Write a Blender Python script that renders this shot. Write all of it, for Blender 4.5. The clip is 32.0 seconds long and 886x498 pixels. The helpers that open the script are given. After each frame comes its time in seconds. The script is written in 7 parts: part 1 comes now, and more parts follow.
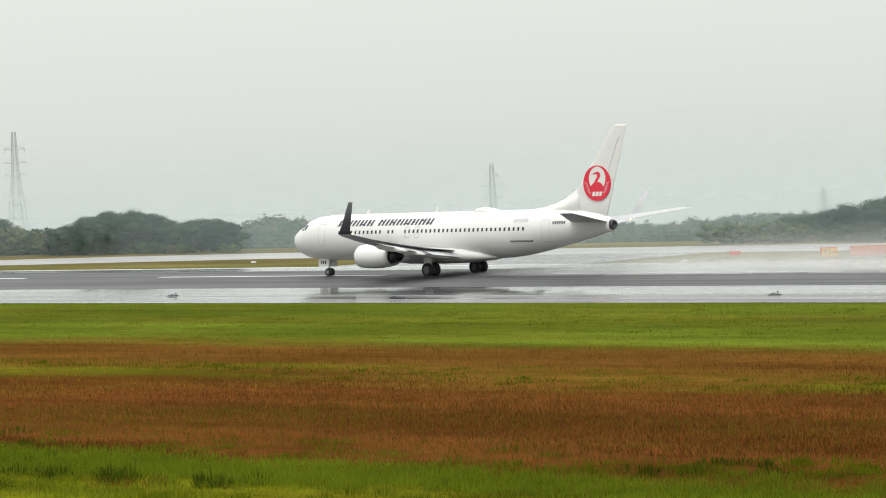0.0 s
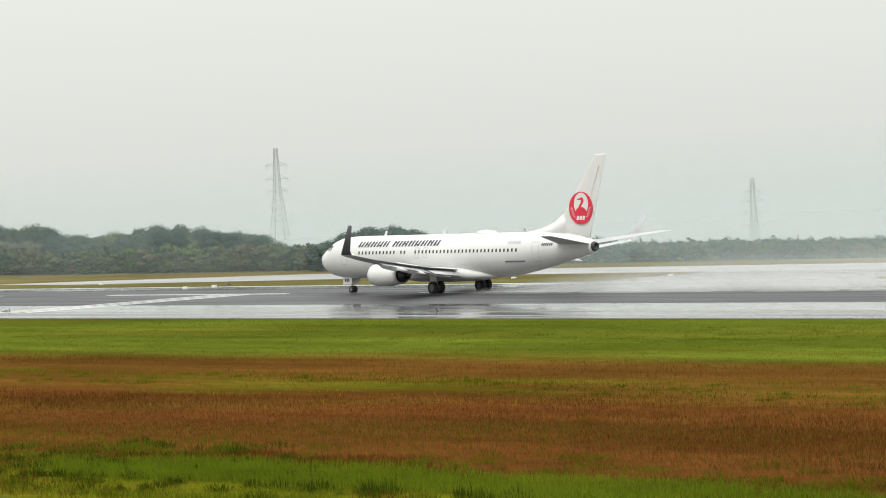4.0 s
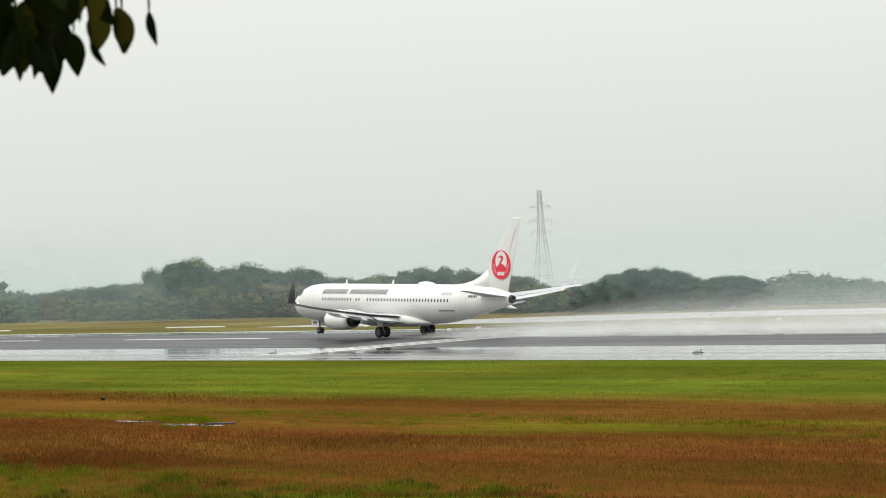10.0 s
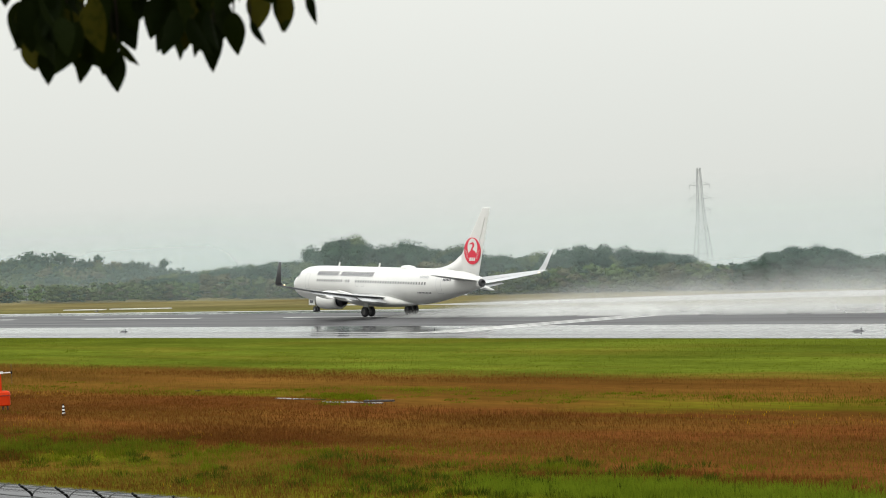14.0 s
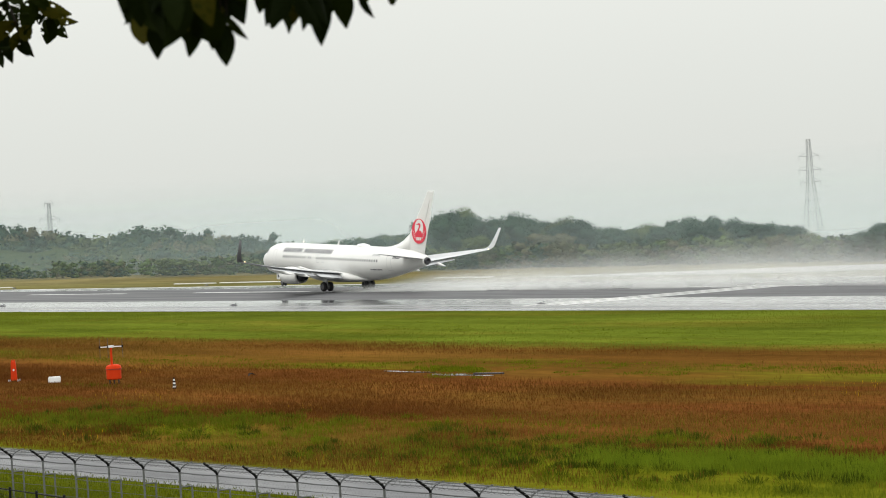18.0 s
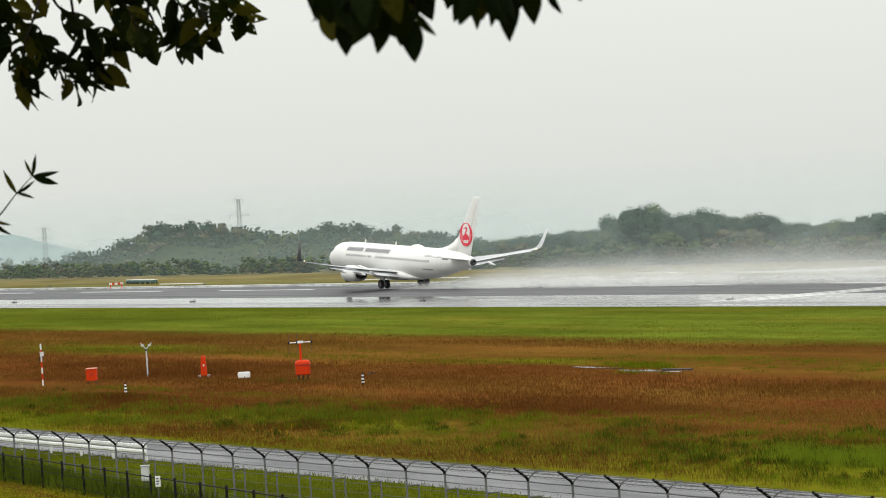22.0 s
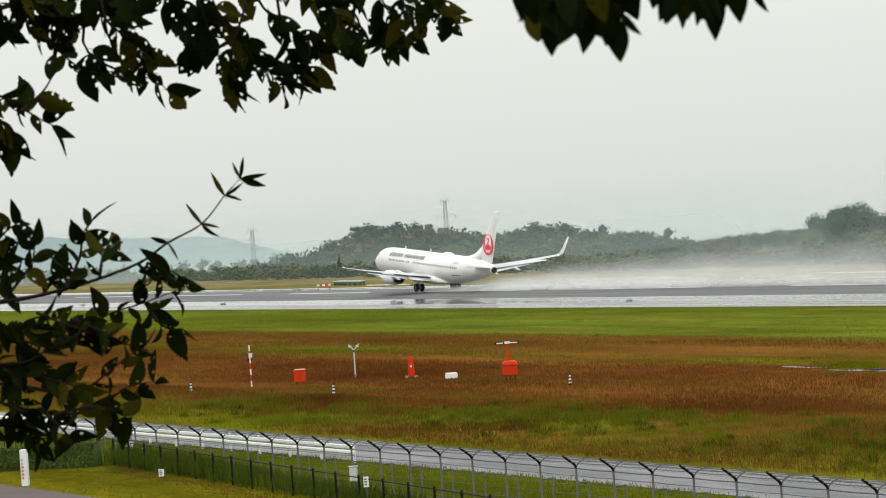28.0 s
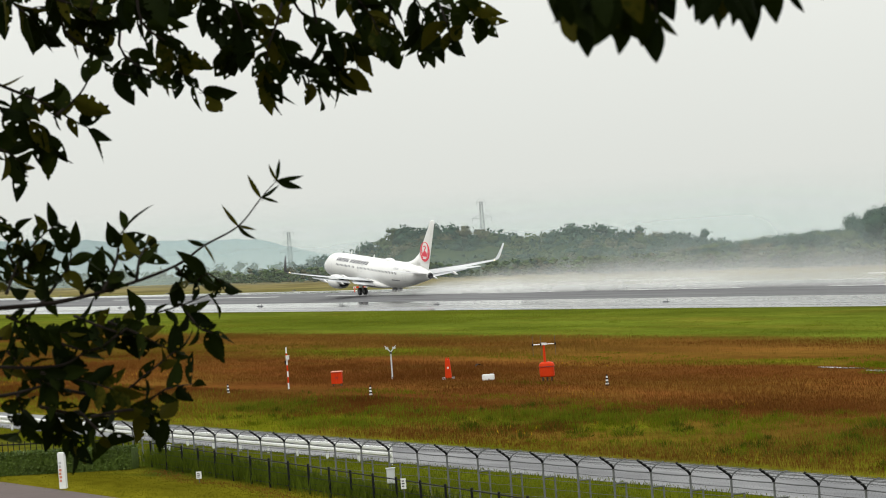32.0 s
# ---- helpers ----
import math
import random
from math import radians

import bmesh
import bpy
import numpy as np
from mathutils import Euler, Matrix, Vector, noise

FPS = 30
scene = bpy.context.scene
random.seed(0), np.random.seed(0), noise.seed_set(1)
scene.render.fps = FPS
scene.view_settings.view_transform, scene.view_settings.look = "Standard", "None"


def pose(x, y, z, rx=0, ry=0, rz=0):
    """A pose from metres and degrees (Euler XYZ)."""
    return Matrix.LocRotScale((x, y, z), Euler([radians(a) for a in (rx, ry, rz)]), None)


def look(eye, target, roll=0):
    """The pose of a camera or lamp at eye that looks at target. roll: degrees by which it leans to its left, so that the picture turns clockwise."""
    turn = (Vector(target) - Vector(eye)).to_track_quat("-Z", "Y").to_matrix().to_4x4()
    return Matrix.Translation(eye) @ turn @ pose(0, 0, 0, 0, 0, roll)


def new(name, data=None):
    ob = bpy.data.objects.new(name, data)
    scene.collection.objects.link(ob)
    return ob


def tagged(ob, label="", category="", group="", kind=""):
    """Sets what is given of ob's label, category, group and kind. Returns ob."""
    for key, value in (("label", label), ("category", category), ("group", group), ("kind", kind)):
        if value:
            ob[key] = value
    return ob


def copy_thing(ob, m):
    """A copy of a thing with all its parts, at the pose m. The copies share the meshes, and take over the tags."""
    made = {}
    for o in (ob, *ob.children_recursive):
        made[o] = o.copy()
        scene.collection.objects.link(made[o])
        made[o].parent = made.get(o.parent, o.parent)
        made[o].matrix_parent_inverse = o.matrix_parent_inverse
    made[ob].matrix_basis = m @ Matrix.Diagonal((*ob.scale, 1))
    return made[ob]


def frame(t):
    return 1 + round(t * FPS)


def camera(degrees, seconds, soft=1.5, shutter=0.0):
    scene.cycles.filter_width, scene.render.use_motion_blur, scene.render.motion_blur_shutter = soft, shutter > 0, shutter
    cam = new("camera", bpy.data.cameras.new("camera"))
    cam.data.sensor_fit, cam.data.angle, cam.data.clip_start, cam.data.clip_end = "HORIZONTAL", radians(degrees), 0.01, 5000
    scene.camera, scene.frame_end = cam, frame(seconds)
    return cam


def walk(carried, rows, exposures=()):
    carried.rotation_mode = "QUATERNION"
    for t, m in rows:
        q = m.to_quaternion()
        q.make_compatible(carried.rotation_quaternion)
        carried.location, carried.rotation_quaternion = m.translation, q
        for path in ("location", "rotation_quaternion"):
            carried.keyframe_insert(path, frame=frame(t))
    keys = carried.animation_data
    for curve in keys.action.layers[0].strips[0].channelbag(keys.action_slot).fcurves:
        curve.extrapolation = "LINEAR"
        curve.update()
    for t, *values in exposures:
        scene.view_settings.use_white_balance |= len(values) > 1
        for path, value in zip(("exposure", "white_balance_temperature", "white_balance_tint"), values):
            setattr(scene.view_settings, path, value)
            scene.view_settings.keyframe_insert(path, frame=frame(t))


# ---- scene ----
EYE_Z = 12.06          # eye above the runway
RUNWAY_Y = 207.15      # the runway's centre line, parallel to x
LENS = 14.67
# seconds, yaw, pitch, roll
VIEW = [
    (0, 44.913, -1.925, -2.864), (0.5, 45.229, -1.940, -2.864), (1, 45.746, -1.954, -2.783), (1.5, 46.314, -1.934, -2.874), (2, 46.736, -1.911, -3.004),
    (2.5, 47.420, -1.850, -2.938), (3, 48.094, -1.762, -2.947), (3.5, 48.494, -1.670, -3.061), (4, 49.223, -1.446, -3.011), (4.5, 49.839, -1.229, -2.949),
    (6.5, 51.223, -0.795, -3.015), (7, 51.393, -0.718, -2.794), (7.5, 51.543, -0.676, -2.769), (8, 51.745, -0.619, -2.898), (8.5, 52.074, -0.574, -3.047),
    (9, 52.325, -0.560, -3.171), (9.5, 52.878, -0.540, -3.307), (10, 53.569, -0.514, -3.270), (10.5, 53.856, -0.506, -3.252), (11, 54.261, -0.509, -3.288),
    (11.5, 54.633, -0.528, -3.331), (12, 54.879, -0.538, -3.245), (12.5, 55.294, -0.586, -3.263), (13, 55.685, -0.637, -3.330), (13.5, 55.910, -0.665, -3.237),
    (14, 56.232, -0.731, -3.287), (14.5, 56.696, -0.816, -3.304), (15, 56.901, -0.860, -3.267), (15.5, 57.234, -0.932, -3.367), (17.5, 57.806, -1.076, -3.579),
    (18, 58.072, -1.078, -3.532), (18.5, 58.447, -1.070, -3.582), (19, 58.703, -1.059, -3.593), (19.5, 59.149, -1.044, -3.766), (20, 59.762, -1.018, -3.841),
    (20.5, 60.090, -0.996, -3.668), (21, 60.655, -0.971, -3.624), (21.5, 60.975, -0.963, -3.680), (22, 61.202, -0.953, -3.622), (22.5, 61.595, -0.948, -3.486),
    (23, 61.965, -0.924, -3.406), (23.5, 62.105, -0.914, -3.404), (24, 62.489, -0.888, -3.533), (24.5, 62.672, -0.873, -3.634), (25, 62.944, -0.854, -3.740),
    (25.5, 63.319, -0.835, -3.880), (26, 63.603, -0.816, -3.938), (26.5, 64.021, -0.774, -3.982), (28.5, 64.686, -0.710, -3.925), (29, 64.736, -0.699, -3.933),
    (29.5, 64.773, -0.689, -4.021), (30, 64.814, -0.686, -4.042), (30.5, 64.856, -0.673, -3.919), (31, 64.938, -0.669, -3.963), (31.5, 65.127, -0.658, -4.181),
    (32, 65.235, -0.649, -4.172),
]


def aim(yaw, pitch, roll):
    """The eye stays in one place and turns."""
    return pose(0, 0, EYE_Z, 90 + pitch, 0, yaw) @ pose(0, 0, 0, 0, 0, roll)


cam = camera(LENS, 32.0, soft=1.05)
cam.data.dof.use_dof, cam.data.dof.focus_distance, cam.data.dof.aperture_fstop = True, 300.0, 28.0
walk(cam, [(t, aim(a, b, c)) for t, a, b, c in VIEW])

# ---- world and sun: even overcast, brighter overhead ----
world = bpy.data.worlds.new("overcast")
scene.world = world
world.use_nodes = True
wt = world.node_tree
wt.nodes.clear()
w_out = wt.nodes.new("ShaderNodeOutputWorld")
w_bg = wt.nodes.new("ShaderNodeBackground")
w_sky = wt.nodes.new("ShaderNodeTexSky")
w_sky.sky_type, w_sky.sun_disc = "NISHITA", False
w_sky.sun_elevation, w_sky.sun_rotation = radians(50), radians(200)
w_sky.air_density, w_sky.dust_density = 1.0, 6.0
w_dim = wt.nodes.new("ShaderNodeMixRGB")
w_dim.blend_type = "MULTIPLY"
w_dim.inputs[0].default_value, w_dim.inputs[2].default_value = 1.0, (0.09, 0.09, 0.09, 1)
w_co = wt.nodes.new("ShaderNodeTexCoord")
w_sep = wt.nodes.new("ShaderNodeSeparateXYZ")
w_ramp = wt.nodes.new("ShaderNodeValToRGB")
w_ramp.color_ramp.elements[0].position, w_ramp.color_ramp.elements[0].color = 0.0, (0.797, 0.82, 0.772, 1)
w_ramp.color_ramp.elements[1].position, w_ramp.color_ramp.elements[1].color = 1.0, (0.99, 1.005, 0.99, 1)
e = w_ramp.color_ramp.elements.new(0.06)
e.color = (0.845, 0.863, 0.817, 1)
w_mul = wt.nodes.new("ShaderNodeMath")
w_mul.operation = "MULTIPLY_ADD"
w_mul.use_clamp = False
w_mul.inputs[1].default_value, w_mul.inputs[2].default_value = 1.4, 1.0
w_scale = wt.nodes.new("ShaderNodeVectorMath")
w_scale.operation = "SCALE"
w_mix = wt.nodes.new("ShaderNodeMixRGB")
w_mix.inputs[0].default_value = 0.9
wt.links.new(w_co.outputs["Generated"], w_sep.inputs[0])
wt.links.new(w_sep.outputs["Z"], w_ramp.inputs[0])
w_clamp = wt.nodes.new("ShaderNodeMath")
w_clamp.operation = "MAXIMUM"
w_clamp.inputs[1].default_value = 0.0
wt.links.new(w_sep.outputs["Z"], w_clamp.inputs[0])
wt.links.new(w_clamp.outputs[0], w_mul.inputs[0])
wt.links.new(w_ramp.outputs[0], w_scale.inputs[0])
wt.links.new(w_mul.outputs[0], w_scale.inputs["Scale"])
wt.links.new(w_sky.outputs[0], w_dim.inputs[1])
wt.links.new(w_dim.outputs[0], w_mix.inputs[1])
wt.links.new(w_scale.outputs[0], w_mix.inputs[2])
wt.links.new(w_mix.outputs[0], w_bg.inputs[0])
w_bg.inputs[1].default_value = 1.0
wt.links.new(w_bg.outputs[0], w_out.inputs[0])

sun = new("sun", bpy.data.lights.new("sun", "SUN"))
sun.data.energy, sun.data.angle, sun.data.color = 0.9, radians(25), (1.0, 0.97, 0.92)
sun.matrix_world = look((0, 0, 100), (-40, 60, 0))


# ---- materials ----
def material(name, colour, rough=0.6, metal=0.0, var=0.15, scale=3.0, bump=0.0, colour2=None, detail=6.0, spec=0.5, stretch=(1, 1, 1), space="Object", per=0.0, trans=0.0):
    """A surface with colour variation at two scales, optional relief and a random shift from piece to piece."""
    m = bpy.data.materials.new(name)
    m.use_nodes = True
    t = m.node_tree
    b = t.nodes["Principled BSDF"]
    b.inputs["Roughness"].default_value, b.inputs["Metallic"].default_value = rough, metal
    b.inputs["Specular IOR Level"].default_value = spec
    co = t.nodes.new("ShaderNodeTexCoord")
    mp = t.nodes.new("ShaderNodeMapping")
    mp.inputs["Scale"].default_value = stretch
    t.links.new(co.outputs[space], mp.inputs[0])
    n1, n2 = t.nodes.new("ShaderNodeTexNoise"), t.nodes.new("ShaderNodeTexNoise")
    n1.inputs["Scale"].default_value, n1.inputs["Detail"].default_value = scale, detail
    n2.inputs["Scale"].default_value, n2.inputs["Detail"].default_value = scale * 0.13, 3.0
    for n in (n1, n2):
        t.links.new(mp.outputs[0], n.inputs["Vector"])
    add = t.nodes.new("ShaderNodeMath")
    add.operation = "MULTIPLY_ADD"
    add.inputs[1].default_value = 0.5
    half = t.nodes.new("ShaderNodeMath")
    half.operation = "MULTIPLY"
    half.inputs[1].default_value = 0.5
    t.links.new(n2.outputs[0], half.inputs[0])
    t.links.new(n1.outputs[0], add.inputs[0])
    t.links.new(half.outputs[0], add.inputs[2])
    last = add.outputs[0]
    if per:
        info = t.nodes.new("ShaderNodeObjectInfo")
        pa = t.nodes.new("ShaderNodeMath")
        pa.operation = "MULTIPLY_ADD"
        pa.inputs[1].default_value = per
        t.links.new(info.outputs["Random"], pa.inputs[0])
        t.links.new(last, pa.inputs[2])
        last = pa.outputs[0]
    r = t.nodes.new("ShaderNodeValToRGB")
    c1 = colour
    c2 = colour2 or tuple(min(1, v * (1 + var)) for v in colour)
    c0 = tuple(v * (1 - var) for v in c1)
    r.color_ramp.elements[0].position, r.color_ramp.elements[1].position = 0.33, 0.68
    r.color_ramp.elements[0].color, r.color_ramp.elements[1].color = (*c0, 1), (*c2, 1)
    t.links.new(last, r.inputs[0])
    t.links.new(r.outputs[0], b.inputs["Base Color"])
    if bump:
        bp = t.nodes.new("ShaderNodeBump")
        bp.inputs["Strength"].default_value, bp.inputs["Distance"].default_value = bump, 0.02
        t.links.new(n1.outputs[0], bp.inputs["Height"])
        t.links.new(bp.outputs[0], b.inputs["Normal"])
    return m


WHITE = material("white aircraft paint", (0.67, 0.67, 0.65), 0.28, var=0.05, scale=0.6)
GREY = material("light grey paint", (0.42, 0.43, 0.44), 0.4, var=0.1, scale=0.8)
DARK = material("dark grey metal", (0.035, 0.035, 0.04), 0.45, var=0.3)
TYRE = material("tyre rubber", (0.018, 0.018, 0.02), 0.75, var=0.3)
GLASS = material("dark cabin glass", (0.045, 0.05, 0.06), 0.15, var=0.2)
RED = material("red livery paint", (0.62, 0.02, 0.05), 0.35, var=0.08)
INK = material("dark livery lettering", (0.03, 0.03, 0.05), 0.4, var=0.1)
STEEL = material("bare steel", (0.4, 0.4, 0.4), 0.35, 0.9, var=0.2)
LEAF = material("tree foliage", (0.02, 0.044, 0.035), 0.95, var=0.4, scale=0.25, per=0.3, spec=0.0, colour2=(0.038, 0.066, 0.044))


def asphalt(name, colour, rough_low, rough_high, spec, stretch=(0.02, 0.5, 1)):
    """Wet asphalt: standing water and drier streaks along the runway."""
    m = material(name, colour, 0.3, var=0.25, scale=0.9, spec=spec, stretch=(0.15, 1, 1), detail=3.0)
    t = m.node_tree
    b = t.nodes["Principled BSDF"]
    co, mp, n = t.nodes.new("ShaderNodeTexCoord"), t.nodes.new("ShaderNodeMapping"), t.nodes.new("ShaderNodeTexNoise")
    mp.inputs["Scale"].default_value = stretch
    n.inputs["Scale"].default_value, n.inputs["Detail"].default_value = 1.0, 3.5
    r = t.nodes.new("ShaderNodeMapRange")
    r.inputs["From Min"].default_value, r.inputs["From Max"].default_value = 0.4, 0.66
    r.inputs["To Min"].default_value, r.inputs["To Max"].default_value = rough_low, rough_high
    t.links.new(co.outputs["Object"], mp.inputs[0])
    t.links.new(mp.outputs[0], n.inputs["Vector"])
    t.links.new(n.outputs[0], r.inputs["Value"])
    t.links.new(r.outputs[0], b.inputs["Roughness"])
    return m


WET = asphalt("wet asphalt shoulder", (0.09, 0.09, 0.095), 0.05, 0.5, 0.5, (0.018, 0.6, 1))
SHEEN = asphalt("evenly wet asphalt", (0.13, 0.13, 0.135), 0.04, 0.14, 0.55, (0.02, 0.3, 1))
# taxiway: pale base colour stands in for the sky's diffuse reflection on wet pavement
PALE_WET = asphalt("wet pavement paled as sky sheen", (0.27, 0.27, 0.265), 0.35, 0.5, 0.35, (0.03, 0.3, 1))
TAR = asphalt("grooved wet asphalt", (0.05, 0.05, 0.053), 0.5, 0.68, 0.22)
ROAD = asphalt("wet road asphalt", (0.075, 0.075, 0.08), 0.4, 0.65, 0.4, (0.1, 0.5, 1))
BARK = material("bark", (0.09, 0.075, 0.06), 0.9, var=0.3)


def ground_material():
    """Grassland in long bands parallel to the runway: mown green, reddish seed grass, lush green."""
    m = bpy.data.materials.new("banded grassland")
    m.use_nodes = True
    t = m.node_tree
    b = t.nodes["Principled BSDF"]
    b.inputs["Roughness"].default_value, b.inputs["Specular IOR Level"].default_value = 1.0, 0.0
    co = t.nodes.new("ShaderNodeTexCoord")
    sep = t.nodes.new("ShaderNodeSeparateXYZ")
    t.links.new(co.outputs["Object"], sep.inputs[0])

    def noise_at(scale, stretch, detail=5.0):
        mp = t.nodes.new("ShaderNodeMapping")
        mp.inputs["Scale"].default_value = stretch
        n = t.nodes.new("ShaderNodeTexNoise")
        n.inputs["Scale"].default_value, n.inputs["Detail"].default_value = scale, detail
        t.links.new(co.outputs["Object"], mp.inputs[0])
        t.links.new(mp.outputs[0], n.inputs["Vector"])
        return n.outputs[0]

    def math_node(op, a, b, c=0.0):
        n = t.nodes.new("ShaderNodeMath")
        n.operation = op
        for k, v in enumerate((a, b, c)):
            if isinstance(v, (int, float)):
                n.inputs[k].default_value = v
            else:
                t.links.new(v, n.inputs[k])
        return n.outputs[0]

    wob = math_node("MULTIPLY_ADD", noise_at(0.07, (0.4, 1, 1)), 14.0, -7.0)
    wob2 = math_node("MULTIPLY_ADD", noise_at(0.6, (0.5, 1, 1)), 6.0, -3.0)
    y = math_node("ADD", math_node("ADD", sep.outputs["Y"], wob), wob2)
    u = math_node("MULTIPLY_ADD", y, 1 / 240.0, 0.0)
    r = t.nodes.new("ShaderNodeValToRGB")
    green, lush, red, tan, lawn = (0.083, 0.104, 0.011), (0.09, 0.095, 0.005), (0.108, 0.038, 0.01), (0.103, 0.047, 0.01), (0.1, 0.09, 0.006)
    stops = ((0, lawn), (55, lawn), (57, (0.03, 0.045, 0.005)), (62, (0.045, 0.055, 0.003)), (75, lush), (84.5, lush), (88.5, red), (113, red), (117, (0.11, 0.05, 0.01)), (124, (0.105, 0.055, 0.01)), (128, tan), (134, tan), (141, green), (172, (0.076, 0.094, 0.011)), (221, (0.11, 0.105, 0.035)), (240, (0.14, 0.12, 0.055)))
    el = r.color_ramp.elements
    el[0].position, el[0].color = 0.0, (*stops[0][1], 1)
    el[1].position, el[1].color = 1.0, (*stops[-1][1], 1)
    for p, c in stops[1:-1]:
        k = el.new(p / 240.0)
        k.color = (*c, 1)
    t.links.new(u, r.inputs[0])
    # green flushes in the damp hollow between the red belts
    hollow = math_node("MULTIPLY", math_node("MULTIPLY_ADD", y, 0.25, -28.5), math_node("MULTIPLY_ADD", y, -0.2, 25.2))
    damp = t.nodes.new("ShaderNodeMapRange")
    damp.inputs["From Min"].default_value, damp.inputs["From Max"].default_value = 0.48, 0.62
    t.links.new(noise_at(0.085, (0.22, 1, 1), 6.0), damp.inputs["Value"])
    clip = t.nodes.new("ShaderNodeClamp")
    t.links.new(math_node("MULTIPLY", hollow, 0.55), clip.inputs[0])
    flush = t.nodes.new("ShaderNodeMixRGB")
    flush.inputs[2].default_value = (0.092, 0.12, 0.006, 1)
    t.links.new(math_node("MULTIPLY", clip.outputs[0], damp.outputs[0]), flush.inputs[0])
    t.links.new(r.outputs[0], flush.inputs[1])
    # rusty seed heads through the green beside the road
    rusty = t.nodes.new("ShaderNodeMapRange")
    rusty.inputs["From Min"].default_value, rusty.inputs["From Max"].default_value, rusty.inputs["To Max"].default_value = 0.42, 0.6, 0.8
    t.links.new(noise_at(0.12, (0.3, 1, 1), 6.0), rusty.inputs["Value"])
    verge = t.nodes.new("ShaderNodeMapRange")
    verge.inputs["From Min"].default_value, verge.inputs["From Max"].default_value = -105.0, -140.0
    t.links.new(sep.outputs["X"], verge.inputs["Value"])
    strip_in = t.nodes.new("ShaderNodeMapRange")
    strip_in.inputs["From Min"].default_value, strip_in.inputs["From Max"].default_value = 72.0, 77.0
    t.links.new(y, strip_in.inputs["Value"])
    rust = t.nodes.new("ShaderNodeMixRGB")
    rust.inputs[2].default_value = (0.1, 0.052, 0.01, 1)
    t.links.new(math_node("MULTIPLY", math_node("MULTIPLY", rusty.outputs[0], verge.outputs[0]), math_node("MULTIPLY", strip_in.outputs[0], math_node("LESS_THAN", y, 112.0))), rust.inputs[0])
    t.links.new(flush.outputs[0], rust.inputs[1])
    grain = math_node("MULTIPLY_ADD", noise_at(1.6, (0.4, 1, 1), 8.0), 0.9, 0.55)
    broad = math_node("MULTIPLY_ADD", noise_at(0.08, (0.3, 1, 1), 4.0), 1.3, 0.33)
    streak = math_node("MULTIPLY_ADD", noise_at(0.3, (0.16, 1, 1), 5.0), 1.1, 0.45)
    both = math_node("MULTIPLY", math_node("MULTIPLY", grain, broad), streak)
    dry = t.nodes.new("ShaderNodeMapRange")
    dry.inputs["From Min"].default_value, dry.inputs["From Max"].default_value, dry.inputs["To Max"].default_value = 0.5, 0.74, 0.4
    t.links.new(noise_at(0.11, (0.28, 1, 1), 7.0), dry.inputs["Value"])
    dmix = t.nodes.new("ShaderNodeMixRGB")
    dmix.inputs[2].default_value = (0.115, 0.07, 0.012, 1)
    t.links.new(dry.outputs[0], dmix.inputs[0])
    t.links.new(rust.outputs[0], dmix.inputs[1])
    mul = t.nodes.new("ShaderNodeVectorMath")
    mul.operation = "SCALE"
    t.links.new(dmix.outputs[0], mul.inputs[0])
    t.links.new(both, mul.inputs["Scale"])
    t.links.new(mul.outputs[0], b.inputs["Base Color"])
    bp = t.nodes.new("ShaderNodeBump")
    bp.inputs["Strength"].default_value, bp.inputs["Distance"].default_value = 0.5, 0.15
    t.links.new(noise_at(2.5, (0.6, 1, 1), 6.0), bp.inputs["Height"])
    t.links.new(bp.outputs[0], b.inputs["Normal"])
    return m


GRASS = ground_material()


# ---- mesh helpers ----
def mesh_object(name, verts, faces, mat, parent=None, label="", smooth=False):
    me = bpy.data.meshes.new(name)
    me.from_pydata([tuple(v) for v in verts], [], [tuple(f) for f in faces])
    me.materials.append(mat)
    if smooth:
        me.shade_smooth()
    me.update()
    ob = new(name, me)
    if parent:
        ob.parent = parent
    if label:
        ob["label"] = label
    return ob


def part(name, bm, mat, parent=None, label="", smooth=False):
    me = bpy.data.meshes.new(name)
    bmesh.ops.recalc_face_normals(bm, faces=bm.faces)
    bm.to_mesh(me)
    bm.free()
    me.materials.append(mat)
    if smooth:
        me.shade_smooth()
    ob = new(name, me)
    if parent:
        ob.parent = parent
    if label:
        ob["label"] = label
    return ob


def loft(rings, closed=True, caps=True):
    """Verts and faces through rings with equal counts."""
    n = len(rings[0])
    verts = [v for r in rings for v in r]
    faces = []
    for i in range(len(rings) - 1):
        for j in range(n if closed else n - 1):
            a, b = i * n + j, i * n + (j + 1) % n
            faces.append((a, b, b + n, a + n))
    if caps:
        faces.append(tuple(range(n - 1, -1, -1)))
        faces.append(tuple(range((len(rings) - 1) * n, len(rings) * n)))
    return verts, faces


def tube_data(a, b, r0, r1=None, n=8):
    a, b = Vector(a), Vector(b)
    r1 = r0 if r1 is None else r1
    q = (b - a).to_track_quat("Z", "Y")
    rings = []
    for c, r in ((a, r0), (b, r1)):
        rings.append([c + q @ Vector((r * math.cos(2 * math.pi * k / n), r * math.sin(2 * math.pi * k / n), 0)) for k in range(n)])
    return loft(rings)


def gather(pieces):
    verts, faces = [], []
    for v, f in pieces:
        o = len(verts)
        verts += list(v)
        faces += [tuple(k + o for k in g) for g in f]
    return verts, faces


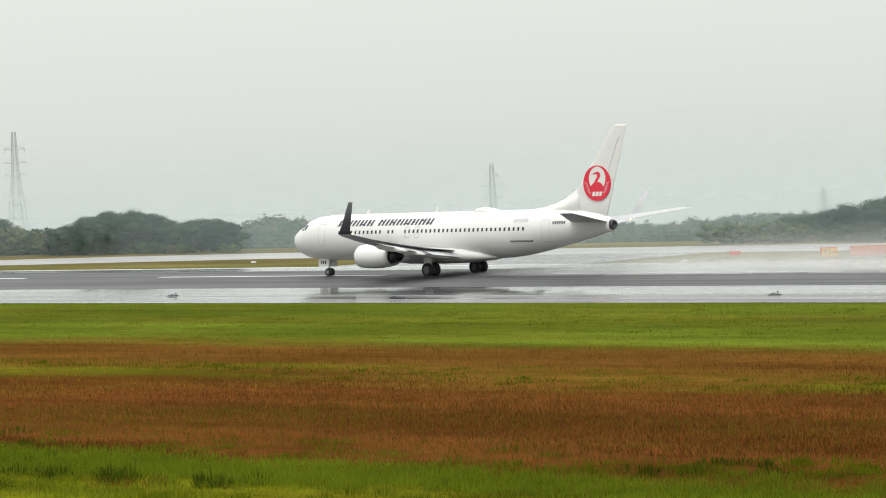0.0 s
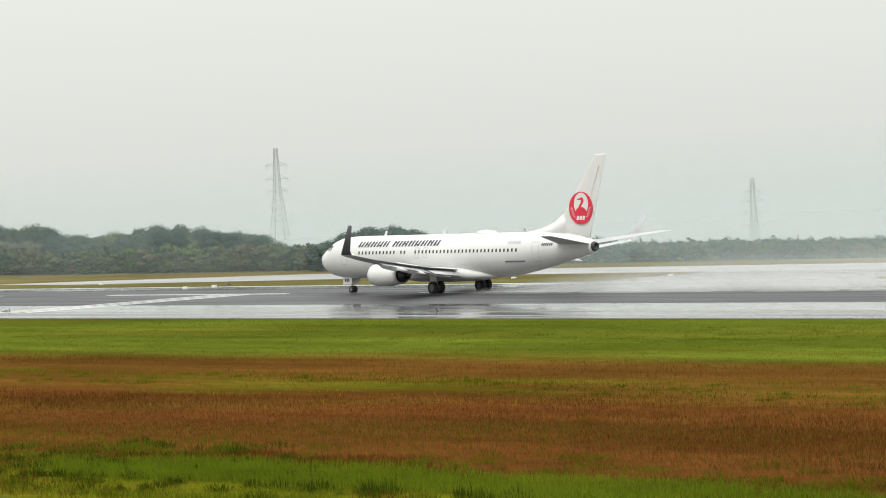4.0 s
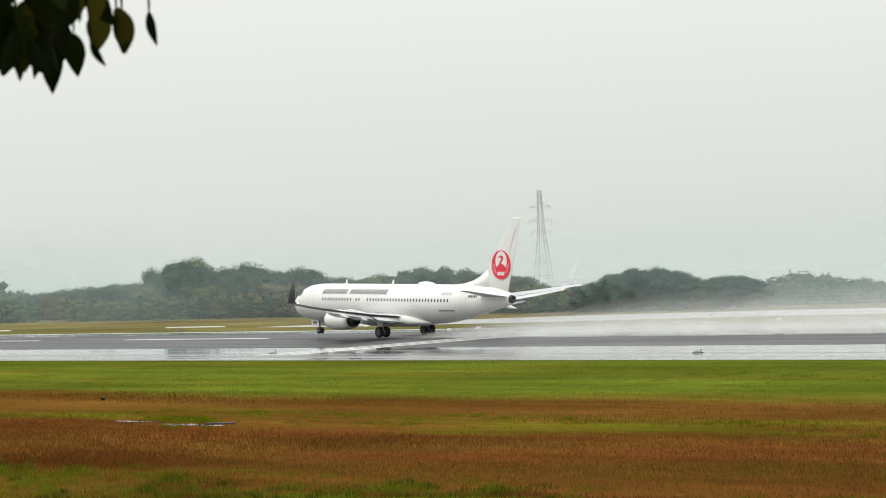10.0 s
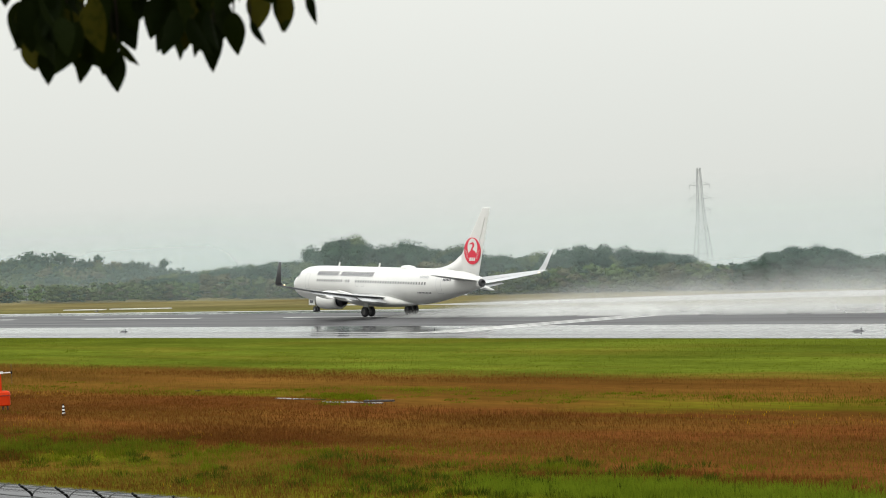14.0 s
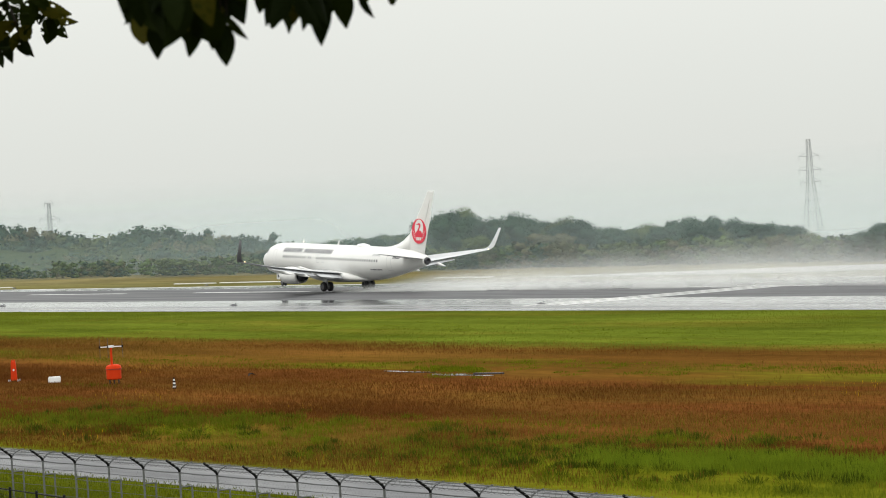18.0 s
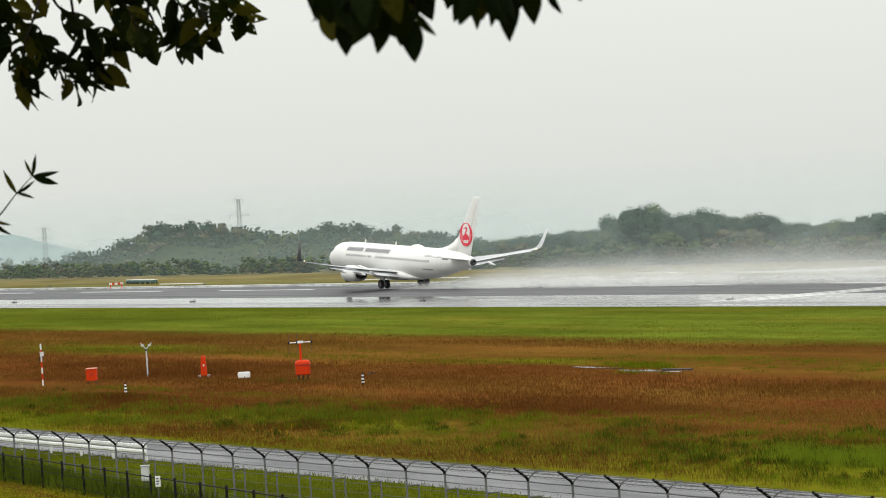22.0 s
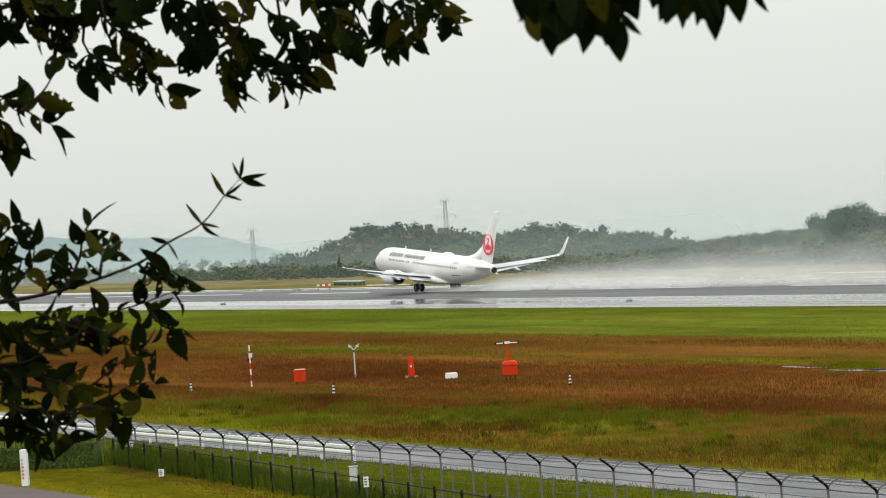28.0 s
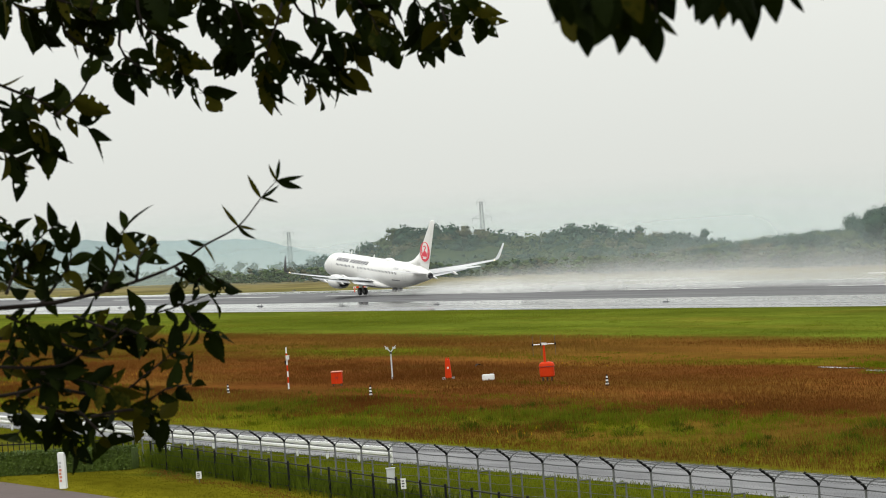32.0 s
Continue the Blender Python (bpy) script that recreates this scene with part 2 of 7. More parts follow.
def fast_mesh(name, verts, tris, mats, index=None, smooth=False):
    """A mesh of triangles from arrays."""
    me = bpy.data.meshes.new(name)
    verts, tris = np.asarray(verts, np.float32), np.asarray(tris, np.int32)
    me.vertices.add(len(verts))
    me.vertices.foreach_set("co", verts.ravel())
    me.loops.add(tris.size)
    me.loops.foreach_set("vertex_index", tris.ravel())
    me.polygons.add(len(tris))
    me.polygons.foreach_set("loop_start", np.arange(0, tris.size, 3, dtype=np.int32))
    for m in mats:
        me.materials.append(m)
    if index is not None:
        me.polygons.foreach_set("material_index", np.asarray(index, np.int32))
    me.update(calc_edges=True)
    if smooth:
        me.shade_smooth()
    return me


def box_data(x0, y0, z0, x1, y1, z1):
    v = [(x, y, z) for z in (z0, z1) for x, y in ((x0, y0), (x1, y0), (x1, y1), (x0, y1))]
    return v, [(3, 2, 1, 0), (4, 5, 6, 7), (0, 1, 5, 4), (1, 2, 6, 5), (2, 3, 7, 6), (3, 0, 4, 7)]


# ---- ground ----
def fence_line(x):
    """The garden fence's line: y at x."""
    return 50.4 + (-x - 92.6) * 0.0833


def ground_z(x, y):
    r = math.hypot(x, y)
    hill = max(0.0, min(10.3, 10.3 - (r - 5) * 0.33))
    f = max(0.0, min(1.0, fence_line(x) + 2.0 - y))
    bank = 0.8 * f * f * (3 - 2 * f) if x < 0 else 0.0
    drop = -0.06 * max(0.0, y - 262)
    return max(hill, bank) + drop


def build_ground():
    xs = [-4500, -2500, -1500, -1000] + list(range(-800, -200, 40)) + list(range(-200, -44, 6)) + list(range(-44, 48, 4)) + [60, 100, 200, 500, 1500, 4500]
    ys = [-4500, -1500, -500, -150, -60] + list(range(-40, 44, 4)) + [45 + 0.5 * k for k in range(45)] + [75, 100, 140, 180, 220, 262, 300, 400, 500, 600, 700, 800, 962, 1300, 2000, 3000, 4500]
    verts = [(x, y, ground_z(x, y)) for y in ys for x in xs]
    n = len(xs)
    faces = [(j * n + i, j * n + i + 1, (j + 1) * n + i + 1, (j + 1) * n + i) for j in range(len(ys) - 1) for i in range(n - 1)]
    g = mesh_object("ground", verts, faces, GRASS)
    tagged(g, "rough airfield grassland running to the horizon", "ground", kind="structure")


build_ground()


def slab(name, x0, x1, y0, y1, z, mat, label, cat):
    v, f = box_data(x0, y0, -0.3, x1, y1, z)
    return tagged(mesh_object(name, v, f, mat), label, cat, kind="structure")


def plate(name, outline, z, mat, label, cat):
    """A flat slab over an outline, anticlockwise from above."""
    n = len(outline)
    v = [(x, y, z) for x, y in outline] + [(x, y, -0.3) for x, y in outline]
    f = [tuple(range(n)), tuple(range(2 * n - 1, n - 1, -1))] + [(k, k + n, (k + 1) % n + n, (k + 1) % n) for k in range(n)]
    return tagged(mesh_object(name, v, f, mat), label, cat, kind="structure")


slab("runway", -1500, 300, 190.6, 215.6, 0.03, TAR, "dark wet grooved asphalt runway", "runway")
slab("pavement", -1500, 300, 181.2, 190.597, 0.024, SHEEN, "wet shining asphalt runway shoulder", "pavement")
slab("pavement", -1500, 300, 173, 181.197, 0.02, WET, "streaked wet asphalt along the grass", "pavement")
slab("pavement", -1500, 300, 215.603, 222, 0.024, SHEEN, "wet shining asphalt runway shoulder", "pavement")
plate("taxiway", ((300, 238.8), (300, 251), (-277, 251), (-299, 248), (-311, 245.4), (-323, 242), (-342, 236.2), (-353, 231.5), (-333, 229.8), (-312, 232), (-297, 233.4), (-284, 235.6), (-264, 238.8)),
      0.02, PALE_WET, "wet taxiway with sky sheen in its colour, tapering out in a grass strip", "taxiway")


# ---- the airliner ----
# local axes: x aft of the main wheel axle, y to starboard, z up from the axle
AX = 19.64
RIM = material("dull wheel metal", (0.13, 0.13, 0.135), 0.5, 0.3, var=0.2)
TIPLIGHT = material("lit position lamp", (0.9, 0.75, 0.5), 0.3)
TIPLIGHT.node_tree.nodes["Principled BSDF"].inputs["Emission Color"].default_value = (1.0, 0.72, 0.4, 1)
TIPLIGHT.node_tree.nodes["Principled BSDF"].inputs["Emission Strength"].default_value = 1.6
SOFTGREY = material("pale grey paint", (0.42, 0.43, 0.44), 0.4, var=0.08, scale=0.8)
STATIONS = ((0.0, 0.04, 3.2, 3.12), (0.15, 0.4, 3.58, 2.74), (0.5, 0.76, 3.9, 2.34), (1.1, 1.12, 4.22, 1.96), (1.9, 1.42, 4.55, 1.67), (2.5, 1.56, 4.95, 1.55),
            (3.4, 1.71, 5.2, 1.45), (5.0, 1.85, 5.33, 1.36), (6.5, 1.88, 5.36, 1.35), (14.0, 1.88, 5.36, 1.35), (24.0, 1.88, 5.36, 1.35), (26.5, 1.87, 5.36, 1.38),
            (28.5, 1.8, 5.36, 1.58), (30.5, 1.66, 5.35, 1.9), (32.5, 1.43, 5.3, 2.28), (34.5, 1.13, 5.17, 2.7), (36.2, 0.82, 4.92, 3.07), (37.4, 0.55, 4.62, 3.36), (37.75, 0.45, 4.46, 3.46))


def station(xn):
    xs = [s[0] for s in STATIONS]
    return [float(np.interp(xn, xs, [s[k] for s in STATIONS])) for k in (1, 2, 3)]


def skin(xn, w, side=-1, out=0.0):
    """A point of the fuselage skin at xn metres behind the nose and w metres over the ground; side -1 is port."""
    hw, zt, zb = station(xn)
    c, h = (zt + zb) / 2, (zt - zb) / 2
    k = max(-0.999, min(0.999, (w - c) / h))
    y = hw * math.sqrt(1 - k * k)
    return Vector((xn - AX, side * (y + out), w - 0.56 + out * k))


def aerofoil(xle, chord, y, z, thick, n=10, tilt=0.0):
    """A closed wing section in the x-z plane."""
    up, low = [], []
    for k in range(n + 1):
        s = 0.5 - 0.5 * math.cos(math.pi * k / n)
        th = thick * chord * (1.48 * math.sqrt(s) - 0.63 * s - 1.76 * s * s + 1.42 * s ** 3 - 0.51 * s ** 4) * 1.0
        up.append((xle + s * chord, th * 0.6))
        low.append((xle + s * chord, -th * 0.4))
    pts = up + low[-2:0:-1]
    return [Vector((x - AX, y - dz * math.sin(tilt), z - 0.56 + dz * math.cos(tilt))) for x, dz in pts]


def skin_bar(xa, xb, wa, wb, slant=0.0, side=-1, out=0.02, n=4):
    """A band on the skin from xa to xb and wa to wb, leaning aft by slant per metre of height."""
    rows = []
    for i in range(n + 1):
        w = wa + (wb - wa) * i / n
        d = slant * (w - wa)
        rows.append([skin(xa + d, w, side, out), skin(xb + d, w, side, out)])
    verts = [p for r in rows for p in r]
    faces = [(2 * i, 2 * i + 1, 2 * i + 3, 2 * i + 2) for i in range(n)]
    return verts, faces


def wheel(name, r, width, parent, x, y, z, keyed):
    n = 28
    rings = []
    for s, k in ((-1, 0.62), (-1, 0.9), (-0.7, 1.0), (0.7, 1.0), (1, 0.9), (1, 0.62)):
        rings.append([Vector((k * r * math.cos(2 * math.pi * j / n), s * width / 2, k * r * math.sin(2 * math.pi * j / n))) for j in range(n)])
    v, f = loft(rings, caps=False)
    hub = new("wheel", None)
    hub.parent = parent
    hub.location = (x, y, z)
    mesh_object("tyre", v, f, TYRE, hub, smooth=True)
    rings = []
    for s, k in ((-0.75, 0.02), (-0.75, 0.3), (-0.95, 0.34), (-0.9, 0.62), (0.9, 0.62), (0.95, 0.34), (0.75, 0.3), (0.75, 0.02)):
        rings.append([Vector((k * r * math.cos(2 * math.pi * j / n), s * width / 2, k * r * math.sin(2 * math.pi * j / n))) for j in range(n)])
    v, f = loft(rings, caps=True)
    mesh_object("rim", v, f, RIM, hub)
    keyed.append((hub, Vector((x, y, z)), r))
    return hub


WHEELS = []
WINGS = []


def build_plane():
    jet = new("airliner", None)
    tagged(jet, "white twin-engine airliner with red tail emblem on wet runway", "airplane")
    # fuselage
    xs = sorted(set([s[0] for s in STATIONS] + [0.05, 0.3, 0.8, 1.5, 2.2, 2.9, 4.2, 25.3, 27.5, 29.5, 31.5, 33.5, 35.4, 36.8] + list(range(7, 24))))
    rings = []
    for xn in xs:
        hw, zt, zb = station(xn)
        c, h = (zt + zb) / 2, (zt - zb) / 2
        rings.append([Vector((xn - AX, hw * math.sin(2 * math.pi * k / 48), c + h * math.cos(2 * math.pi * k / 48) - 0.56)) for k in range(48)])
    v, f = loft(rings)
    mesh_object("fuselage", v, f, WHITE, jet, "glossy white painted fuselage", True)
    # tail cone outlet
    rings = []
    for xn, r in ((37.75, 0.44), (38.0, 0.36), (38.02, 0.26), (37.8, 0.22)):
        rings.append([Vector((xn - AX, r * math.sin(2 * math.pi * k / 20), 3.96 - 0.56 + r * math.cos(2 * math.pi * k / 20))) for k in range(20)])
    v, f = loft(rings)
    mesh_object("exhaust_outlet", v, f, DARK, jet, "dark sooted tail exhaust", True)
    # wing-body fairing
    rings = []
    for xn, hw, zt, zb in ((12.2, 0.9, 1.9, 1.42), (13.2, 1.6, 2.3, 1.15), (15, 2.02, 2.6, 0.98), (19, 2.06, 2.6, 0.95), (22, 1.95, 2.4, 1.02), (24, 1.5, 2.0, 1.2), (25.4, 0.6, 1.6, 1.4)):
        rings.append([Vector((xn - AX, hw * math.copysign(abs(math.sin(a)) ** 0.75, math.sin(a)), (zt + zb) / 2 + (zt - zb) / 2 * math.copysign(abs(math.cos(a)) ** 0.75, math.cos(a)) - 0.56))
                      for a in [2 * math.pi * k / 28 for k in range(28)]])
    v, f = loft(rings)
    mesh_object("belly_fairing", v, f, WHITE, jet, smooth=True)
    for side in (-1, 1):
        # wing with a blended winglet
        secs = []
        for span, xle, ch, w, th, tilt in ((1.2, 14.1, 7.35, 2.1, 0.13, 0), (1.9, 14.5, 6.95, 2.14, 0.13, 0), (5.6, 17.0, 4.6, 2.5, 0.115, 0), (9.5, 19.15, 3.55, 2.95, 0.11, 0), (13.5, 21.35, 2.45, 3.47, 0.1, 0),
                                           (16.5, 23.05, 1.7, 3.93, 0.1, 0.05), (17.0, 23.45, 1.45, 4.04, 0.1, 0.5), (17.35, 23.95, 1.2, 4.34, 0.09, 1.1), (17.52, 24.45, 0.98, 4.92, 0.08, 1.3), (17.85, 25.6, 0.5, 6.6, 0.07, 1.35)):
            s = aerofoil(xle, ch, 0, w, th, 10, 0)
            secs.append([Vector((p.x, side * (span - (p.z - (w - 0.56)) * math.sin(tilt)), w - 0.56 + (p.z - (w - 0.56)) * math.cos(tilt))) for p in s])
        v, f = loft(secs[:7], caps=True)
        wing = mesh_object("wing", v, f, GREY, jet, "light grey swept wing", True)
        v, f = loft([[p + Vector((0, side * 0.003, 0.002)) for p in q] for q in secs[6:]], caps=True)
        WINGS.append((side, wing))
        mesh_object("winglet", v, f, DARK if side < 0 else SOFTGREY, wing, "upswept blended winglet", True)
        mesh_object("position_lamp", *loft([[Vector((24.72 + dx - AX, side * 16.75 + r * math.cos(2 * math.pi * k / 10), 3.5 + r * math.sin(2 * math.pi * k / 10))) for k in range(10)] for dx, r in ((0, 0.05), (0.06, 0.085), (0.12, 0.07), (0.16, 0.01))]), TIPLIGHT, wing, "small lit lamp at the wing tip", True)
        # flaps let down a little, each panel a part
        for a, b in ((2.1, 5.4), (5.9, 12.6)):
            secs = []
            for span in (a, b):
                xle = float(np.interp(span, (1.9, 5.6, 13.5), (20.9, 21.1, 23.25)))
                ch = float(np.interp(span, (1.9, 5.6, 13.5), (1.6, 1.35, 0.75)))
                w = float(np.interp(span, (1.9, 5.6, 13.5), (1.98, 2.3, 3.34)))
                secs.append([Vector((p.x, side * span, p.z - 0.28 * max(0, p.x - (xle - AX)))) for p in aerofoil(xle, ch, 0, w, 0.12)])
            v, f = loft(secs)
            mesh_object("flap", v, f, GREY, wing, smooth=True)
        # flap track fairings
        for span in (3.6, 7.6, 10.6):
            xle = float(np.interp(span, (1.9, 5.6, 13.5), (18.1, 19.2, 21.9)))
            w = float(np.interp(span, (1.9, 5.6, 13.5), (1.9, 2.2, 3.25)))
            rings = []
            for q, r in ((0, 0.03), (0.5, 0.2), (1.6, 0.27), (2.7, 0.2), (3.9, 0.03)):
                rings.append([Vector((xle + q - AX, side * span + 0.62 * r * math.sin(k * math.pi / 6), w - 0.56 - 0.12 * q + r * math.cos(k * math.pi / 6))) for k in range(12)])
            v, f = loft(rings)
            mesh_object("flap_track_fairing", v, f, WHITE, wing, smooth=True)
        # slat edge line
        secs = []
        for span, xle, w, c in ((6.2, 17.36, 2.57, 0.3), (16.3, 22.96, 3.92, 0.18)):
            secs.append([Vector((xle - 0.04 + dx * c - AX, side * span, w - 0.56 + dz * c)) for dx, dz in ((0, 0), (0.4, 0.32), (1, 0.42), (0.6, -0.02), (0.4, -0.3))])
        v, f = loft(secs)
        mesh_object("slat", v, f, STEEL, wing, "bright metal leading edge slat")
        # engine
        nac = new("engine", None)
        nac.parent = jet
        eng = []
        for xn, r in ((13.0, 0.8), (12.6, 0.86), (12.5, 0.93), (12.6, 1.0), (13.1, 1.07), (14.0, 1.11), (15.0, 1.08), (15.8, 0.98), (16.45, 0.86), (16.43, 0.78), (15.6, 0.76)):
            ring = []
            for k in range(32):
                a = 2 * math.pi * k / 32
                rz = r * (0.9 if math.cos(a) < 0 else 1.0)
                ring.append(Vector((xn + 0.8 - AX, side * 4.83 + r * math.sin(a), 1.78 - 0.56 + rz * math.cos(a))))
            eng.append(ring)
        v, f = loft(eng, caps=True)
        mesh_object("nacelle", v, f, WHITE, nac, "glossy white engine cowl", True)
        rings = [[Vector((xn + 0.8 - AX, side * 4.83 + r * math.sin(2 * math.pi * k / 24), 1.8 - 0.56 + r * math.cos(2 * math.pi * k / 24))) for k in range(24)]
                 for xn, r in ((15.4, 0.62), (16.3, 0.6), (17.15, 0.42), (17.13, 0.36), (16.6, 0.34))]
        v, f = loft(rings)
        mesh_object("core_nozzle", v, f, DARK, nac, "dark metal exhaust nozzle", True)
        rings = [[Vector((xn + 0.8 - AX, side * 4.83 + r * math.sin(2 * math.pi * k / 16), 1.8 - 0.56 + r * math.cos(2 * math.pi * k / 16))) for k in range(16)]
                 for xn, r in ((16.5, 0.3), (17.2, 0.22), (17.75, 0.03))]
        v, f = loft(rings)
        mesh_object("exhaust_plug", v, f, DARK, nac, smooth=True)
        v, f = gather([loft([[Vector((xn + 0.8 - AX, side * 4.83 + dy, w - 0.56)) for xn, w in ((12.9, 2.75), (15.8, 2.95), (18.6, 2.62), (18.2, 2.3), (14.5, 2.4))] for dy in (-0.16, 0.16)])])
        mesh_object("pylon", v, f, WHITE, nac)
        # stabiliser
        secs = [aerofoil(xle, ch, side * span, w, 0.09, 8) for span, xle, ch, w in ((0.4, 33.6, 4.0, 4.2), (0.9, 34.0, 3.75, 4.27), (7.05, 38.5, 1.5, 5.05), (7.17, 38.75, 1.2, 5.07))]
        v, f = loft(secs)
        mesh_object("stabiliser", v, f, GREY, jet, "light grey horizontal stabiliser", True)
        # main gear
        gear = new("main_gear", None)
        gear.parent = jet
        v, f = gather([tube_data((0, side * 2.86, 0), (-0.1, side * 2.86, 1.75), 0.12, 0.16, 12), tube_data((0, side * 2.4, 0), (0, side * 3.32, 0), 0.09, n=10)])
        mesh_object("strut", v, f, GREY, gear)
        v, f = tube_data((-0.05, side * 2.86, 0.7), (0.1, side * 1.5, 1.5), 0.07, n=8)
        mesh_object("side_brace", v, f, GREY, gear)
        v, f = box_data(-0.6, side * 3.06, 0.55, 0.35, side * 3.12, 1.6)
        mesh_object("gear_door", v, f, WHITE, gear)
        for d in (-0.43, 0.43):
            wheel("wheel", 0.56, 0.4, jet, 0, side * 2.86 + d, 0, WHEELS)
    # nose gear
    gear = new("nose_gear", None)
    gear.parent = jet
    v, f = gather([tube_data((4.16 - AX, 0, -0.22), (3.9 - AX, 0, 1.2), 0.075, 0.09, 10), tube_data((4.16 - AX, -0.3, -0.22), (4.16 - AX, 0.3, -0.22), 0.06, n=8), tube_data((4.0 - AX, 0, 0.4), (5.0 - AX, 0, 1.1), 0.05, n=8)])
    mesh_object("strut", v, f, GREY, gear)
    for side in (-1, 1):
        v, f = box_data(3.3 - AX, side * 0.5 - 0.02, 0.25, 4.6 - AX, side * 0.5 + 0.02, 0.98)
        door = mesh_object("gear_door", v, f, WHITE, gear)
        pieces = [box_data(3.62 - AX + 0.24 * k, side * 0.53 - 0.006, 0.5, 3.78 - AX + 0.24 * k, side * 0.53 + 0.006, 0.8) for k in range(3)]
        v, f = gather(pieces)
        mesh_object("number_bars", v, f, INK, door)
    for d in (-0.2, 0.2):
        wheel("wheel", 0.34, 0.2, jet, 4.16 - AX, d, -0.22, WHEELS)
    # fin with dorsal fillet
    secs = []
    for w, xle, ch, th in ((4.6, 32.0, 5.25, 0.075), (5.9, 33.25, 4.4, 0.09), (7.0, 34.15, 3.87, 0.095), (11.9, 38.2, 1.42, 0.09), (12.04, 38.45, 1.15, 0.07)):
        sec = []
        for p in aerofoil(xle, ch, 0, 0.56, th, 10):
            sec.append(Vector((p.x, p.z, w - 0.56)))
        m = sum(q.y for q in sec) / len(sec)
        secs.append([Vector((q.x, q.y - m, q.z)) for q in sec])
    v, f = loft(secs)
    fin = mesh_object("fin", v, f, WHITE, jet, "tall white tail fin", True)
    v, f = loft([[Vector((x - AX, y, w - 0.56)) for y, w in ((-hw, 5.0), (-0.45 * hw, (w1 + 5.0) / 2 + 0.05), (0, w1), (0.45 * hw, (w1 + 5.0) / 2 + 0.05), (hw, 5.0))] for x, w1, hw in ((28.4, 5.34, 0.1), (30.2, 5.5, 0.3), (31.6, 5.8, 0.4), (32.7, 6.2, 0.42), (33.5, 6.66, 0.36), (34.3, 7.05, 0.26))])
    mesh_object("dorsal_fillet", v, f, WHITE, fin, smooth=True)
    v, f = gather([loft([[Vector((x + dx - AX, y, w - 0.56)) for dx, y in ((0, -0.075), (0.03, -0.075), (0.03, 0.075), (0, 0.075))] for x, w in ((36.35, 5.7), (38.72, 11.0))])])
    mesh_object("rudder_gap", v, f, WHITE, fin)
    # tail emblem on both sides: a red disc opened by pale plain shapes
    for side in (-1, 1):
        def flat(points, off):
            lie = [0.235 - 0.05 * (x - 35.2) - 0.024 * (w - 7.35) + off for x, w in points]
            vv = [(x - AX, side * q, w - 0.56) for (x, w), q in zip(points, lie)] + [(x - AX, side * (q - 0.08), w - 0.56) for (x, w), q in zip(points, lie)]
            n = len(points)
            return vv, [tuple(range(n)), tuple(range(2 * n - 1, n - 1, -1))] + [(k, (k + 1) % n, (k + 1) % n + n, k + n) for k in range(n)]

        def oval(cx, cw, rx, rw, n=36):
            return [(cx + rx * math.cos(2 * math.pi * k / n), cw + rw * math.sin(2 * math.pi * k / n)) for k in range(n)]
        v, f = flat(oval(36.36, 7.35, 1.42, 1.44), 0)
        emb = mesh_object("emblem", v, f, RED, fin, "round red emblem")
        v, f = flat(oval(36.42, 7.72, 0.86, 0.98), 0.01)
        mesh_object("emblem_white_field", v, f, WHITE, emb)
        v, f = flat(oval(36.4, 6.95, 0.66, 0.5), 0.018)
        mesh_object("emblem_red_body", v, f, RED, emb)
        neck = [(35.78, 8.06), (36.2, 8.22), (36.5, 8.3), (36.72, 8.16), (36.76, 7.92), (36.52, 7.6), (36.36, 7.34), (36.52, 7.1), (36.82, 6.98)]
        back = [(36.2, 6.9), (36.05, 7.22), (36.18, 7.56), (36.42, 7.86), (36.44, 8.02), (36.3, 8.08)]
        v, f = flat(neck + back, 0.024)
        mesh_object("emblem_red_neck", v, f, RED, emb)
        for q in (-1, 1):
            for k in range(4):
                c = (36.38 + q * (1.36 - 0.1 * k), 7.5 - 0.24 * k)
                v, f = flat([c, (c[0] - q * 0.4, c[1] - 0.2), (c[0] - q * 0.36, c[1] - 0.26)], 0.018)
                mesh_object("emblem_feather_gap", v, f, WHITE, emb)
        for k in range(3):
            v, f = flat([(35.85 + 0.36 * k, 6.3), (36.12 + 0.36 * k, 6.3), (36.22 + 0.36 * k, 6.66), (35.95 + 0.36 * k, 6.66)], 0.03)
            mesh_object("emblem_letter_bar", v, f, WHITE, emb)
    # lettering bars, windows and doors
    for side in (-1, 1):
        x = 7.1
        for k in range(13):
            if k == 5:
                x += 0.5
            wide = 0.34 if k == 6 else 0.8
            pieces = [skin_bar(x, x + 0.24, 4.33, 4.84, 0.3, side)]
            if wide > 0.5:
                pieces.append(skin_bar(x + 0.46, x + 0.68, 4.33, 4.84, 0.3, side))
                pieces.append(skin_bar(x + 0.2 + (0.1 if k % 2 else 0), x + 0.4 + (0.1 if k % 2 else 0), 4.52 + 0.11 * (k % 3 - 1), 4.63 + 0.11 * (k % 3 - 1), 0.3, side, n=1))
            v, f = gather(pieces)
            mesh_object("title_bar", v, f, INK, jet)
            x += wide + 0.1
        v, f = gather([skin_bar(27.9 + 0.24 * k, 28.06 + 0.24 * k, 2.72, 2.86, 0.3, side, n=1) for k in range(10)])
        mesh_object("type_bars", v, f, INK, jet)
        v, f = gather([skin_bar(32.4 + 0.22 * k, 32.54 + 0.22 * k, 4.12, 4.36, 0.15, side, n=1) for k in range(6)])
        mesh_object("registration_bars", v, f, INK, jet)
        v, f = gather([skin_bar(28.2 + 0.24 * k, 28.34 + 0.24 * k, 4.35, 4.6 + 0.05 * (k % 2), 0, side, n=1) for k in range(7)])
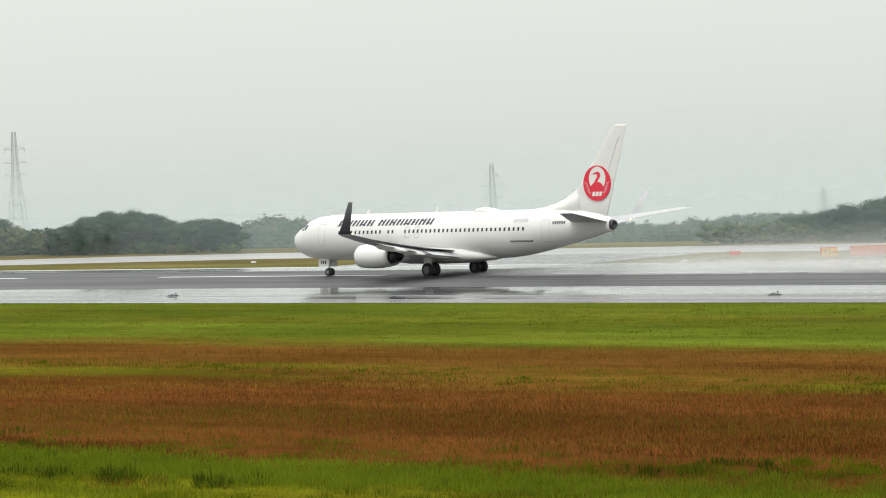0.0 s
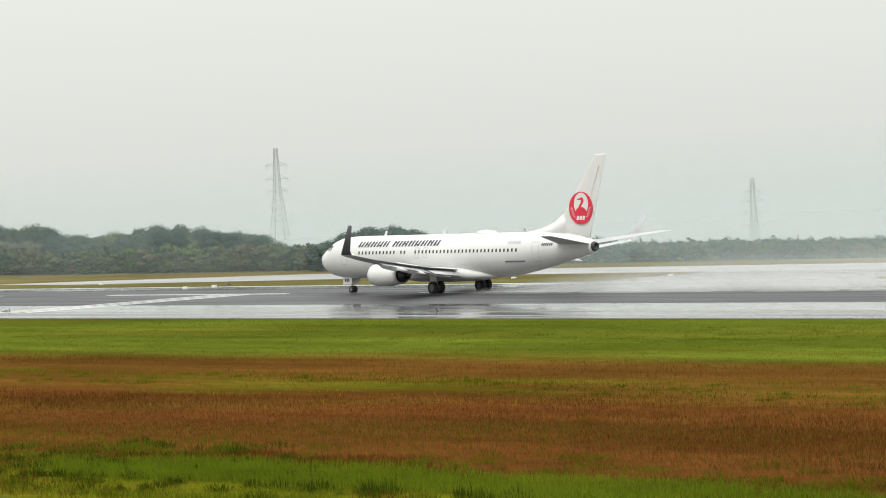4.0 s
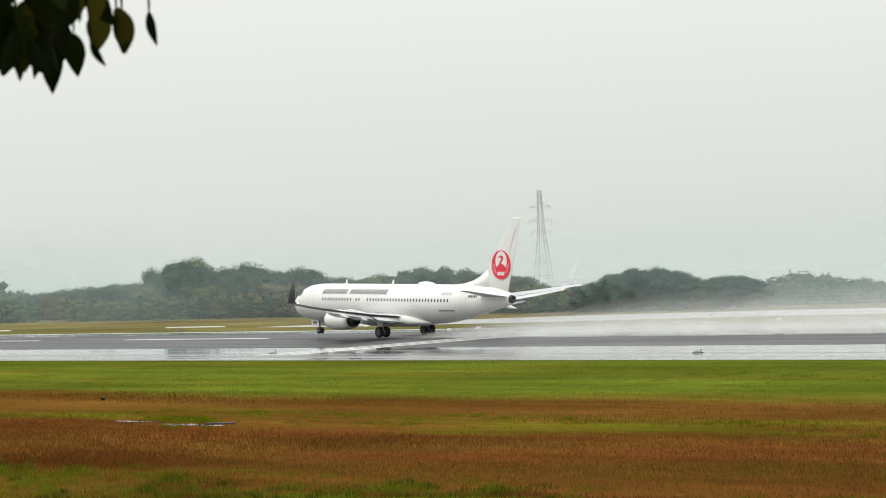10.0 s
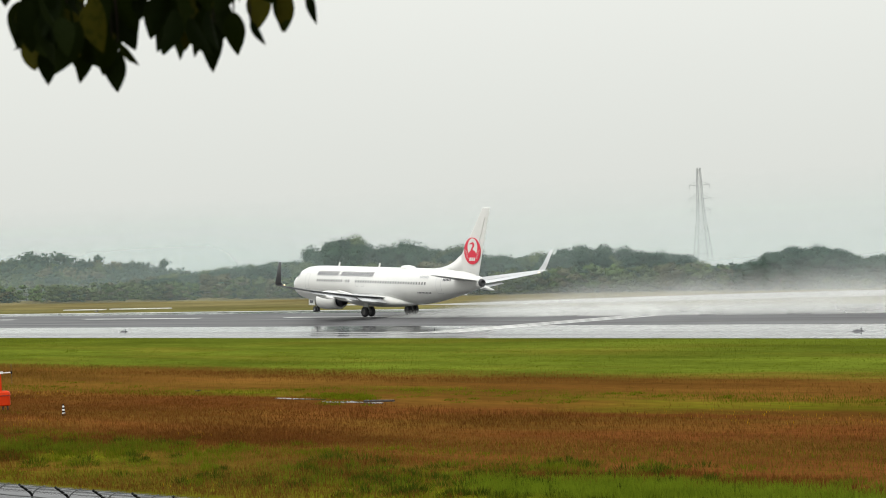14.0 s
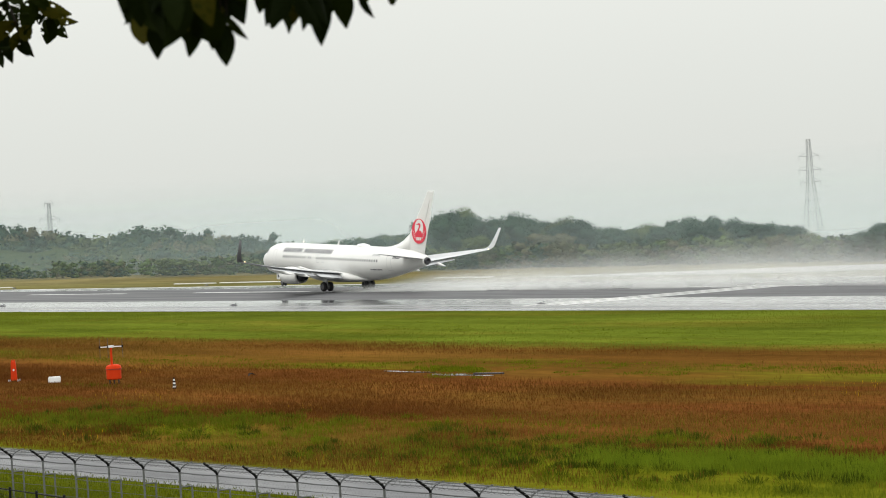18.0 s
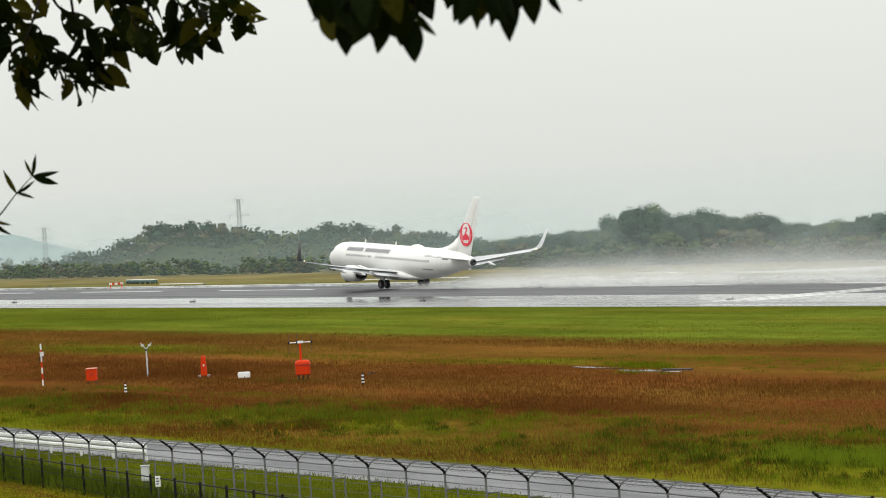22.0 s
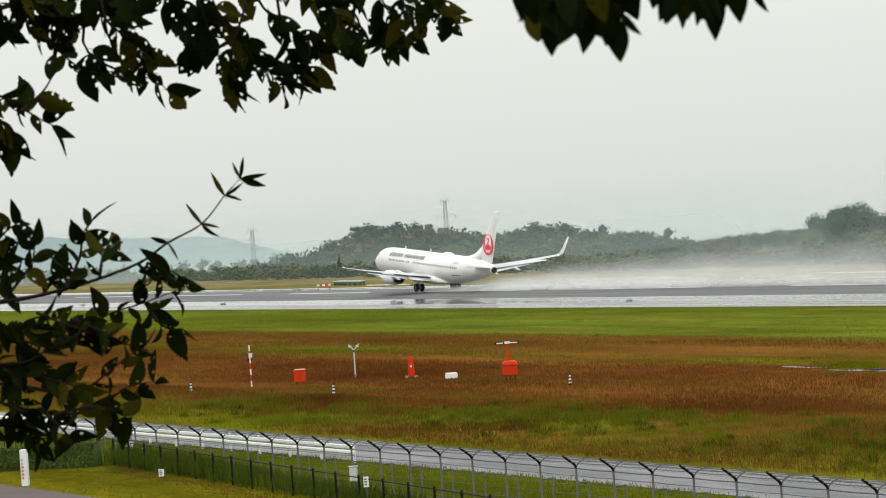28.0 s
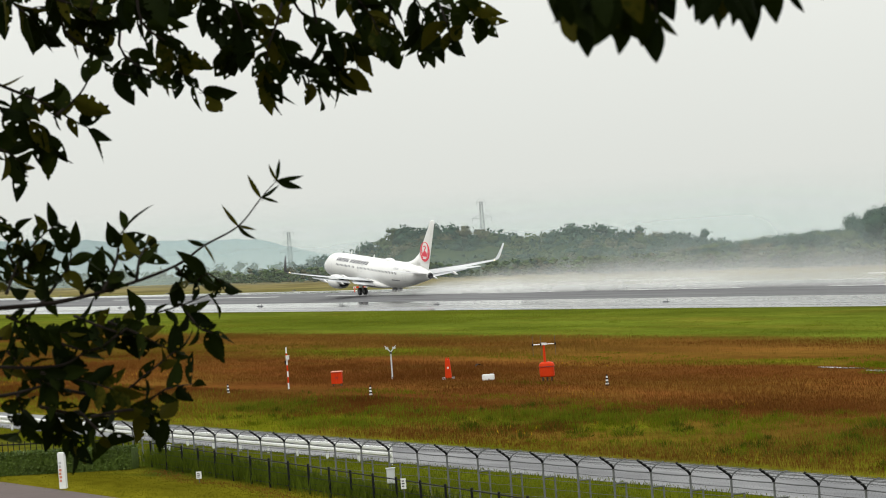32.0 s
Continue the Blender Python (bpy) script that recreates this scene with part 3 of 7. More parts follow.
        mesh_object("partner_bars", v, f, GREY, jet)
        for k in range(46):
            xn = 7.35 + 0.51 * k
            if k in (11, 14, 15) or k > 43:
                continue
            v, f = skin_bar(xn, xn + 0.21, 3.66, 3.95, 0, side, 0.012, 3)
            mesh_object("cabin_window", v, f, GLASS, jet)
        for xa, xb, wa, wb in ((4.75, 5.6, 2.75, 4.55), (31.25, 32.1, 2.72, 4.5), (15.6, 16.15, 3.25, 4.2), (16.75, 17.3, 3.25, 4.2)):
            v, f = gather([skin_bar(xa, xb, wa, wa + 0.04, 0, side, 0.012, 1), skin_bar(xa, xb, wb - 0.04, wb, 0, side, 0.012, 1),
                           skin_bar(xa, xa + 0.04, wa, wb, 0, side, 0.014), skin_bar(xb - 0.04, xb, wa, wb, 0, side, 0.014)])
            mesh_object("door_outline", v, f, GREY, jet)
        for k in range(2):
            v, f = skin_bar(1.75 + 0.55 * k, 2.25 + 0.5 * k, 4.02, 4.4 + 0.12 * k, 0.45, side, 0.012, 3)
            mesh_object("cockpit_window", v, f, GLASS, jet)
    # aerials and the dome on the back
    rings = [[Vector((xn - AX, r * math.sin(2 * math.pi * k / 20), 5.3 - 0.56 + hz * max(-0.2, math.cos(2 * math.pi * k / 20)))) for k in range(20)] for xn, r, hz in ((22.3, 0.05, 0.08), (22.7, 0.5, 0.3), (23.6, 0.55, 0.36), (24.5, 0.4, 0.25), (25.2, 0.05, 0.07))]
    v, f = loft(rings)
    mesh_object("antenna_dome", v, f, WHITE, jet, smooth=True)
    for xn in (9.0, 17.4):
        v, f = loft([[Vector((xn + dx - AX, y, w - 0.56)) for dx, y in ((0, 0), (0.2, -0.03), (0.45, 0), (0.2, 0.03))] for w, dx in ((5.3, 0),)] + [[Vector((xn + 0.3 + dx * 0.6 - AX, y * 0.5, 5.8 - 0.56)) for dx, y in ((0, 0), (0.2, -0.03), (0.45, 0), (0.2, 0.03))]])
        mesh_object("blade_aerial", v, f, WHITE, jet)
    return jet


JET = build_plane()

# ---- woods behind the airfield ----
rng = np.random.default_rng(7)


def ball_arrays(divisions):
    bm = bmesh.new()
    bmesh.ops.create_icosphere(bm, subdivisions=divisions, radius=1.0)
    v = np.array([tuple(p.co) for p in bm.verts])
    t = np.array([[q.index for q in f.verts] for f in bm.faces])
    bm.free()
    return v, t


def crown_arrays(n_clump, n_leaf, size, slim=1.0, seed=0, cone=False, fine=2):
    """A crown of rounded leaf masses in a tree of height 1: a ragged core in each, and sprays of leaves lying on it."""
    g = np.random.default_rng(seed)
    cs, rs = [], []
    for k in range(n_clump):
        if cone:
            h = 0.12 + 0.86 * (k + 0.5) / n_clump
            rad = 0.2 * (1.02 - h) * g.uniform(0.5, 1.0)
            a = g.uniform(0, 6.283)
            cs.append((rad * math.cos(a), rad * math.sin(a), h))
            rs.append(0.04 + 0.1 * (1 - h))
        else:
            h = 0.1 + 0.76 * (k + g.random()) / n_clump
            rad = slim * 0.4 * math.sqrt(max(0.05, 1 - ((h - 0.45) / 0.55) ** 2)) * math.sqrt(g.uniform(0.2, 1.0))
            a = 2.4 * k + g.uniform(-0.6, 0.6)
            cs.append((rad * math.cos(a), rad * math.sin(a), h))
            rs.append(g.uniform(0.1, 0.17))
    cs, rs = np.array(cs), np.array(rs)
    bv, bt = ball_arrays(fine)
    vs, ts, o = [], [], 0
    for c, r in zip(cs, rs):
        vs.append(c + bv * r * 0.86 * g.uniform(0.72, 1.2, (len(bv), 1)) * np.array((1.1, 1.1, 0.85)))
        ts.append(bt + o)
        o += len(bv)
    pick = g.integers(0, n_clump, n_leaf)
    d = g.normal(size=(n_leaf, 3))
    d[:, 2] = np.abs(d[:, 2]) * 0.8 + d[:, 2] * 0.2
    d /= np.linalg.norm(d, axis=1)[:, None]
    pos = cs[pick] + d * (rs[pick] * g.uniform(0.8, 1.36, n_leaf))[:, None] * np.array((1.1, 1.1, 0.95))
    up = d + 0.5 * g.normal(size=(n_leaf, 3))
    a = np.cross(up, g.normal(size=(n_leaf, 3)))
    a /= np.linalg.norm(a, axis=1)[:, None]
    b = np.cross(up, a)
    b /= np.linalg.norm(b, axis=1)[:, None] + 1e-9
    s = (size * g.uniform(0.6, 1.4, n_leaf))[:, None]
    vs.append(np.stack([pos - a * s * 0.8, pos + a * s * 0.9 + b * s * 0.25, pos - a * s * 0.1 + b * s * 0.95], 1).reshape(-1, 3))
    ts.append(np.arange(3 * n_leaf).reshape(-1, 3) + o)
    return np.concatenate(vs), np.concatenate(ts)


OLIVE_LEAF = material("olive tree foliage", (0.044, 0.066, 0.03), 0.95, var=0.4, scale=0.25, per=0.3, spec=0.0, colour2=(0.078, 0.1, 0.043))
RUSSET_LEAF = material("russet tree foliage", (0.062, 0.07, 0.042), 0.95, var=0.4, scale=0.25, per=0.3, spec=0.0, colour2=(0.1, 0.095, 0.055))
BUSH = material("bush foliage", (0.06, 0.1, 0.035), 0.95, var=0.35, scale=0.1, spec=0.0, colour2=(0.1, 0.14, 0.045))
CONIFER, SHRUB = 8, 9
TREE_KINDS = []
for k in range(11):
    cone = k == CONIFER
    v, t = crown_arrays(24 if not cone else 30, 4600, 0.026, (1.0, 1.15, 0.9, 1.25, 1.05, 1.1, 0.95, 1.1, 1, 1.3, 1.2)[k], 100 + k, cone)
    crown_me = fast_mesh("crown", v, t, [(LEAF, LEAF, LEAF, LEAF, LEAF, OLIVE_LEAF, OLIVE_LEAF, RUSSET_LEAF, LEAF, BUSH, BUSH)[k]])
    g = random.Random(k)
    pcs = [tube_data((0, 0, -0.05), (0.01, 0, 0.45), 0.026, 0.016, 7)]
    for j in range(6):
        a = g.uniform(0, 6.28)
        z = g.uniform(0.15, 0.42)
        pcs.append(tube_data((0.005, 0, z), (0.26 * math.cos(a), 0.26 * math.sin(a), z + g.uniform(0.2, 0.4)), 0.012, 0.004, 5))
    tv, tf = gather(pcs)
    trunk_me = bpy.data.meshes.new("trunk")
    trunk_me.from_pydata([tuple(p) for p in tv], [], tf)
    trunk_me.materials.append(BARK)
    TREE_KINDS.append((crown_me, trunk_me))


def plant(kind, x, y, z, h, wide, turn, label, group):
    tree = new("tree", None)
    tagged(tree, label, "tree", group)
    tree.matrix_world = Matrix.LocRotScale((x, y, z), Euler((0, 0, turn)), (h * wide, h * wide, h))
    for nm, me in zip(("crown", "trunk"), TREE_KINDS[kind]):
        ob = new(nm, me)
        ob.parent = tree
    return tree


def skyline(az, points):
    return float(np.interp(az, [p[0] for p in points], [p[1] for p in points]))


# bearing and elevation of the tree tops, degrees
NEAR_TOPS = ((36.0, -1.3), (37.6, -1.36), (38.2, -1.52), (39.2, -1.62), (39.75, -1.78))
CLUMP_TOPS = ((48.5, -1.36), (48.65, -1.2), (48.93, -1.21), (49.2, -1.27), (49.41, -1.25), (49.64, -1.13), (49.95, -1.04), (50.26, -0.99), (50.61, -1.02), (50.82, -1.12), (51.0, -1.2), (51.12, -1.3))
WOOD_TOPS = ((51.1, -1.4), (51.38, -1.41), (51.6, -1.31), (51.75, -1.34), (51.9, -1.17), (52.1, -1.18), (52.19, -0.99), (52.5, -1.0), (52.74, -0.94), (53.05, -0.94), (53.4, -0.89), (53.55, -0.79),
             (53.78, -0.73), (54.0, -0.74), (54.08, -0.88), (54.38, -0.89), (54.58, -0.95), (54.81, -0.87), (55.04, -0.87), (55.38, -0.9), (55.7, -0.88), (55.98, -0.67), (56.33, -0.67), (56.69, -0.68),
             (56.8, -0.57), (57.0, -0.54), (57.28, -0.65), (57.55, -0.65), (57.6, -0.54), (57.78, -0.43), (57.98, -0.47), (58.18, -0.52), (58.38, -0.62), (58.66, -0.78), (59.0, -0.73), (59.4, -0.8), (60.1, -0.83), (61.2, -0.9))
BACK_TOPS = ((38.0, -1.62), (39.3, -1.57), (40.2, -1.58), (40.9, -1.66), (42.5, -1.58), (44.0, -1.52), (45.2, -1.48), (46.2, -1.46), (47.1, -1.33), (47.6, -1.19), (47.83, -1.24), (48.1, -1.29), (48.4, -1.36), (50.0, -1.42), (51.2, -1.4), (51.5, -1.34), (52.3, -1.36), (53, -1.3))
HILL_TOPS = ((57.0, -0.95), (59.2, -0.84), (60.1, -0.84), (60.77, -0.77), (60.98, -0.65), (61.6, -0.58), (62.04, -0.51), (62.28, -0.56), (62.5, -0.43), (62.96, -0.39), (63.28, -0.34), (63.48, -0.47),
             (63.82, -0.48), (64.11, -0.44), (64.37, -0.39), (64.67, -0.32), (64.83, -0.36), (65.12, -0.28), (65.35, -0.2), (65.63, -0.17), (65.98, -0.22), (66.16, -0.36), (66.42, -0.42), (66.68, -0.49), (66.94, -0.57), (67.28, -0.57), (67.5, -0.68), (67.7, -0.78), (68.0, -0.92), (68.4, -1.08), (69.5, -1.2))
FAR_TOPS = ((64.5, -0.8), (66.5, -0.75), (67.6, -0.63), (68.2, -0.64), (69.0, -0.61), (70, -0.6), (72, -0.55), (74, -0.5))


def stand(tops, az0, az1, y0, y1, step, label, group, shrink=0.22, kinds=(0, 1, 2, 3, 4)):
    """Single trees whose tops make the wood's outline."""
    az = az0
    while az < az1:
        y = rng.uniform(y0, y1)
        d = y / math.cos(radians(az))
        el = skyline(az, tops) - abs(rng.normal()) * shrink * 0.6 + 0.02
        x = -y * math.tan(radians(az))
        z = ground_z(x, y)
        h = EYE_Z + d * math.tan(radians(el)) - z
        if h > 2.0:
            kind = CONIFER if rng.random() < 0.03 else int(rng.choice(kinds))
            plant(kind, x, y, z - 0.1, h, rng.uniform(0.85, 1.3) * min(1.25, max(0.75, 7.0 / h)), rng.uniform(0, 6.28), label, group)
        az += math.degrees(step / d) * rng.uniform(0.55, 1.45)


MIXED = (0, 1, 2, 3, 4, 0, 1, 2, 5, 6, 7)
stand(NEAR_TOPS, 35.5, 39.8, 256, 270, 1.6, "dark green broadleaf tree at the airfield edge", "trees at the airfield edge")
stand(CLUMP_TOPS, 48.55, 51.15, 256, 266, 1.1, "dense dark green broadleaf tree at the airfield edge", "trees at the airfield edge", 0.1)
stand(CLUMP_TOPS, 48.55, 51.15, 254, 257, 2.0, "low dark green broadleaf tree at the airfield edge", "trees at the airfield edge", 0.6)
stand(((49.1, -1.72), (49.4, -1.6), (49.8, -1.47), (50.15, -1.48), (50.4, -1.62), (50.9, -1.7)), 49.1, 50.9, 253, 254.2, 1.6, "yellow-green leafy shrub before dark trees", "shrubs along the fence", 0.08, (9, 10))
stand(WOOD_TOPS, 51.2, 61.2, 258, 272, 3.4, "mixed green broadleaf tree at the airfield edge", "trees at the airfield edge", 0.8, MIXED)
stand(WOOD_TOPS, 51.2, 61.2, 274, 300, 2.6, "dark green broadleaf tree in the misty wood", "trees in the misty wood", 0.4, MIXED)
stand(WOOD_TOPS, 51.2, 61.2, 303, 320, 2.2, "dark green broadleaf tree in the misty wood", "trees in the misty wood", 0.06, MIXED)


def undergrowth():
    """Low bushes that close the foot of the woods."""
    vs, ts, mats, o = [], [], [], 0
    kinds = [crown_arrays(8, 200, 0.08, 1.3, 500 + k, False, 1) for k in range(4)]
    for az0, az1, n, ya, yb, tall in ((35.5, 40.5, 60, 254.5, 258, 2.6), (48.3, 51.4, 40, 253.6, 254.6, 1.7), (51.2, 60, 240, 255, 260, 4.0), (60, 69.5, 200, 255, 264, 3.4)):
        for k in range(n):
            az = rng.uniform(az0, az1)
            y = rng.uniform(ya, yb)
            h = tall * rng.uniform(0.3, 1.0)
            v, t = kinds[k % 4]
            vs.append(np.stack([-y * math.tan(radians(az)) + v[:, 0] * h * 1.7, y + v[:, 1] * h * 1.2, ground_z(0, y) - 0.25 + h * v[:, 2]], 1))
            ts.append(t + o)
            mats.append(np.full(len(t), int(rng.choice((0, 1, 1, 2, 3)))))
            o += len(v)
    ob = new("undergrowth", fast_mesh("undergrowth", np.concatenate(vs), np.concatenate(ts), [LEAF, OLIVE_LEAF, RUSSET_LEAF, BUSH], np.concatenate(mats)))
    return tagged(ob, "mixed green bushes at the foot of the woods", "bushes", kind="stuff")


undergrowth()


def joined_wood(name, tops, az0, az1, y0, y1, step, rows, label, leaf_n=1000, leaf_size=0.042, tall=(6, 9)):
    vs, ts, mats, o = [], [], [], 0
    kinds = [crown_arrays(14, leaf_n, leaf_size, 1.1, 300 + k, False, 1) for k in range(4)]
    for row in range(rows):
        f = row / max(1, rows - 1)
        y = y0 + (y1 - y0) * f
        az = az0
        while az < az1:
            yy = y * rng.uniform(0.985, 1.015)
            d = yy / math.cos(radians(az))
            top = skyline(az, tops)
            # rows nearer the eye stand lower on the slope
            el = top + 0.03 - (1 - f) * 0.78 * max(0.1, top + 1.5) - abs(rng.normal()) * 0.03
            h = rng.uniform(tall[0], tall[1]) * d / 620
            x = -yy * math.tan(radians(az))
            z = EYE_Z + d * math.tan(radians(el)) - h
            v, t = kinds[int(rng.integers(0, 4))]
            a = rng.uniform(0, 6.28)
            c, s = math.cos(a), math.sin(a)
            w = h * rng.uniform(0.9, 1.4)
            vs.append(np.stack([x + w * (v[:, 0] * c - v[:, 1] * s), yy + w * (v[:, 0] * s + v[:, 1] * c), z + h * v[:, 2]], 1))
            ts.append(t + o)
            bare = 62.2 < az < 63.3 and 0.1 < f < 0.45
            mats.append(np.full(len(t), 2 if bare and rng.random() < 0.6 else int(rng.choice((0, 0, 0, 0, 0, 1, 2)))))
            o += len(v)
            az += math.degrees(step * d / 620 / d) * rng.uniform(0.5, 1.5)
    ob = new(name, fast_mesh(name, np.concatenate(vs), np.concatenate(ts), [LEAF, OLIVE_LEAF, RUSSET_LEAF], np.concatenate(mats)))
    return tagged(ob, label, "woods", kind="stuff")


# forest floor; the shade under the crowns is put into its dark colour
FLOOR = material("forest floor with shade in its colour", (0.018, 0.03, 0.014), 1.0, var=0.4, scale=0.08, spec=0.0, colour2=(0.035, 0.05, 0.02))


def slope(name, tops, az0, az1, y, back, label):
    """The hillside on which a wood stands, from the plain up to the crest."""
    verts, n = [], 0
    azs = [az0 + (az1 - az0) * k / 40 for k in range(41)]
    for f, yy in ((0, y), (1, back), (1.6, back * 1.25)):
        for az in azs:
            d = yy / math.cos(radians(az))
            crest = EYE_Z + d * math.tan(radians(skyline(az, tops))) - 2.0 * d / 620
            base = ground_z(-yy * math.tan(radians(az)), yy) - 1
            verts.append((-yy * math.tan(radians(az)), yy, base if f != 1 else max(base, crest)))
    faces = [(j * 41 + i, j * 41 + i + 1, (j + 1) * 41 + i + 1, (j + 1) * 41 + i) for j in range(2) for i in range(40)]
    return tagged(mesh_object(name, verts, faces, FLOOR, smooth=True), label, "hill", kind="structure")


joined_wood("back_woods", BACK_TOPS, 37, 53, 334, 372, 2.2, 4, "hazy green belt of trees beyond the taxiway", 240, 0.07, (5, 8))
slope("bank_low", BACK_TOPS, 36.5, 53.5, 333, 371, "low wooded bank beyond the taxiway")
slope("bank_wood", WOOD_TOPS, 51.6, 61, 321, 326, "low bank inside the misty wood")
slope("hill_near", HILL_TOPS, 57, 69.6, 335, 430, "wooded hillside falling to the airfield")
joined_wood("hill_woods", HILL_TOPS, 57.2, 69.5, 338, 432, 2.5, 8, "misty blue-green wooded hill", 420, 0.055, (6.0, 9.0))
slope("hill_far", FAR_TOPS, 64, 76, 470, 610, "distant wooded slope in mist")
joined_wood("far_woods", FAR_TOPS, 64, 76, 475, 610, 6.0, 5, "pale distant woods in mist", 240, 0.07)


def far_ridge():
    pts = ((60, -2.1), (63, -1.8), (65, -1.1), (66, -0.8), (67.6, -0.62), (68.04, -0.58), (68.3, -0.5), (68.54, -0.43), (68.96, -0.28), (69.4, -0.24), (69.9, -0.22), (71, -0.15), (73, 0.0), (78, 0.1))
    verts = []
    azs = [60 + 0.1 * k for k in range(181)]
    for f in (0, 1):
        for az in azs:
            d = 2100.0
            el = skyline(az, pts) + 0.02 * noise.noise(Vector((az * 4, 0, 0))) + 0.02 * noise.noise(Vector((az * 15, 3, 0))) + 0.015 * noise.noise(Vector((az * 45, 9, 0)))
            y = d * math.cos(radians(az))
            verts.append((-d * math.sin(radians(az)), y + 30 * f, EYE_Z + d * math.tan(radians(el if f else -2.2))))
    faces = [(i, i + 1, 181 + i + 1, 181 + i) for i in range(180)]
    # the pale blue base colour holds the haze in front of the ridge
    return tagged(mesh_object("backdrop", verts, faces, material("haze-coloured far hills", (0.33, 0.42, 0.44), 1.0, var=0.12, scale=0.004, spec=0.0)), "far ridge with haze put into its pale blue", "hills", kind="structure")


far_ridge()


# ---- thin drizzle mist between the layers of the distance: haze as added sheets ----
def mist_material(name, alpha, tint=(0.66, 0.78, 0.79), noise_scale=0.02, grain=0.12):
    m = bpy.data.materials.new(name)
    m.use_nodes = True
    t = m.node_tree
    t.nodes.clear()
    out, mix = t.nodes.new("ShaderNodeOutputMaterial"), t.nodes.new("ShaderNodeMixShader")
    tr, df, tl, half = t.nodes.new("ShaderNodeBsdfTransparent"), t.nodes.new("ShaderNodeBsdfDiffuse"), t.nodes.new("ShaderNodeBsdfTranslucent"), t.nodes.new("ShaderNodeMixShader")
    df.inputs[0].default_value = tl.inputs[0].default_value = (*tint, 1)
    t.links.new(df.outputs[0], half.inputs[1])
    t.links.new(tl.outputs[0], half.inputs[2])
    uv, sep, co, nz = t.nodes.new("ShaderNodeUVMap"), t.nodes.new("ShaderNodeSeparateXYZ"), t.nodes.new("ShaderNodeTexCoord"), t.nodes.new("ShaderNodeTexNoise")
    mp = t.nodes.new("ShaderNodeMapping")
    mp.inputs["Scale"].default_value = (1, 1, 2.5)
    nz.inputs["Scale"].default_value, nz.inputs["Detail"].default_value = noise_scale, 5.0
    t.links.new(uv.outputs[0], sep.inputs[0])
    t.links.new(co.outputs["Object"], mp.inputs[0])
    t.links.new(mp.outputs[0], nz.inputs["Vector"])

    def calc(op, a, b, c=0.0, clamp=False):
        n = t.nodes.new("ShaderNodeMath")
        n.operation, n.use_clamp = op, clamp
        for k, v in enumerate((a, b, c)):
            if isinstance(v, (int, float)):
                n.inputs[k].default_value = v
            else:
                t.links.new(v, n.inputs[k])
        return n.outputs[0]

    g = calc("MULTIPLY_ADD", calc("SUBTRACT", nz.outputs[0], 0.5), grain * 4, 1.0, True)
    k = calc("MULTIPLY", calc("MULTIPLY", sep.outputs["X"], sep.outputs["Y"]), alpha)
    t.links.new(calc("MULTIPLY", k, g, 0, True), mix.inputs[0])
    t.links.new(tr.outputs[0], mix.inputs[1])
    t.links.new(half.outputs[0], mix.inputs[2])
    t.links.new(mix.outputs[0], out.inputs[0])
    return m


def sheet(name, columns, mat, parent=None):
    """An upright veil. Each column: foot, rows of (height, density), strength along."""
    n = len(columns[0][1])
    verts, faces, uvs = [], [], []
    for (x, y, z), rows, along in columns:
        for h, dens in rows:
            verts.append((x, y, z + h))
            uvs.append((along, dens))
    for i in range(len(columns) - 1):
        for j in range(n - 1):
            a = i * n + j
            faces.append((a, a + n, a + n + 1, a + 1))
    ob = mesh_object(name, verts, faces, mat, parent, smooth=True)
    layer = ob.data.uv_layers.new(name="UVMap")
    for k, lp in enumerate(ob.data.loops):
        layer.data[k].uv = uvs[lp.vertex_index]
    return ob


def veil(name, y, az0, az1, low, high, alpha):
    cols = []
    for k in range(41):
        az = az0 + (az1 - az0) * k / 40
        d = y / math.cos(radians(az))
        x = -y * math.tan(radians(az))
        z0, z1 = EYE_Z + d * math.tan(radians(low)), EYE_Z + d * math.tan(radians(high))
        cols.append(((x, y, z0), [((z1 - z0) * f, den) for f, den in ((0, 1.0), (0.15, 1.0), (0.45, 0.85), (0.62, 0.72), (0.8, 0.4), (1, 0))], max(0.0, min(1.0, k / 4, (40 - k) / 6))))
    return tagged(sheet(name, cols, mist_material(name, alpha)), "tinted sheet added as drizzle haze before the trees", "mist", kind="stuff")


# see-through sheets whose bluish tint paints haze over the woods behind
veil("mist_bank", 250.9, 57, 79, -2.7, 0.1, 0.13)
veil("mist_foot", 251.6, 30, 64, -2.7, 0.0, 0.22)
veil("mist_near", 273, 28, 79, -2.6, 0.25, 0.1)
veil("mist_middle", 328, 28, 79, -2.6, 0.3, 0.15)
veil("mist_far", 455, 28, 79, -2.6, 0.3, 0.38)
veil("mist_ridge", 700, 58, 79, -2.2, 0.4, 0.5)


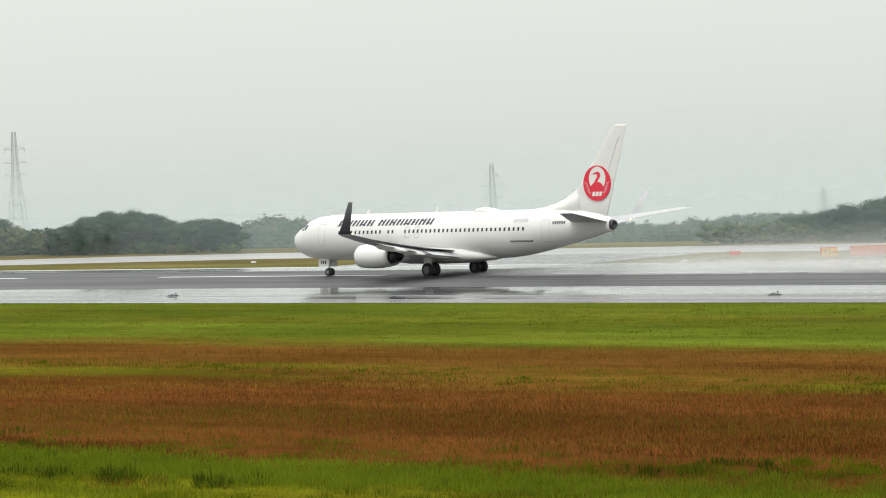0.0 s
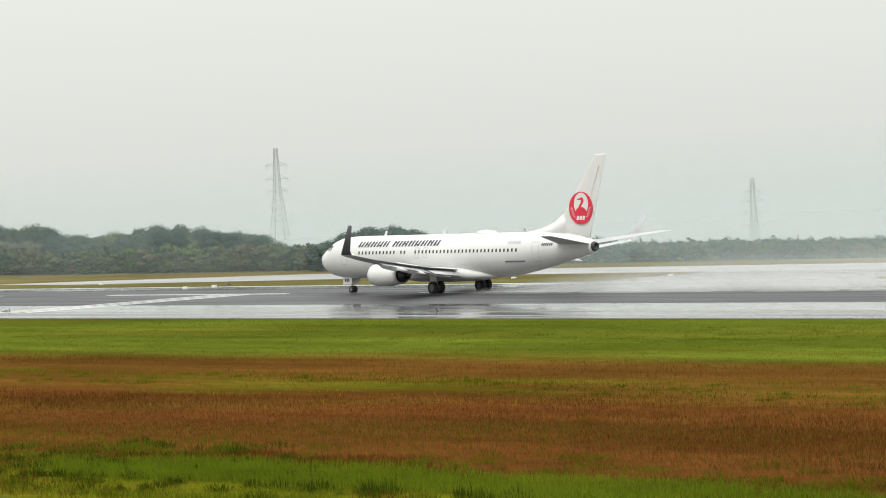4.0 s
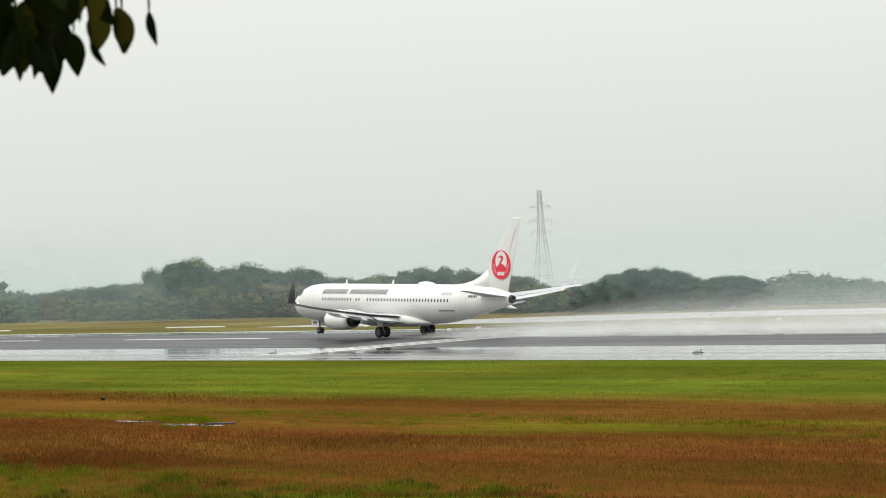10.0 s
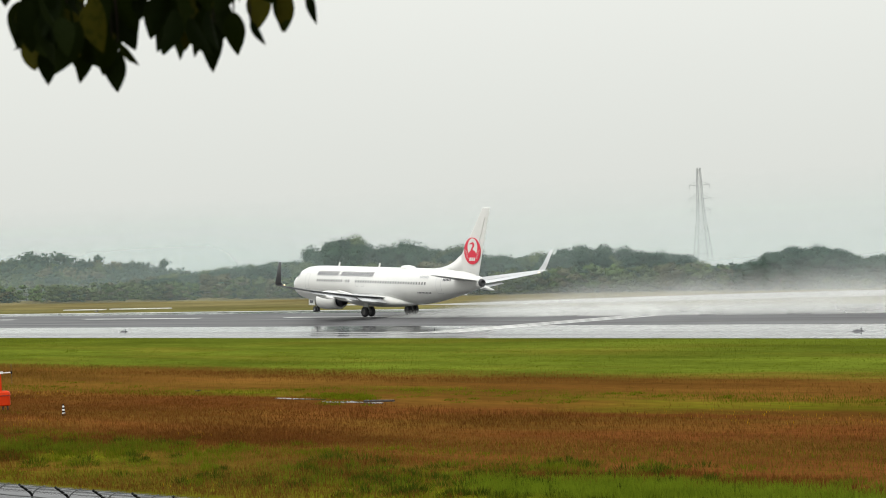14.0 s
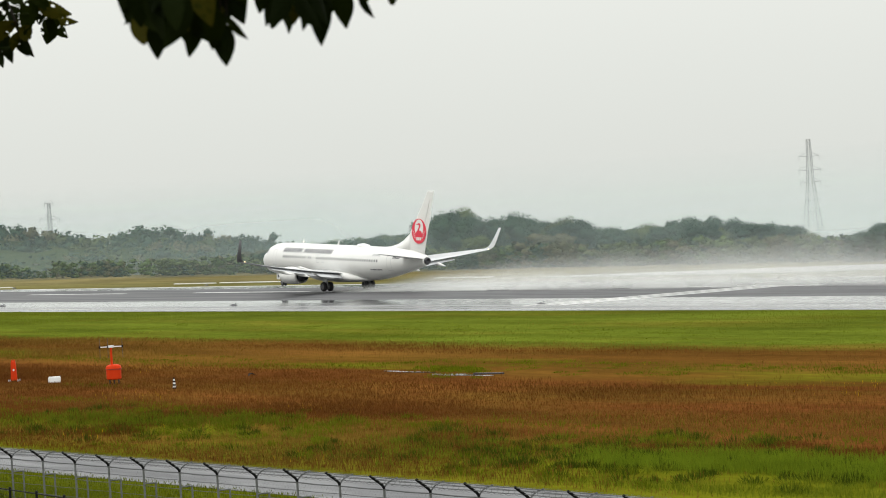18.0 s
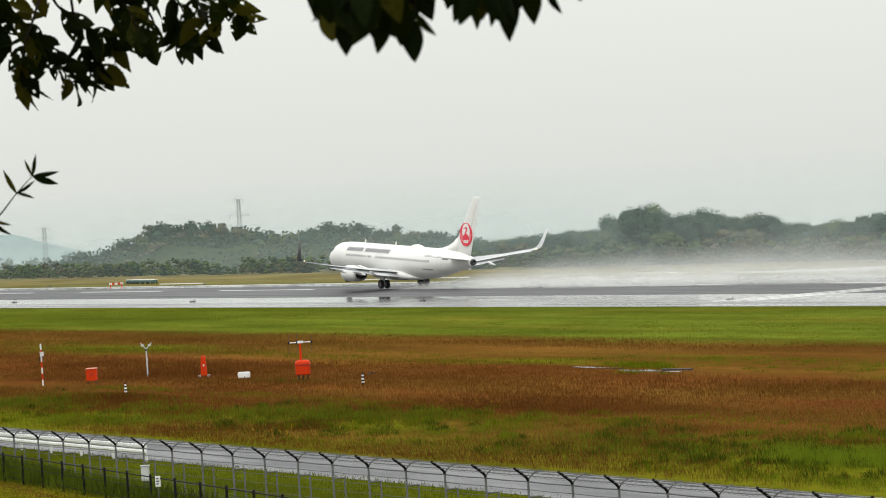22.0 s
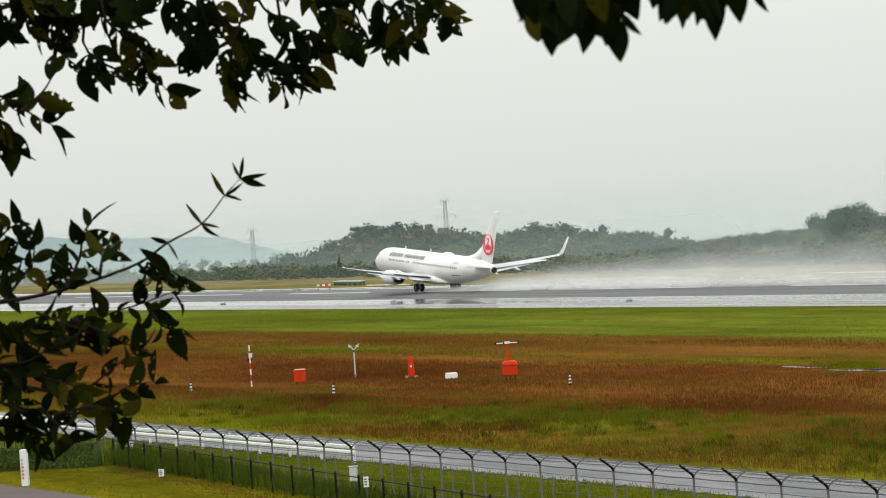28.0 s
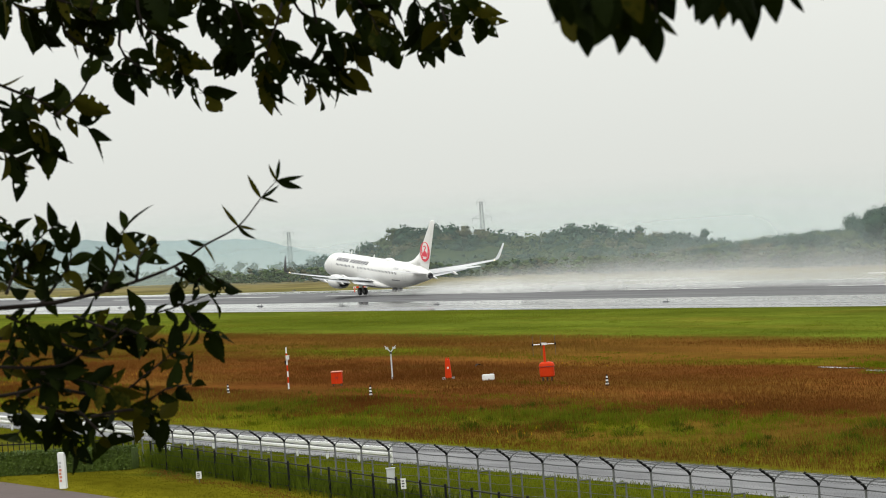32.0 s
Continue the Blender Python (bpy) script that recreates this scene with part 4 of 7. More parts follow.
# ---- pylons ----
def pylon(az, top_el, dist, height, base_w, waist_w, arms, label):
    x, y = -dist * math.sin(radians(az)), dist * math.cos(radians(az))
    top = EYE_Z + dist * math.tan(radians(top_el))
    thing = new("pylon", None)
    tagged(thing, label, "pylon", "power line pylons")
    thing.location = (x, y, top - height)
    thing.rotation_euler = (0, 0, radians(az + 20))
    waist = height - 17.5

    def half(z):
        return (base_w + (waist_w - base_w) * min(1, z / waist)) / 2 if z < waist else waist_w / 2 * (1 - 0.45 * (z - waist) / (height - waist))

    r = 0.055 * dist / 1500
    corners = ((-1, -1), (1, -1), (1, 1), (-1, 1))
    zs = [0.0]
    while zs[-1] < height - 1.5:
        zs.append(min(height, zs[-1] + max(2.6, half(zs[-1]) * 1.9)))
    zs[-1] = height
    for cx, cy in corners:
        v, f = gather([tube_data((cx * half(a), cy * half(a), a), (cx * half(b), cy * half(b), b), r * 1.4, n=4) for a, b in zip(zs, zs[1:])])
        mesh_object("leg", v, f, STEELWORK, thing)
    pcs = []
    for a, b in zip(zs, zs[1:]):
        for k in range(4):
            p, q = corners[k], corners[(k + 1) % 4]
            pcs.append(tube_data((p[0] * half(b), p[1] * half(b), b), (q[0] * half(b), q[1] * half(b), b), r, n=3))
            pcs.append(tube_data((p[0] * half(a), p[1] * half(a), a), (q[0] * half(b), q[1] * half(b), b), r * 0.8, n=3))
            pcs.append(tube_data((q[0] * half(a), q[1] * half(a), a), (p[0] * half(b), p[1] * half(b), b), r * 0.8, n=3))
    v, f = gather(pcs)
    mesh_object("lattice", v, f, STEELWORK, thing)
    for down, span in arms:
        z = height - down
        for sgn in (-1, 1):
            hx = half(z)
            v, f = gather([tube_data((sgn * hx, dy, z), (sgn * span, 0, z + 0.3), r * 1.2, n=4) for dy in (-hx, hx)] + [tube_data((sgn * hx, 0, z + 1.8), (sgn * span, 0, z + 0.3), r, n=4), tube_data((sgn * span * 0.97, 0, z + 0.3), (sgn * span * 0.97, 0, z - 1.4), r * 1.3, n=4)])
            mesh_object("cross_arm", v, f, STEELWORK, thing)
    return thing


STEELWORK = material("galvanised pylon steel", (0.16, 0.17, 0.175), 0.6, 0.1, var=0.15)
pylon(51.92, 0.37, 1450, 62, 11.0, 2.5, ((7.3, 4.6), (13, 5.0), (18, 4.6)), "tall slim grey lattice pylon behind the trees")
pylon(44.04, -0.545, 1500, 58, 7, 2.4, ((5.5, 3.2), (10, 5.0), (15, 4.0)), "grey lattice pylon fading in mist")
pylon(64.55, 0.09, 1500, 56, 10, 1.9, ((0.3, 2.0), (7.3, 4.6)), "grey lattice pylon behind the wooded hill")
pylon(67.78, -0.18, 1700, 52, 10, 2.1, ((0.6, 2.6), (5.5, 3.6), (10, 5.2)), "faint grey lattice pylon in mist")
pylon(38.57, -1.21, 2000, 46, 11, 3.0, ((4, 4), (8, 5), (12, 5)), "faint grey lattice pylon in mist")

def branch_data(points, r0, r1, n=7):
    """A bent, tapering branch through points."""
    pts = [Vector(p) for p in points]
    fine = []
    for i in range(len(pts) - 1):
        p0, p1, p2, p3 = pts[max(0, i - 1)], pts[i], pts[i + 1], pts[min(len(pts) - 1, i + 2)]
        for k in range(4):
            t = k / 4
            fine.append(0.5 * ((2 * p1) + (p2 - p0) * t + (2 * p0 - 5 * p1 + 4 * p2 - p3) * t * t + (3 * p1 - p0 - 3 * p2 + p3) * t ** 3))
    fine.append(pts[-1])
    rings = []
    for i, p in enumerate(fine):
        d = fine[min(i + 1, len(fine) - 1)] - fine[max(0, i - 1)]
        q = d.to_track_quat("Z", "Y")
        r = r0 + (r1 - r0) * i / (len(fine) - 1)
        rings.append([p + q @ Vector((r * math.cos(2 * math.pi * k / n), r * math.sin(2 * math.pi * k / n), 0)) for k in range(n)])
    return loft(rings)


# ---- runway details ----
PAINT = material("worn white runway paint", (0.62, 0.62, 0.6), 0.4, var=0.25, scale=1.5)
ORANGE = material("orange-red paint", (0.52, 0.035, 0.004), 0.6, var=0.12, scale=2, spec=0.1)
SALMON = material("faded salmon orange paint", (0.55, 0.2, 0.12), 0.5, var=0.12, scale=1)
YELLOW = material("yellow sign face", (0.65, 0.38, 0.03), 0.45, var=0.08)
BLACK = material("black paint", (0.009, 0.009, 0.01), 0.7, var=0.3, spec=0.1)
POST = material("galvanised steel post", (0.065, 0.068, 0.07), 0.6, 0.1, var=0.2, scale=4)
PLAINWHITE = material("white enamel", (0.7, 0.71, 0.7), 0.4, var=0.1, scale=2)
PALE = material("pale grey enamel", (0.5, 0.52, 0.52), 0.45, var=0.12)


def strip(name, x0, x1, y0, y1, z, mat, label):
    v, f = box_data(x0, y0, z - 0.02, x1, y1, z)
    return tagged(mesh_object(name, v, f, mat), label, "marking", kind="structure")


for k in range(-12, 4):
    x = -264 + 50 * k
    strip("centre_line", x - 30, x, 207.0, 207.75, 0.036, PAINT, "white centre line dash on the runway")
for k in range(3):
    x = -274.4 + 2.3 * k
    strip("cross_line", x, x + 0.85, 179.5 + 0.5 * k, 206.5, 0.042, PAINT, "white line across the wet runway")
strip("edge_line", -1500, 300, 220.9, 221.4, 0.036, PAINT, "white runway edge line")
slab("taxiway_link", -237, -204, 222.003, 238.797, 0.02, WET, "wet taxiway link to the runway", "taxiway")


def edge_light(x, y, turn):
    th = new("runway_light", None)
    tagged(th, "low runway edge light on a dark mound", "light", "runway edge lights")
    th.location, th.rotation_euler = (x, y, 0.02), (0, 0, turn)
    rings = [[Vector((a * r * math.cos(2 * math.pi * k / 14), b * r * math.sin(2 * math.pi * k / 14), z)) for k in range(14)] for r, z, a, b in ((1, 0, 0.45, 0.25), (0.85, 0.06, 0.45, 0.25), (0.5, 0.12, 0.45, 0.25), (0.2, 0.16, 0.45, 0.25))]
    v, f = loft(rings)
    mesh_object("mound", v, f, DARK, th, "dark wet earth mound")
    v, f = gather([tube_data((0.34, 0, 0), (0.34, 0, 0.2), 0.03, n=8), box_data(0.15, -0.1, 0, 0.55, 0.1, 0.08)])
    mesh_object("stem", v, f, DARK, th)
    rings = [[Vector((0.34 + r * math.cos(2 * math.pi * k / 12), r * math.sin(2 * math.pi * k / 12), z)) for k in range(12)] for r, z in ((0.06, 0.2), (0.07, 0.23), (0.05, 0.28), (0.02, 0.3))]
    v, f = loft(rings)
    mesh_object("lens", v, f, GLASS, th, smooth=True)
    return th


first = edge_light(-148.2, 180.0, 0.2)
for k in range(1, 9):
    copy_thing(first, pose(-148.2 - 63.2 * k, 180.0 + 0.85 * k, 0.02, 0, 0, 20 + 12 * (k % 3)))
for k in range(9):
    copy_thing(first, pose(-170 - 63.2 * k, 224.5, 0.02, 0, 0, 10 * (k % 4)))


def plain_box(name, x, y, z, sx, sy, sz, mat, label, category, turn=0.0, bevel=0.03, group=""):
    bm = bmesh.new()
    bmesh.ops.create_cube(bm, size=1.0)
    bmesh.ops.scale(bm, vec=(sx, sy, sz), verts=bm.verts)
    bmesh.ops.bevel(bm, geom=bm.edges[:], offset=min(bevel, sx / 4, sy / 4, sz / 4), segments=2, affect="EDGES")
    ob = part(name, bm, mat)
    ob.location, ob.rotation_euler = (x, y, z + sz / 2), (0, 0, turn)
    return tagged(ob, label, category, group)


for x, y in ((-298, 220.2), (-296, 222.6), (-257.2, 231), (-194, 223.8), (-236, 232.2), (-326, 229)):
    plain_box("marker_box", x, y, 0, 0.5, 0.35, 0.16, PLAINWHITE, "small white marker box on the grass strip", "marker", 0.4)
plain_box("marker_box", -196.5, 233.6, 0, 0.9, 0.5, 0.35, ORANGE, "small red marker box on the grass strip", "marker", 0.4)


def letters(text, size, mat, parent, m, name="lettering"):
    cu = bpy.data.curves.new(name, "FONT")
    cu.body, cu.size, cu.align_x, cu.align_y, cu.extrude = text, size, "CENTER", "CENTER", 0.008
    tmp = bpy.data.objects.new(name, cu)
    me = bpy.data.meshes.new_from_object(tmp)
    bpy.data.objects.remove(tmp)
    me.materials.clear()
    me.materials.append(mat)
    ob = new(name, me)
    ob.parent = parent
    ob.matrix_basis = m
    return ob


def taxi_sign():
    th = new("taxiway_sign", None)
    tagged(th, "yellow taxiway sign with black lettering in a red frame", "sign")
    th.matrix_world = pose(-180.2, 226.4, 0, 0, 0, 38)
    v, f = box_data(-0.72, -0.12, 0.12, 0.72, 0.12, 0.92)
    mesh_object("cabinet", v, f, ORANGE, th)
    v, f = box_data(-0.6, -0.14, 0.17, 0.68, -0.123, 0.87)
    face = mesh_object("face", v, f, YELLOW, th)
    for x in (-0.5, 0.5):
        v, f = box_data(x - 0.05, -0.05, 0, x + 0.05, 0.05, 0.12)
        mesh_object("foot", v, f, DARK, th)
    letters("T3", 0.62, BLACK, face, pose(-0.17, -0.15, 0.52, 90, 0, 0))
    v, f = box_data(0.26, -0.155, 0.49, 0.56, -0.142, 0.55)
    mesh_object("arrow_shaft", v, f, BLACK, face)
    mesh_object("arrow_head", [(0.44, -0.15, 0.64), (0.62, -0.15, 0.52), (0.44, -0.15, 0.4), (0.44, -0.143, 0.64), (0.62, -0.143, 0.52), (0.44, -0.143, 0.4)], [(0, 1, 2), (5, 4, 3), (0, 3, 4, 1), (1, 4, 5, 2), (2, 5, 3, 0)], BLACK, face)
    th2 = plain_box("barrier_board", -177.4, 228.3, 0.1, 3.3, 0.3, 0.85, SALMON, "long faded orange board beside the taxiway sign", "barrier", radians(38))
    return th, th2


taxi_sign()


# far end of the runway: barrier, parked equipment, pale kerb
def trestle():
    th = new("barrier", None)
    tagged(th, "orange and white trestle barrier at the runway end", "barrier")
    th.matrix_world = pose(-506.3, 218.5, 0, 0, 0, 62)
    for k in range(5):
        v, f = box_data(-1.1 + 0.45 * k, -0.05, 0.55, -0.65 + 0.45 * k, 0.05, 0.85)
        mesh_object("board", v, f, ORANGE if k % 2 else PLAINWHITE, th)
    for x in (-0.9, 0.9):
        for s in (-1, 1):
            v, f = tube_data((x, 0.4 * s, 0), (x, 0, 0.8), 0.05, n=6)
            mesh_object("leg", v, f, ORANGE, th)


trestle()


def cart(x, y, turn, mat):
    th = new("equipment_cart", None)
    tagged(th, "grey-green ground equipment cart parked beside the runway", "cart", "parked equipment")
    th.matrix_world = pose(x, y, 0, 0, 0, turn)
    v, f = box_data(-0.9, -0.45, 0.25, 0.9, 0.45, 0.62)
    mesh_object("body", v, f, mat, th)
    v, f = box_data(-0.9, -0.5, 0.64, 0.9, 0.5, 0.72)
    mesh_object("cover", v, f, PLAINWHITE, th)
    for px in (-0.6, 0.6):
        for py in (-0.45, 0.45):
            rings = [[Vector((px + 0.2 * math.cos(k * 0.5236), py + dy, 0.2 + 0.2 * math.sin(k * 0.5236))) for k in range(12)] for dy in (-0.06, 0.06)]
            v, f = loft(rings)
            mesh_object("wheel", v, f, TYRE, th)


OLIVE = material("grey-green paint", (0.05, 0.12, 0.11), 0.6, var=0.2)
for k in range(5):
    cart(-516 - 2.9 * k, 229.2 + 0.35 * k, 10 * k, OLIVE)
for x, y, long in ((-369.7, 233.2, 13.0), (-421.9, 230.9, 16.5), (-436.3, 229.8, 11.8), (-500.5, 227.2, 15.0)):
    plain_box("kerb", x, y, 0, long, 0.4, 0.12, PLAINWHITE, "low white concrete kerb in the grass strip", "kerb", 0.03, group="white kerbs")


# ---- boundary fence along the trees ----
def far_fence():
    th = new("boundary_fence", None)
    tagged(th, "grey wire boundary fence before the trees", "fence")
    me = None
    for k in range(96):
        x = -620 + 5 * k
        if me is None:
            ob = mesh_object("post", *tube_data((0, 0, 0), (0, 0, 1.25), 0.05, n=5), POST, th)
            me = ob.data
        else:
            ob = new("post", me)
            ob.parent = th
        ob.location = (x, 260.5, 0)
    for z in (0.4, 0.8, 1.2):
        v, f = tube_data((-620, 260.5, z), (-145, 260.5, z), 0.02, n=4)
        mesh_object("wire", v, f, POST, th)


far_fence()

# ---- perimeter road, fences, rail ----
slab("road", -320, 20, 67.0, 73.2, 0.02, ROAD, "wet grey perimeter road", "road")
slab("path", -215, -100, 38, 48.2, 0.82, material("reddish brown paving", (0.075, 0.055, 0.05), 0.75, var=0.15, scale=2, bump=0.2, spec=0.15), "brown paved path beside the lawn", "path")

NET = material("thin fence wire", (0.07, 0.072, 0.075), 0.6, 0.2, var=0.2)


GALV = material("weathered galvanised post", (0.12, 0.125, 0.125), 0.65, 0.1, var=0.25, scale=3)


def security_fence():
    th = new("security_fence", None)
    tagged(th, "grey steel security fence with forked arms and razor wire", "fence")
    y = 58.3
    post_v, post_f = gather([tube_data((0, 0, 0), (0, 0, 2.12), 0.042, n=8)])
    base = None
    n = 40
    for k in range(n):
        x = -168.5 + 2.93 * k
        if base is None:
            p = mesh_object("post", post_v, post_f, GALV, th, "upright grey steel post")
            arms = [mesh_object("arm", *branch_data([(0, 0, 2.08), (0, -0.08, 2.22), (0, -0.52, 2.56)], 0.05, 0.046, 7), BLACK, p, "black angled arm"), mesh_object("arm", *branch_data([(0, 0, 2.1), (0, 0.14, 2.26), (0, 0.36, 2.36), (0, 0.55, 2.4)], 0.03, 0.022, 7), POST, p)]
            br = mesh_object("brace", *gather([tube_data((0, 0.48, 0), (0, 0.48, 1.52), 0.034, n=7), tube_data((0, 0, 1.52), (0, 0.52, 1.52), 0.03, n=7)]), GALV, p)
            base = (p.data, [a.data for a in arms], br.data)
        else:
            p = new("post", base[0])
            p.parent = th
            for a in base[1]:
                q = new("arm", a)
                q.parent = p
            q = new("brace", base[2])
            q.parent = p
        p.location = (x, y, 0)
    x0, x1 = -168.5, -168.5 + 2.93 * (n - 1)
    for z, dy, r in ((2.05, 0, 0.022), (1.78, 0, 0.012), (1.45, 0, 0.01), (1.1, 0, 0.008), (0.75, 0, 0.008), (0.4, 0, 0.008), (2.34, 0.3, 0.01), (2.38, 0.5, 0.01), (2.3, -0.2, 0.014), (2.42, -0.34, 0.014), (2.53, -0.49, 0.014)):
        pts = []
        for k in range(n - 1):
            a = x0 + 2.93 * k
            pts += [(a, y + dy, z), (a + 1.465, y + dy, z - 0.015)]
        pts.append((x1, y + dy, z))
        mesh_object("wire", *branch_data(pts, r, r, 4), NET, th)
    # razor wire coil lying in the fork
    pcs, prev = [], None
    turns = int((x1 - x0) / 0.33)
    for k in range(turns * 7):
        a = 2 * math.pi * k / 7
        q = Vector((x0 + 0.33 * k / 7, y + 0.32 + 0.2 * math.cos(a), 2.3 + 0.17 * math.sin(a)))
        if prev is not None:
            pcs.append(tube_data(prev, q, 0.0035, n=3))
        prev = q
    mesh_object("razor_coil", *gather(pcs), NET, th, "coil of grey razor wire")
    # woven mesh, joined
    vs, ts, o = [], [], 0
    for s in (-1, 1):
        for k in range(int((x1 - x0) / 0.22)):
            a = x0 + 0.22 * k
            vs.append([(a, y, 0.05), (a + 0.004, y, 0.05), (a + s * 1.9 + 0.004, y, 2.0), (a + s * 1.9, y, 2.0)])
            ts += [(o, o + 1, o + 2), (o, o + 2, o + 3)]
            o += 4
    ob = new("mesh", fast_mesh("mesh", np.array(vs).reshape(-1, 3), ts, [NET]))
    ob.parent = th
    tagged(ob, "fine grey wire mesh", kind="stuff")


security_fence()


def black_fence():
    th = new("garden_fence", None)
    tagged(th, "low black steel mesh fence in tall weeds", "fence")
    a, b = Vector((-155.6, 55.65, 0.8)), Vector((-92.6, 50.4, 0.8))
    n = 24
    me = None
    for k in range(n):
        p = a.lerp(b, k / (n - 1))
        if me is None:
            ob = mesh_object("post", *gather([tube_data((0, 0, 0), (0, 0, 1.22), 0.05, n=8), tube_data((0, 0, 1.22), (0, 0, 1.26), 0.065, 0.03, n=8)]), BLACK, th)
            me = ob.data
        else:
            ob = new("post", me)
            ob.parent = th
        ob.location = p
    for z, r in ((1.15, 0.026), (0.2, 0.02), (0.7, 0.012), (0.45, 0.006), (0.92, 0.006)):
        mesh_object("rail", *tube_data(a + Vector((0, 0, z)), b + Vector((0, 0, z)), r, n=5), BLACK, th)
    # pickets at the corner
    th2 = new("picket_fence", None)
    tagged(th2, "black steel picket fence behind the hedge", "fence")
    c, d = Vector((-160.6, 56.6, 0.8)), Vector((-173, 45.5, 0.8))
    for z in (1.1, 0.25):
        mesh_object("rail", *tube_data(c + Vector((0, 0, z)), d + Vector((0, 0, z)), 0.03, n=5), BLACK, th2)
    me = None
    for k in range(52):
        p = c.lerp(d, k / 51)
        if me is None:
            ob = mesh_object("picket", *tube_data((0, 0, 0.05), (0, 0, 1.25), 0.022, n=5), BLACK, th2)
            me = ob.data
        else:
            ob = new("picket", me)
            ob.parent = th2
        ob.location = p


black_fence()


def guard_rail():
    th = new("guard_rail", None)
    tagged(th, "white steel guard rail along the perimeter road", "guard rail")
    sec = ((0, 0.9), (-0.07, 0.84), (-0.07, 0.74), (0.0, 0.68), (0.0, 0.62), (-0.07, 0.56), (-0.07, 0.47), (0, 0.41), (0.03, 0.41), (0.03, 0.9))
    for k in range(17):
        a = -151.5 - 4.0 * k
        rings = [[Vector((x, 66.4 + dy, z)) for dy, z in sec] for x in (a, a - 3.99)]
        mesh_object("beam", *loft(rings), PLAINWHITE, th)
    me = None
    for k in range(18):
        if me is None:
            ob = mesh_object("post", *gather([tube_data((0, 0.1, 0), (0, 0.1, 0.98), 0.07, n=10), tube_data((0, 0.1, 0.98), (0, 0.1, 1.03), 0.07, 0.02, n=10)]), PLAINWHITE, th)
            me = ob.data
        else:
            ob = new("post", me)
            ob.parent = th
        ob.location = (-151.8 - 4.0 * k, 66.4, 0)


guard_rail()


def hedge():
    th = new("hedge", None)
    tagged(th, "clipped dark green hedge along the lawn", "hedge")
    a, b = Vector((-155.4, 54.6, 0.8)), Vector((-166.0, 41.8, 0.8))
    ax = (b - a).normalized()
    pe = Vector((-ax.y, ax.x, 0))
    core = [a + ax * s * (b - a).length + pe * q for s in (0, 1) for q in (0.05, -0.9)]
    v = [tuple(p + Vector((0, 0, z))) for z in (0, 1.0) for p in (core[0], core[2], core[3], core[1])]
    f = [(3, 2, 1, 0), (4, 5, 6, 7), (0, 1, 5, 4), (1, 2, 6, 5), (2, 3, 7, 6), (3, 0, 4, 7)]
    mesh_object("core", v, f, HEDGE, th)
    g = np.random.default_rng(3)
    n = 16000
    L = (b - a).length
    u, q, z = g.uniform(0, L, n), g.uniform(-1.0, 0.12, n), g.uniform(0.0, 1.1, n)
    side = g.integers(0, 3, n)
    q = np.where(side == 0, 0.1, np.where(side == 1, -0.98, q)) + g.normal(0, 0.03, n)
    z = np.where(side == 2, 1.06, z) + g.normal(0, 0.03, n)
    pos = np.array(a)[None] + u[:, None] * np.array(ax) + q[:, None] * np.array(pe) + z[:, None] * np.array((0, 0, 1))
    d1, d2 = g.normal(size=(n, 3)), g.normal(size=(n, 3))
    d1 /= np.linalg.norm(d1, axis=1)[:, None]
    d2 = np.cross(d1, d2)
    d2 /= np.linalg.norm(d2, axis=1)[:, None]
    s = g.uniform(0.04, 0.08, n)[:, None]
    vv = np.stack([pos - d1 * s, pos + d2 * s * 0.6, pos + d1 * s, pos - d2 * s * 0.6], 1).reshape(-1, 3)
    i = np.arange(n)[:, None] * 4
    ob = new("leaves", fast_mesh("leaves", vv, np.concatenate([i + [[0, 1, 2]], i + [[0, 2, 3]]]), [HEDGE]))
    ob.parent = th
    tagged(ob, kind="stuff")


HEDGE = material("hedge leaves", (0.05, 0.08, 0.007), 0.7, var=0.5, scale=9, spec=0.3)
hedge()


def marker_post():
    th = new("marker_post", None)
    tagged(th, "white square post with red lettering beside the path", "post")
    th.matrix_world = pose(-147.8, 48.6, 0.8, 0, 0, 58)
    bm = bmesh.new()
    bmesh.ops.create_cube(bm, size=1.0)
    bmesh.ops.scale(bm, vec=(0.32, 0.32, 1.64), verts=bm.verts)
    bmesh.ops.translate(bm, vec=(0, 0, 0.82), verts=bm.verts)
    bmesh.ops.bevel(bm, geom=bm.edges[:], offset=0.025, segments=2, affect="EDGES")
    part("shaft", bm, PLAINWHITE, th)
    for k in range(6):
        v, f = box_data(-0.12, -0.168, 0.32 + 0.16 * k, -0.02 + 0.02 * (k % 2), -0.162, 0.43 + 0.16 * k)
        mesh_object("lettering_bar", v, f, SALMON if k < 4 else GREY, th)


marker_post()


def notice(x, y, z, w, h, turn, stake, label, foot=0.0):
    th = new("notice_sign", None)
    tagged(th, label, "sign", "small notices")
    th.matrix_world = pose(x, y, foot, 0, 0, turn)
    v, f = box_data(-w / 2, -0.012, z, w / 2, 0.012, z + h)
    board = mesh_object("board", v, f, PLAINWHITE, th)
    for k in range(3):
        v, f = box_data(-w * 0.32, -0.02, z + h * (0.2 + 0.25 * k), w * (0.12 + 0.1 * (k % 2)), -0.014, z + h * (0.32 + 0.25 * k))
        mesh_object("lettering_bar", v, f, INK, board)
    if stake:
        mesh_object("stake", *tube_data((0, 0.03, 0), (0, 0.03, z + h), 0.02, n=6), POST, th)


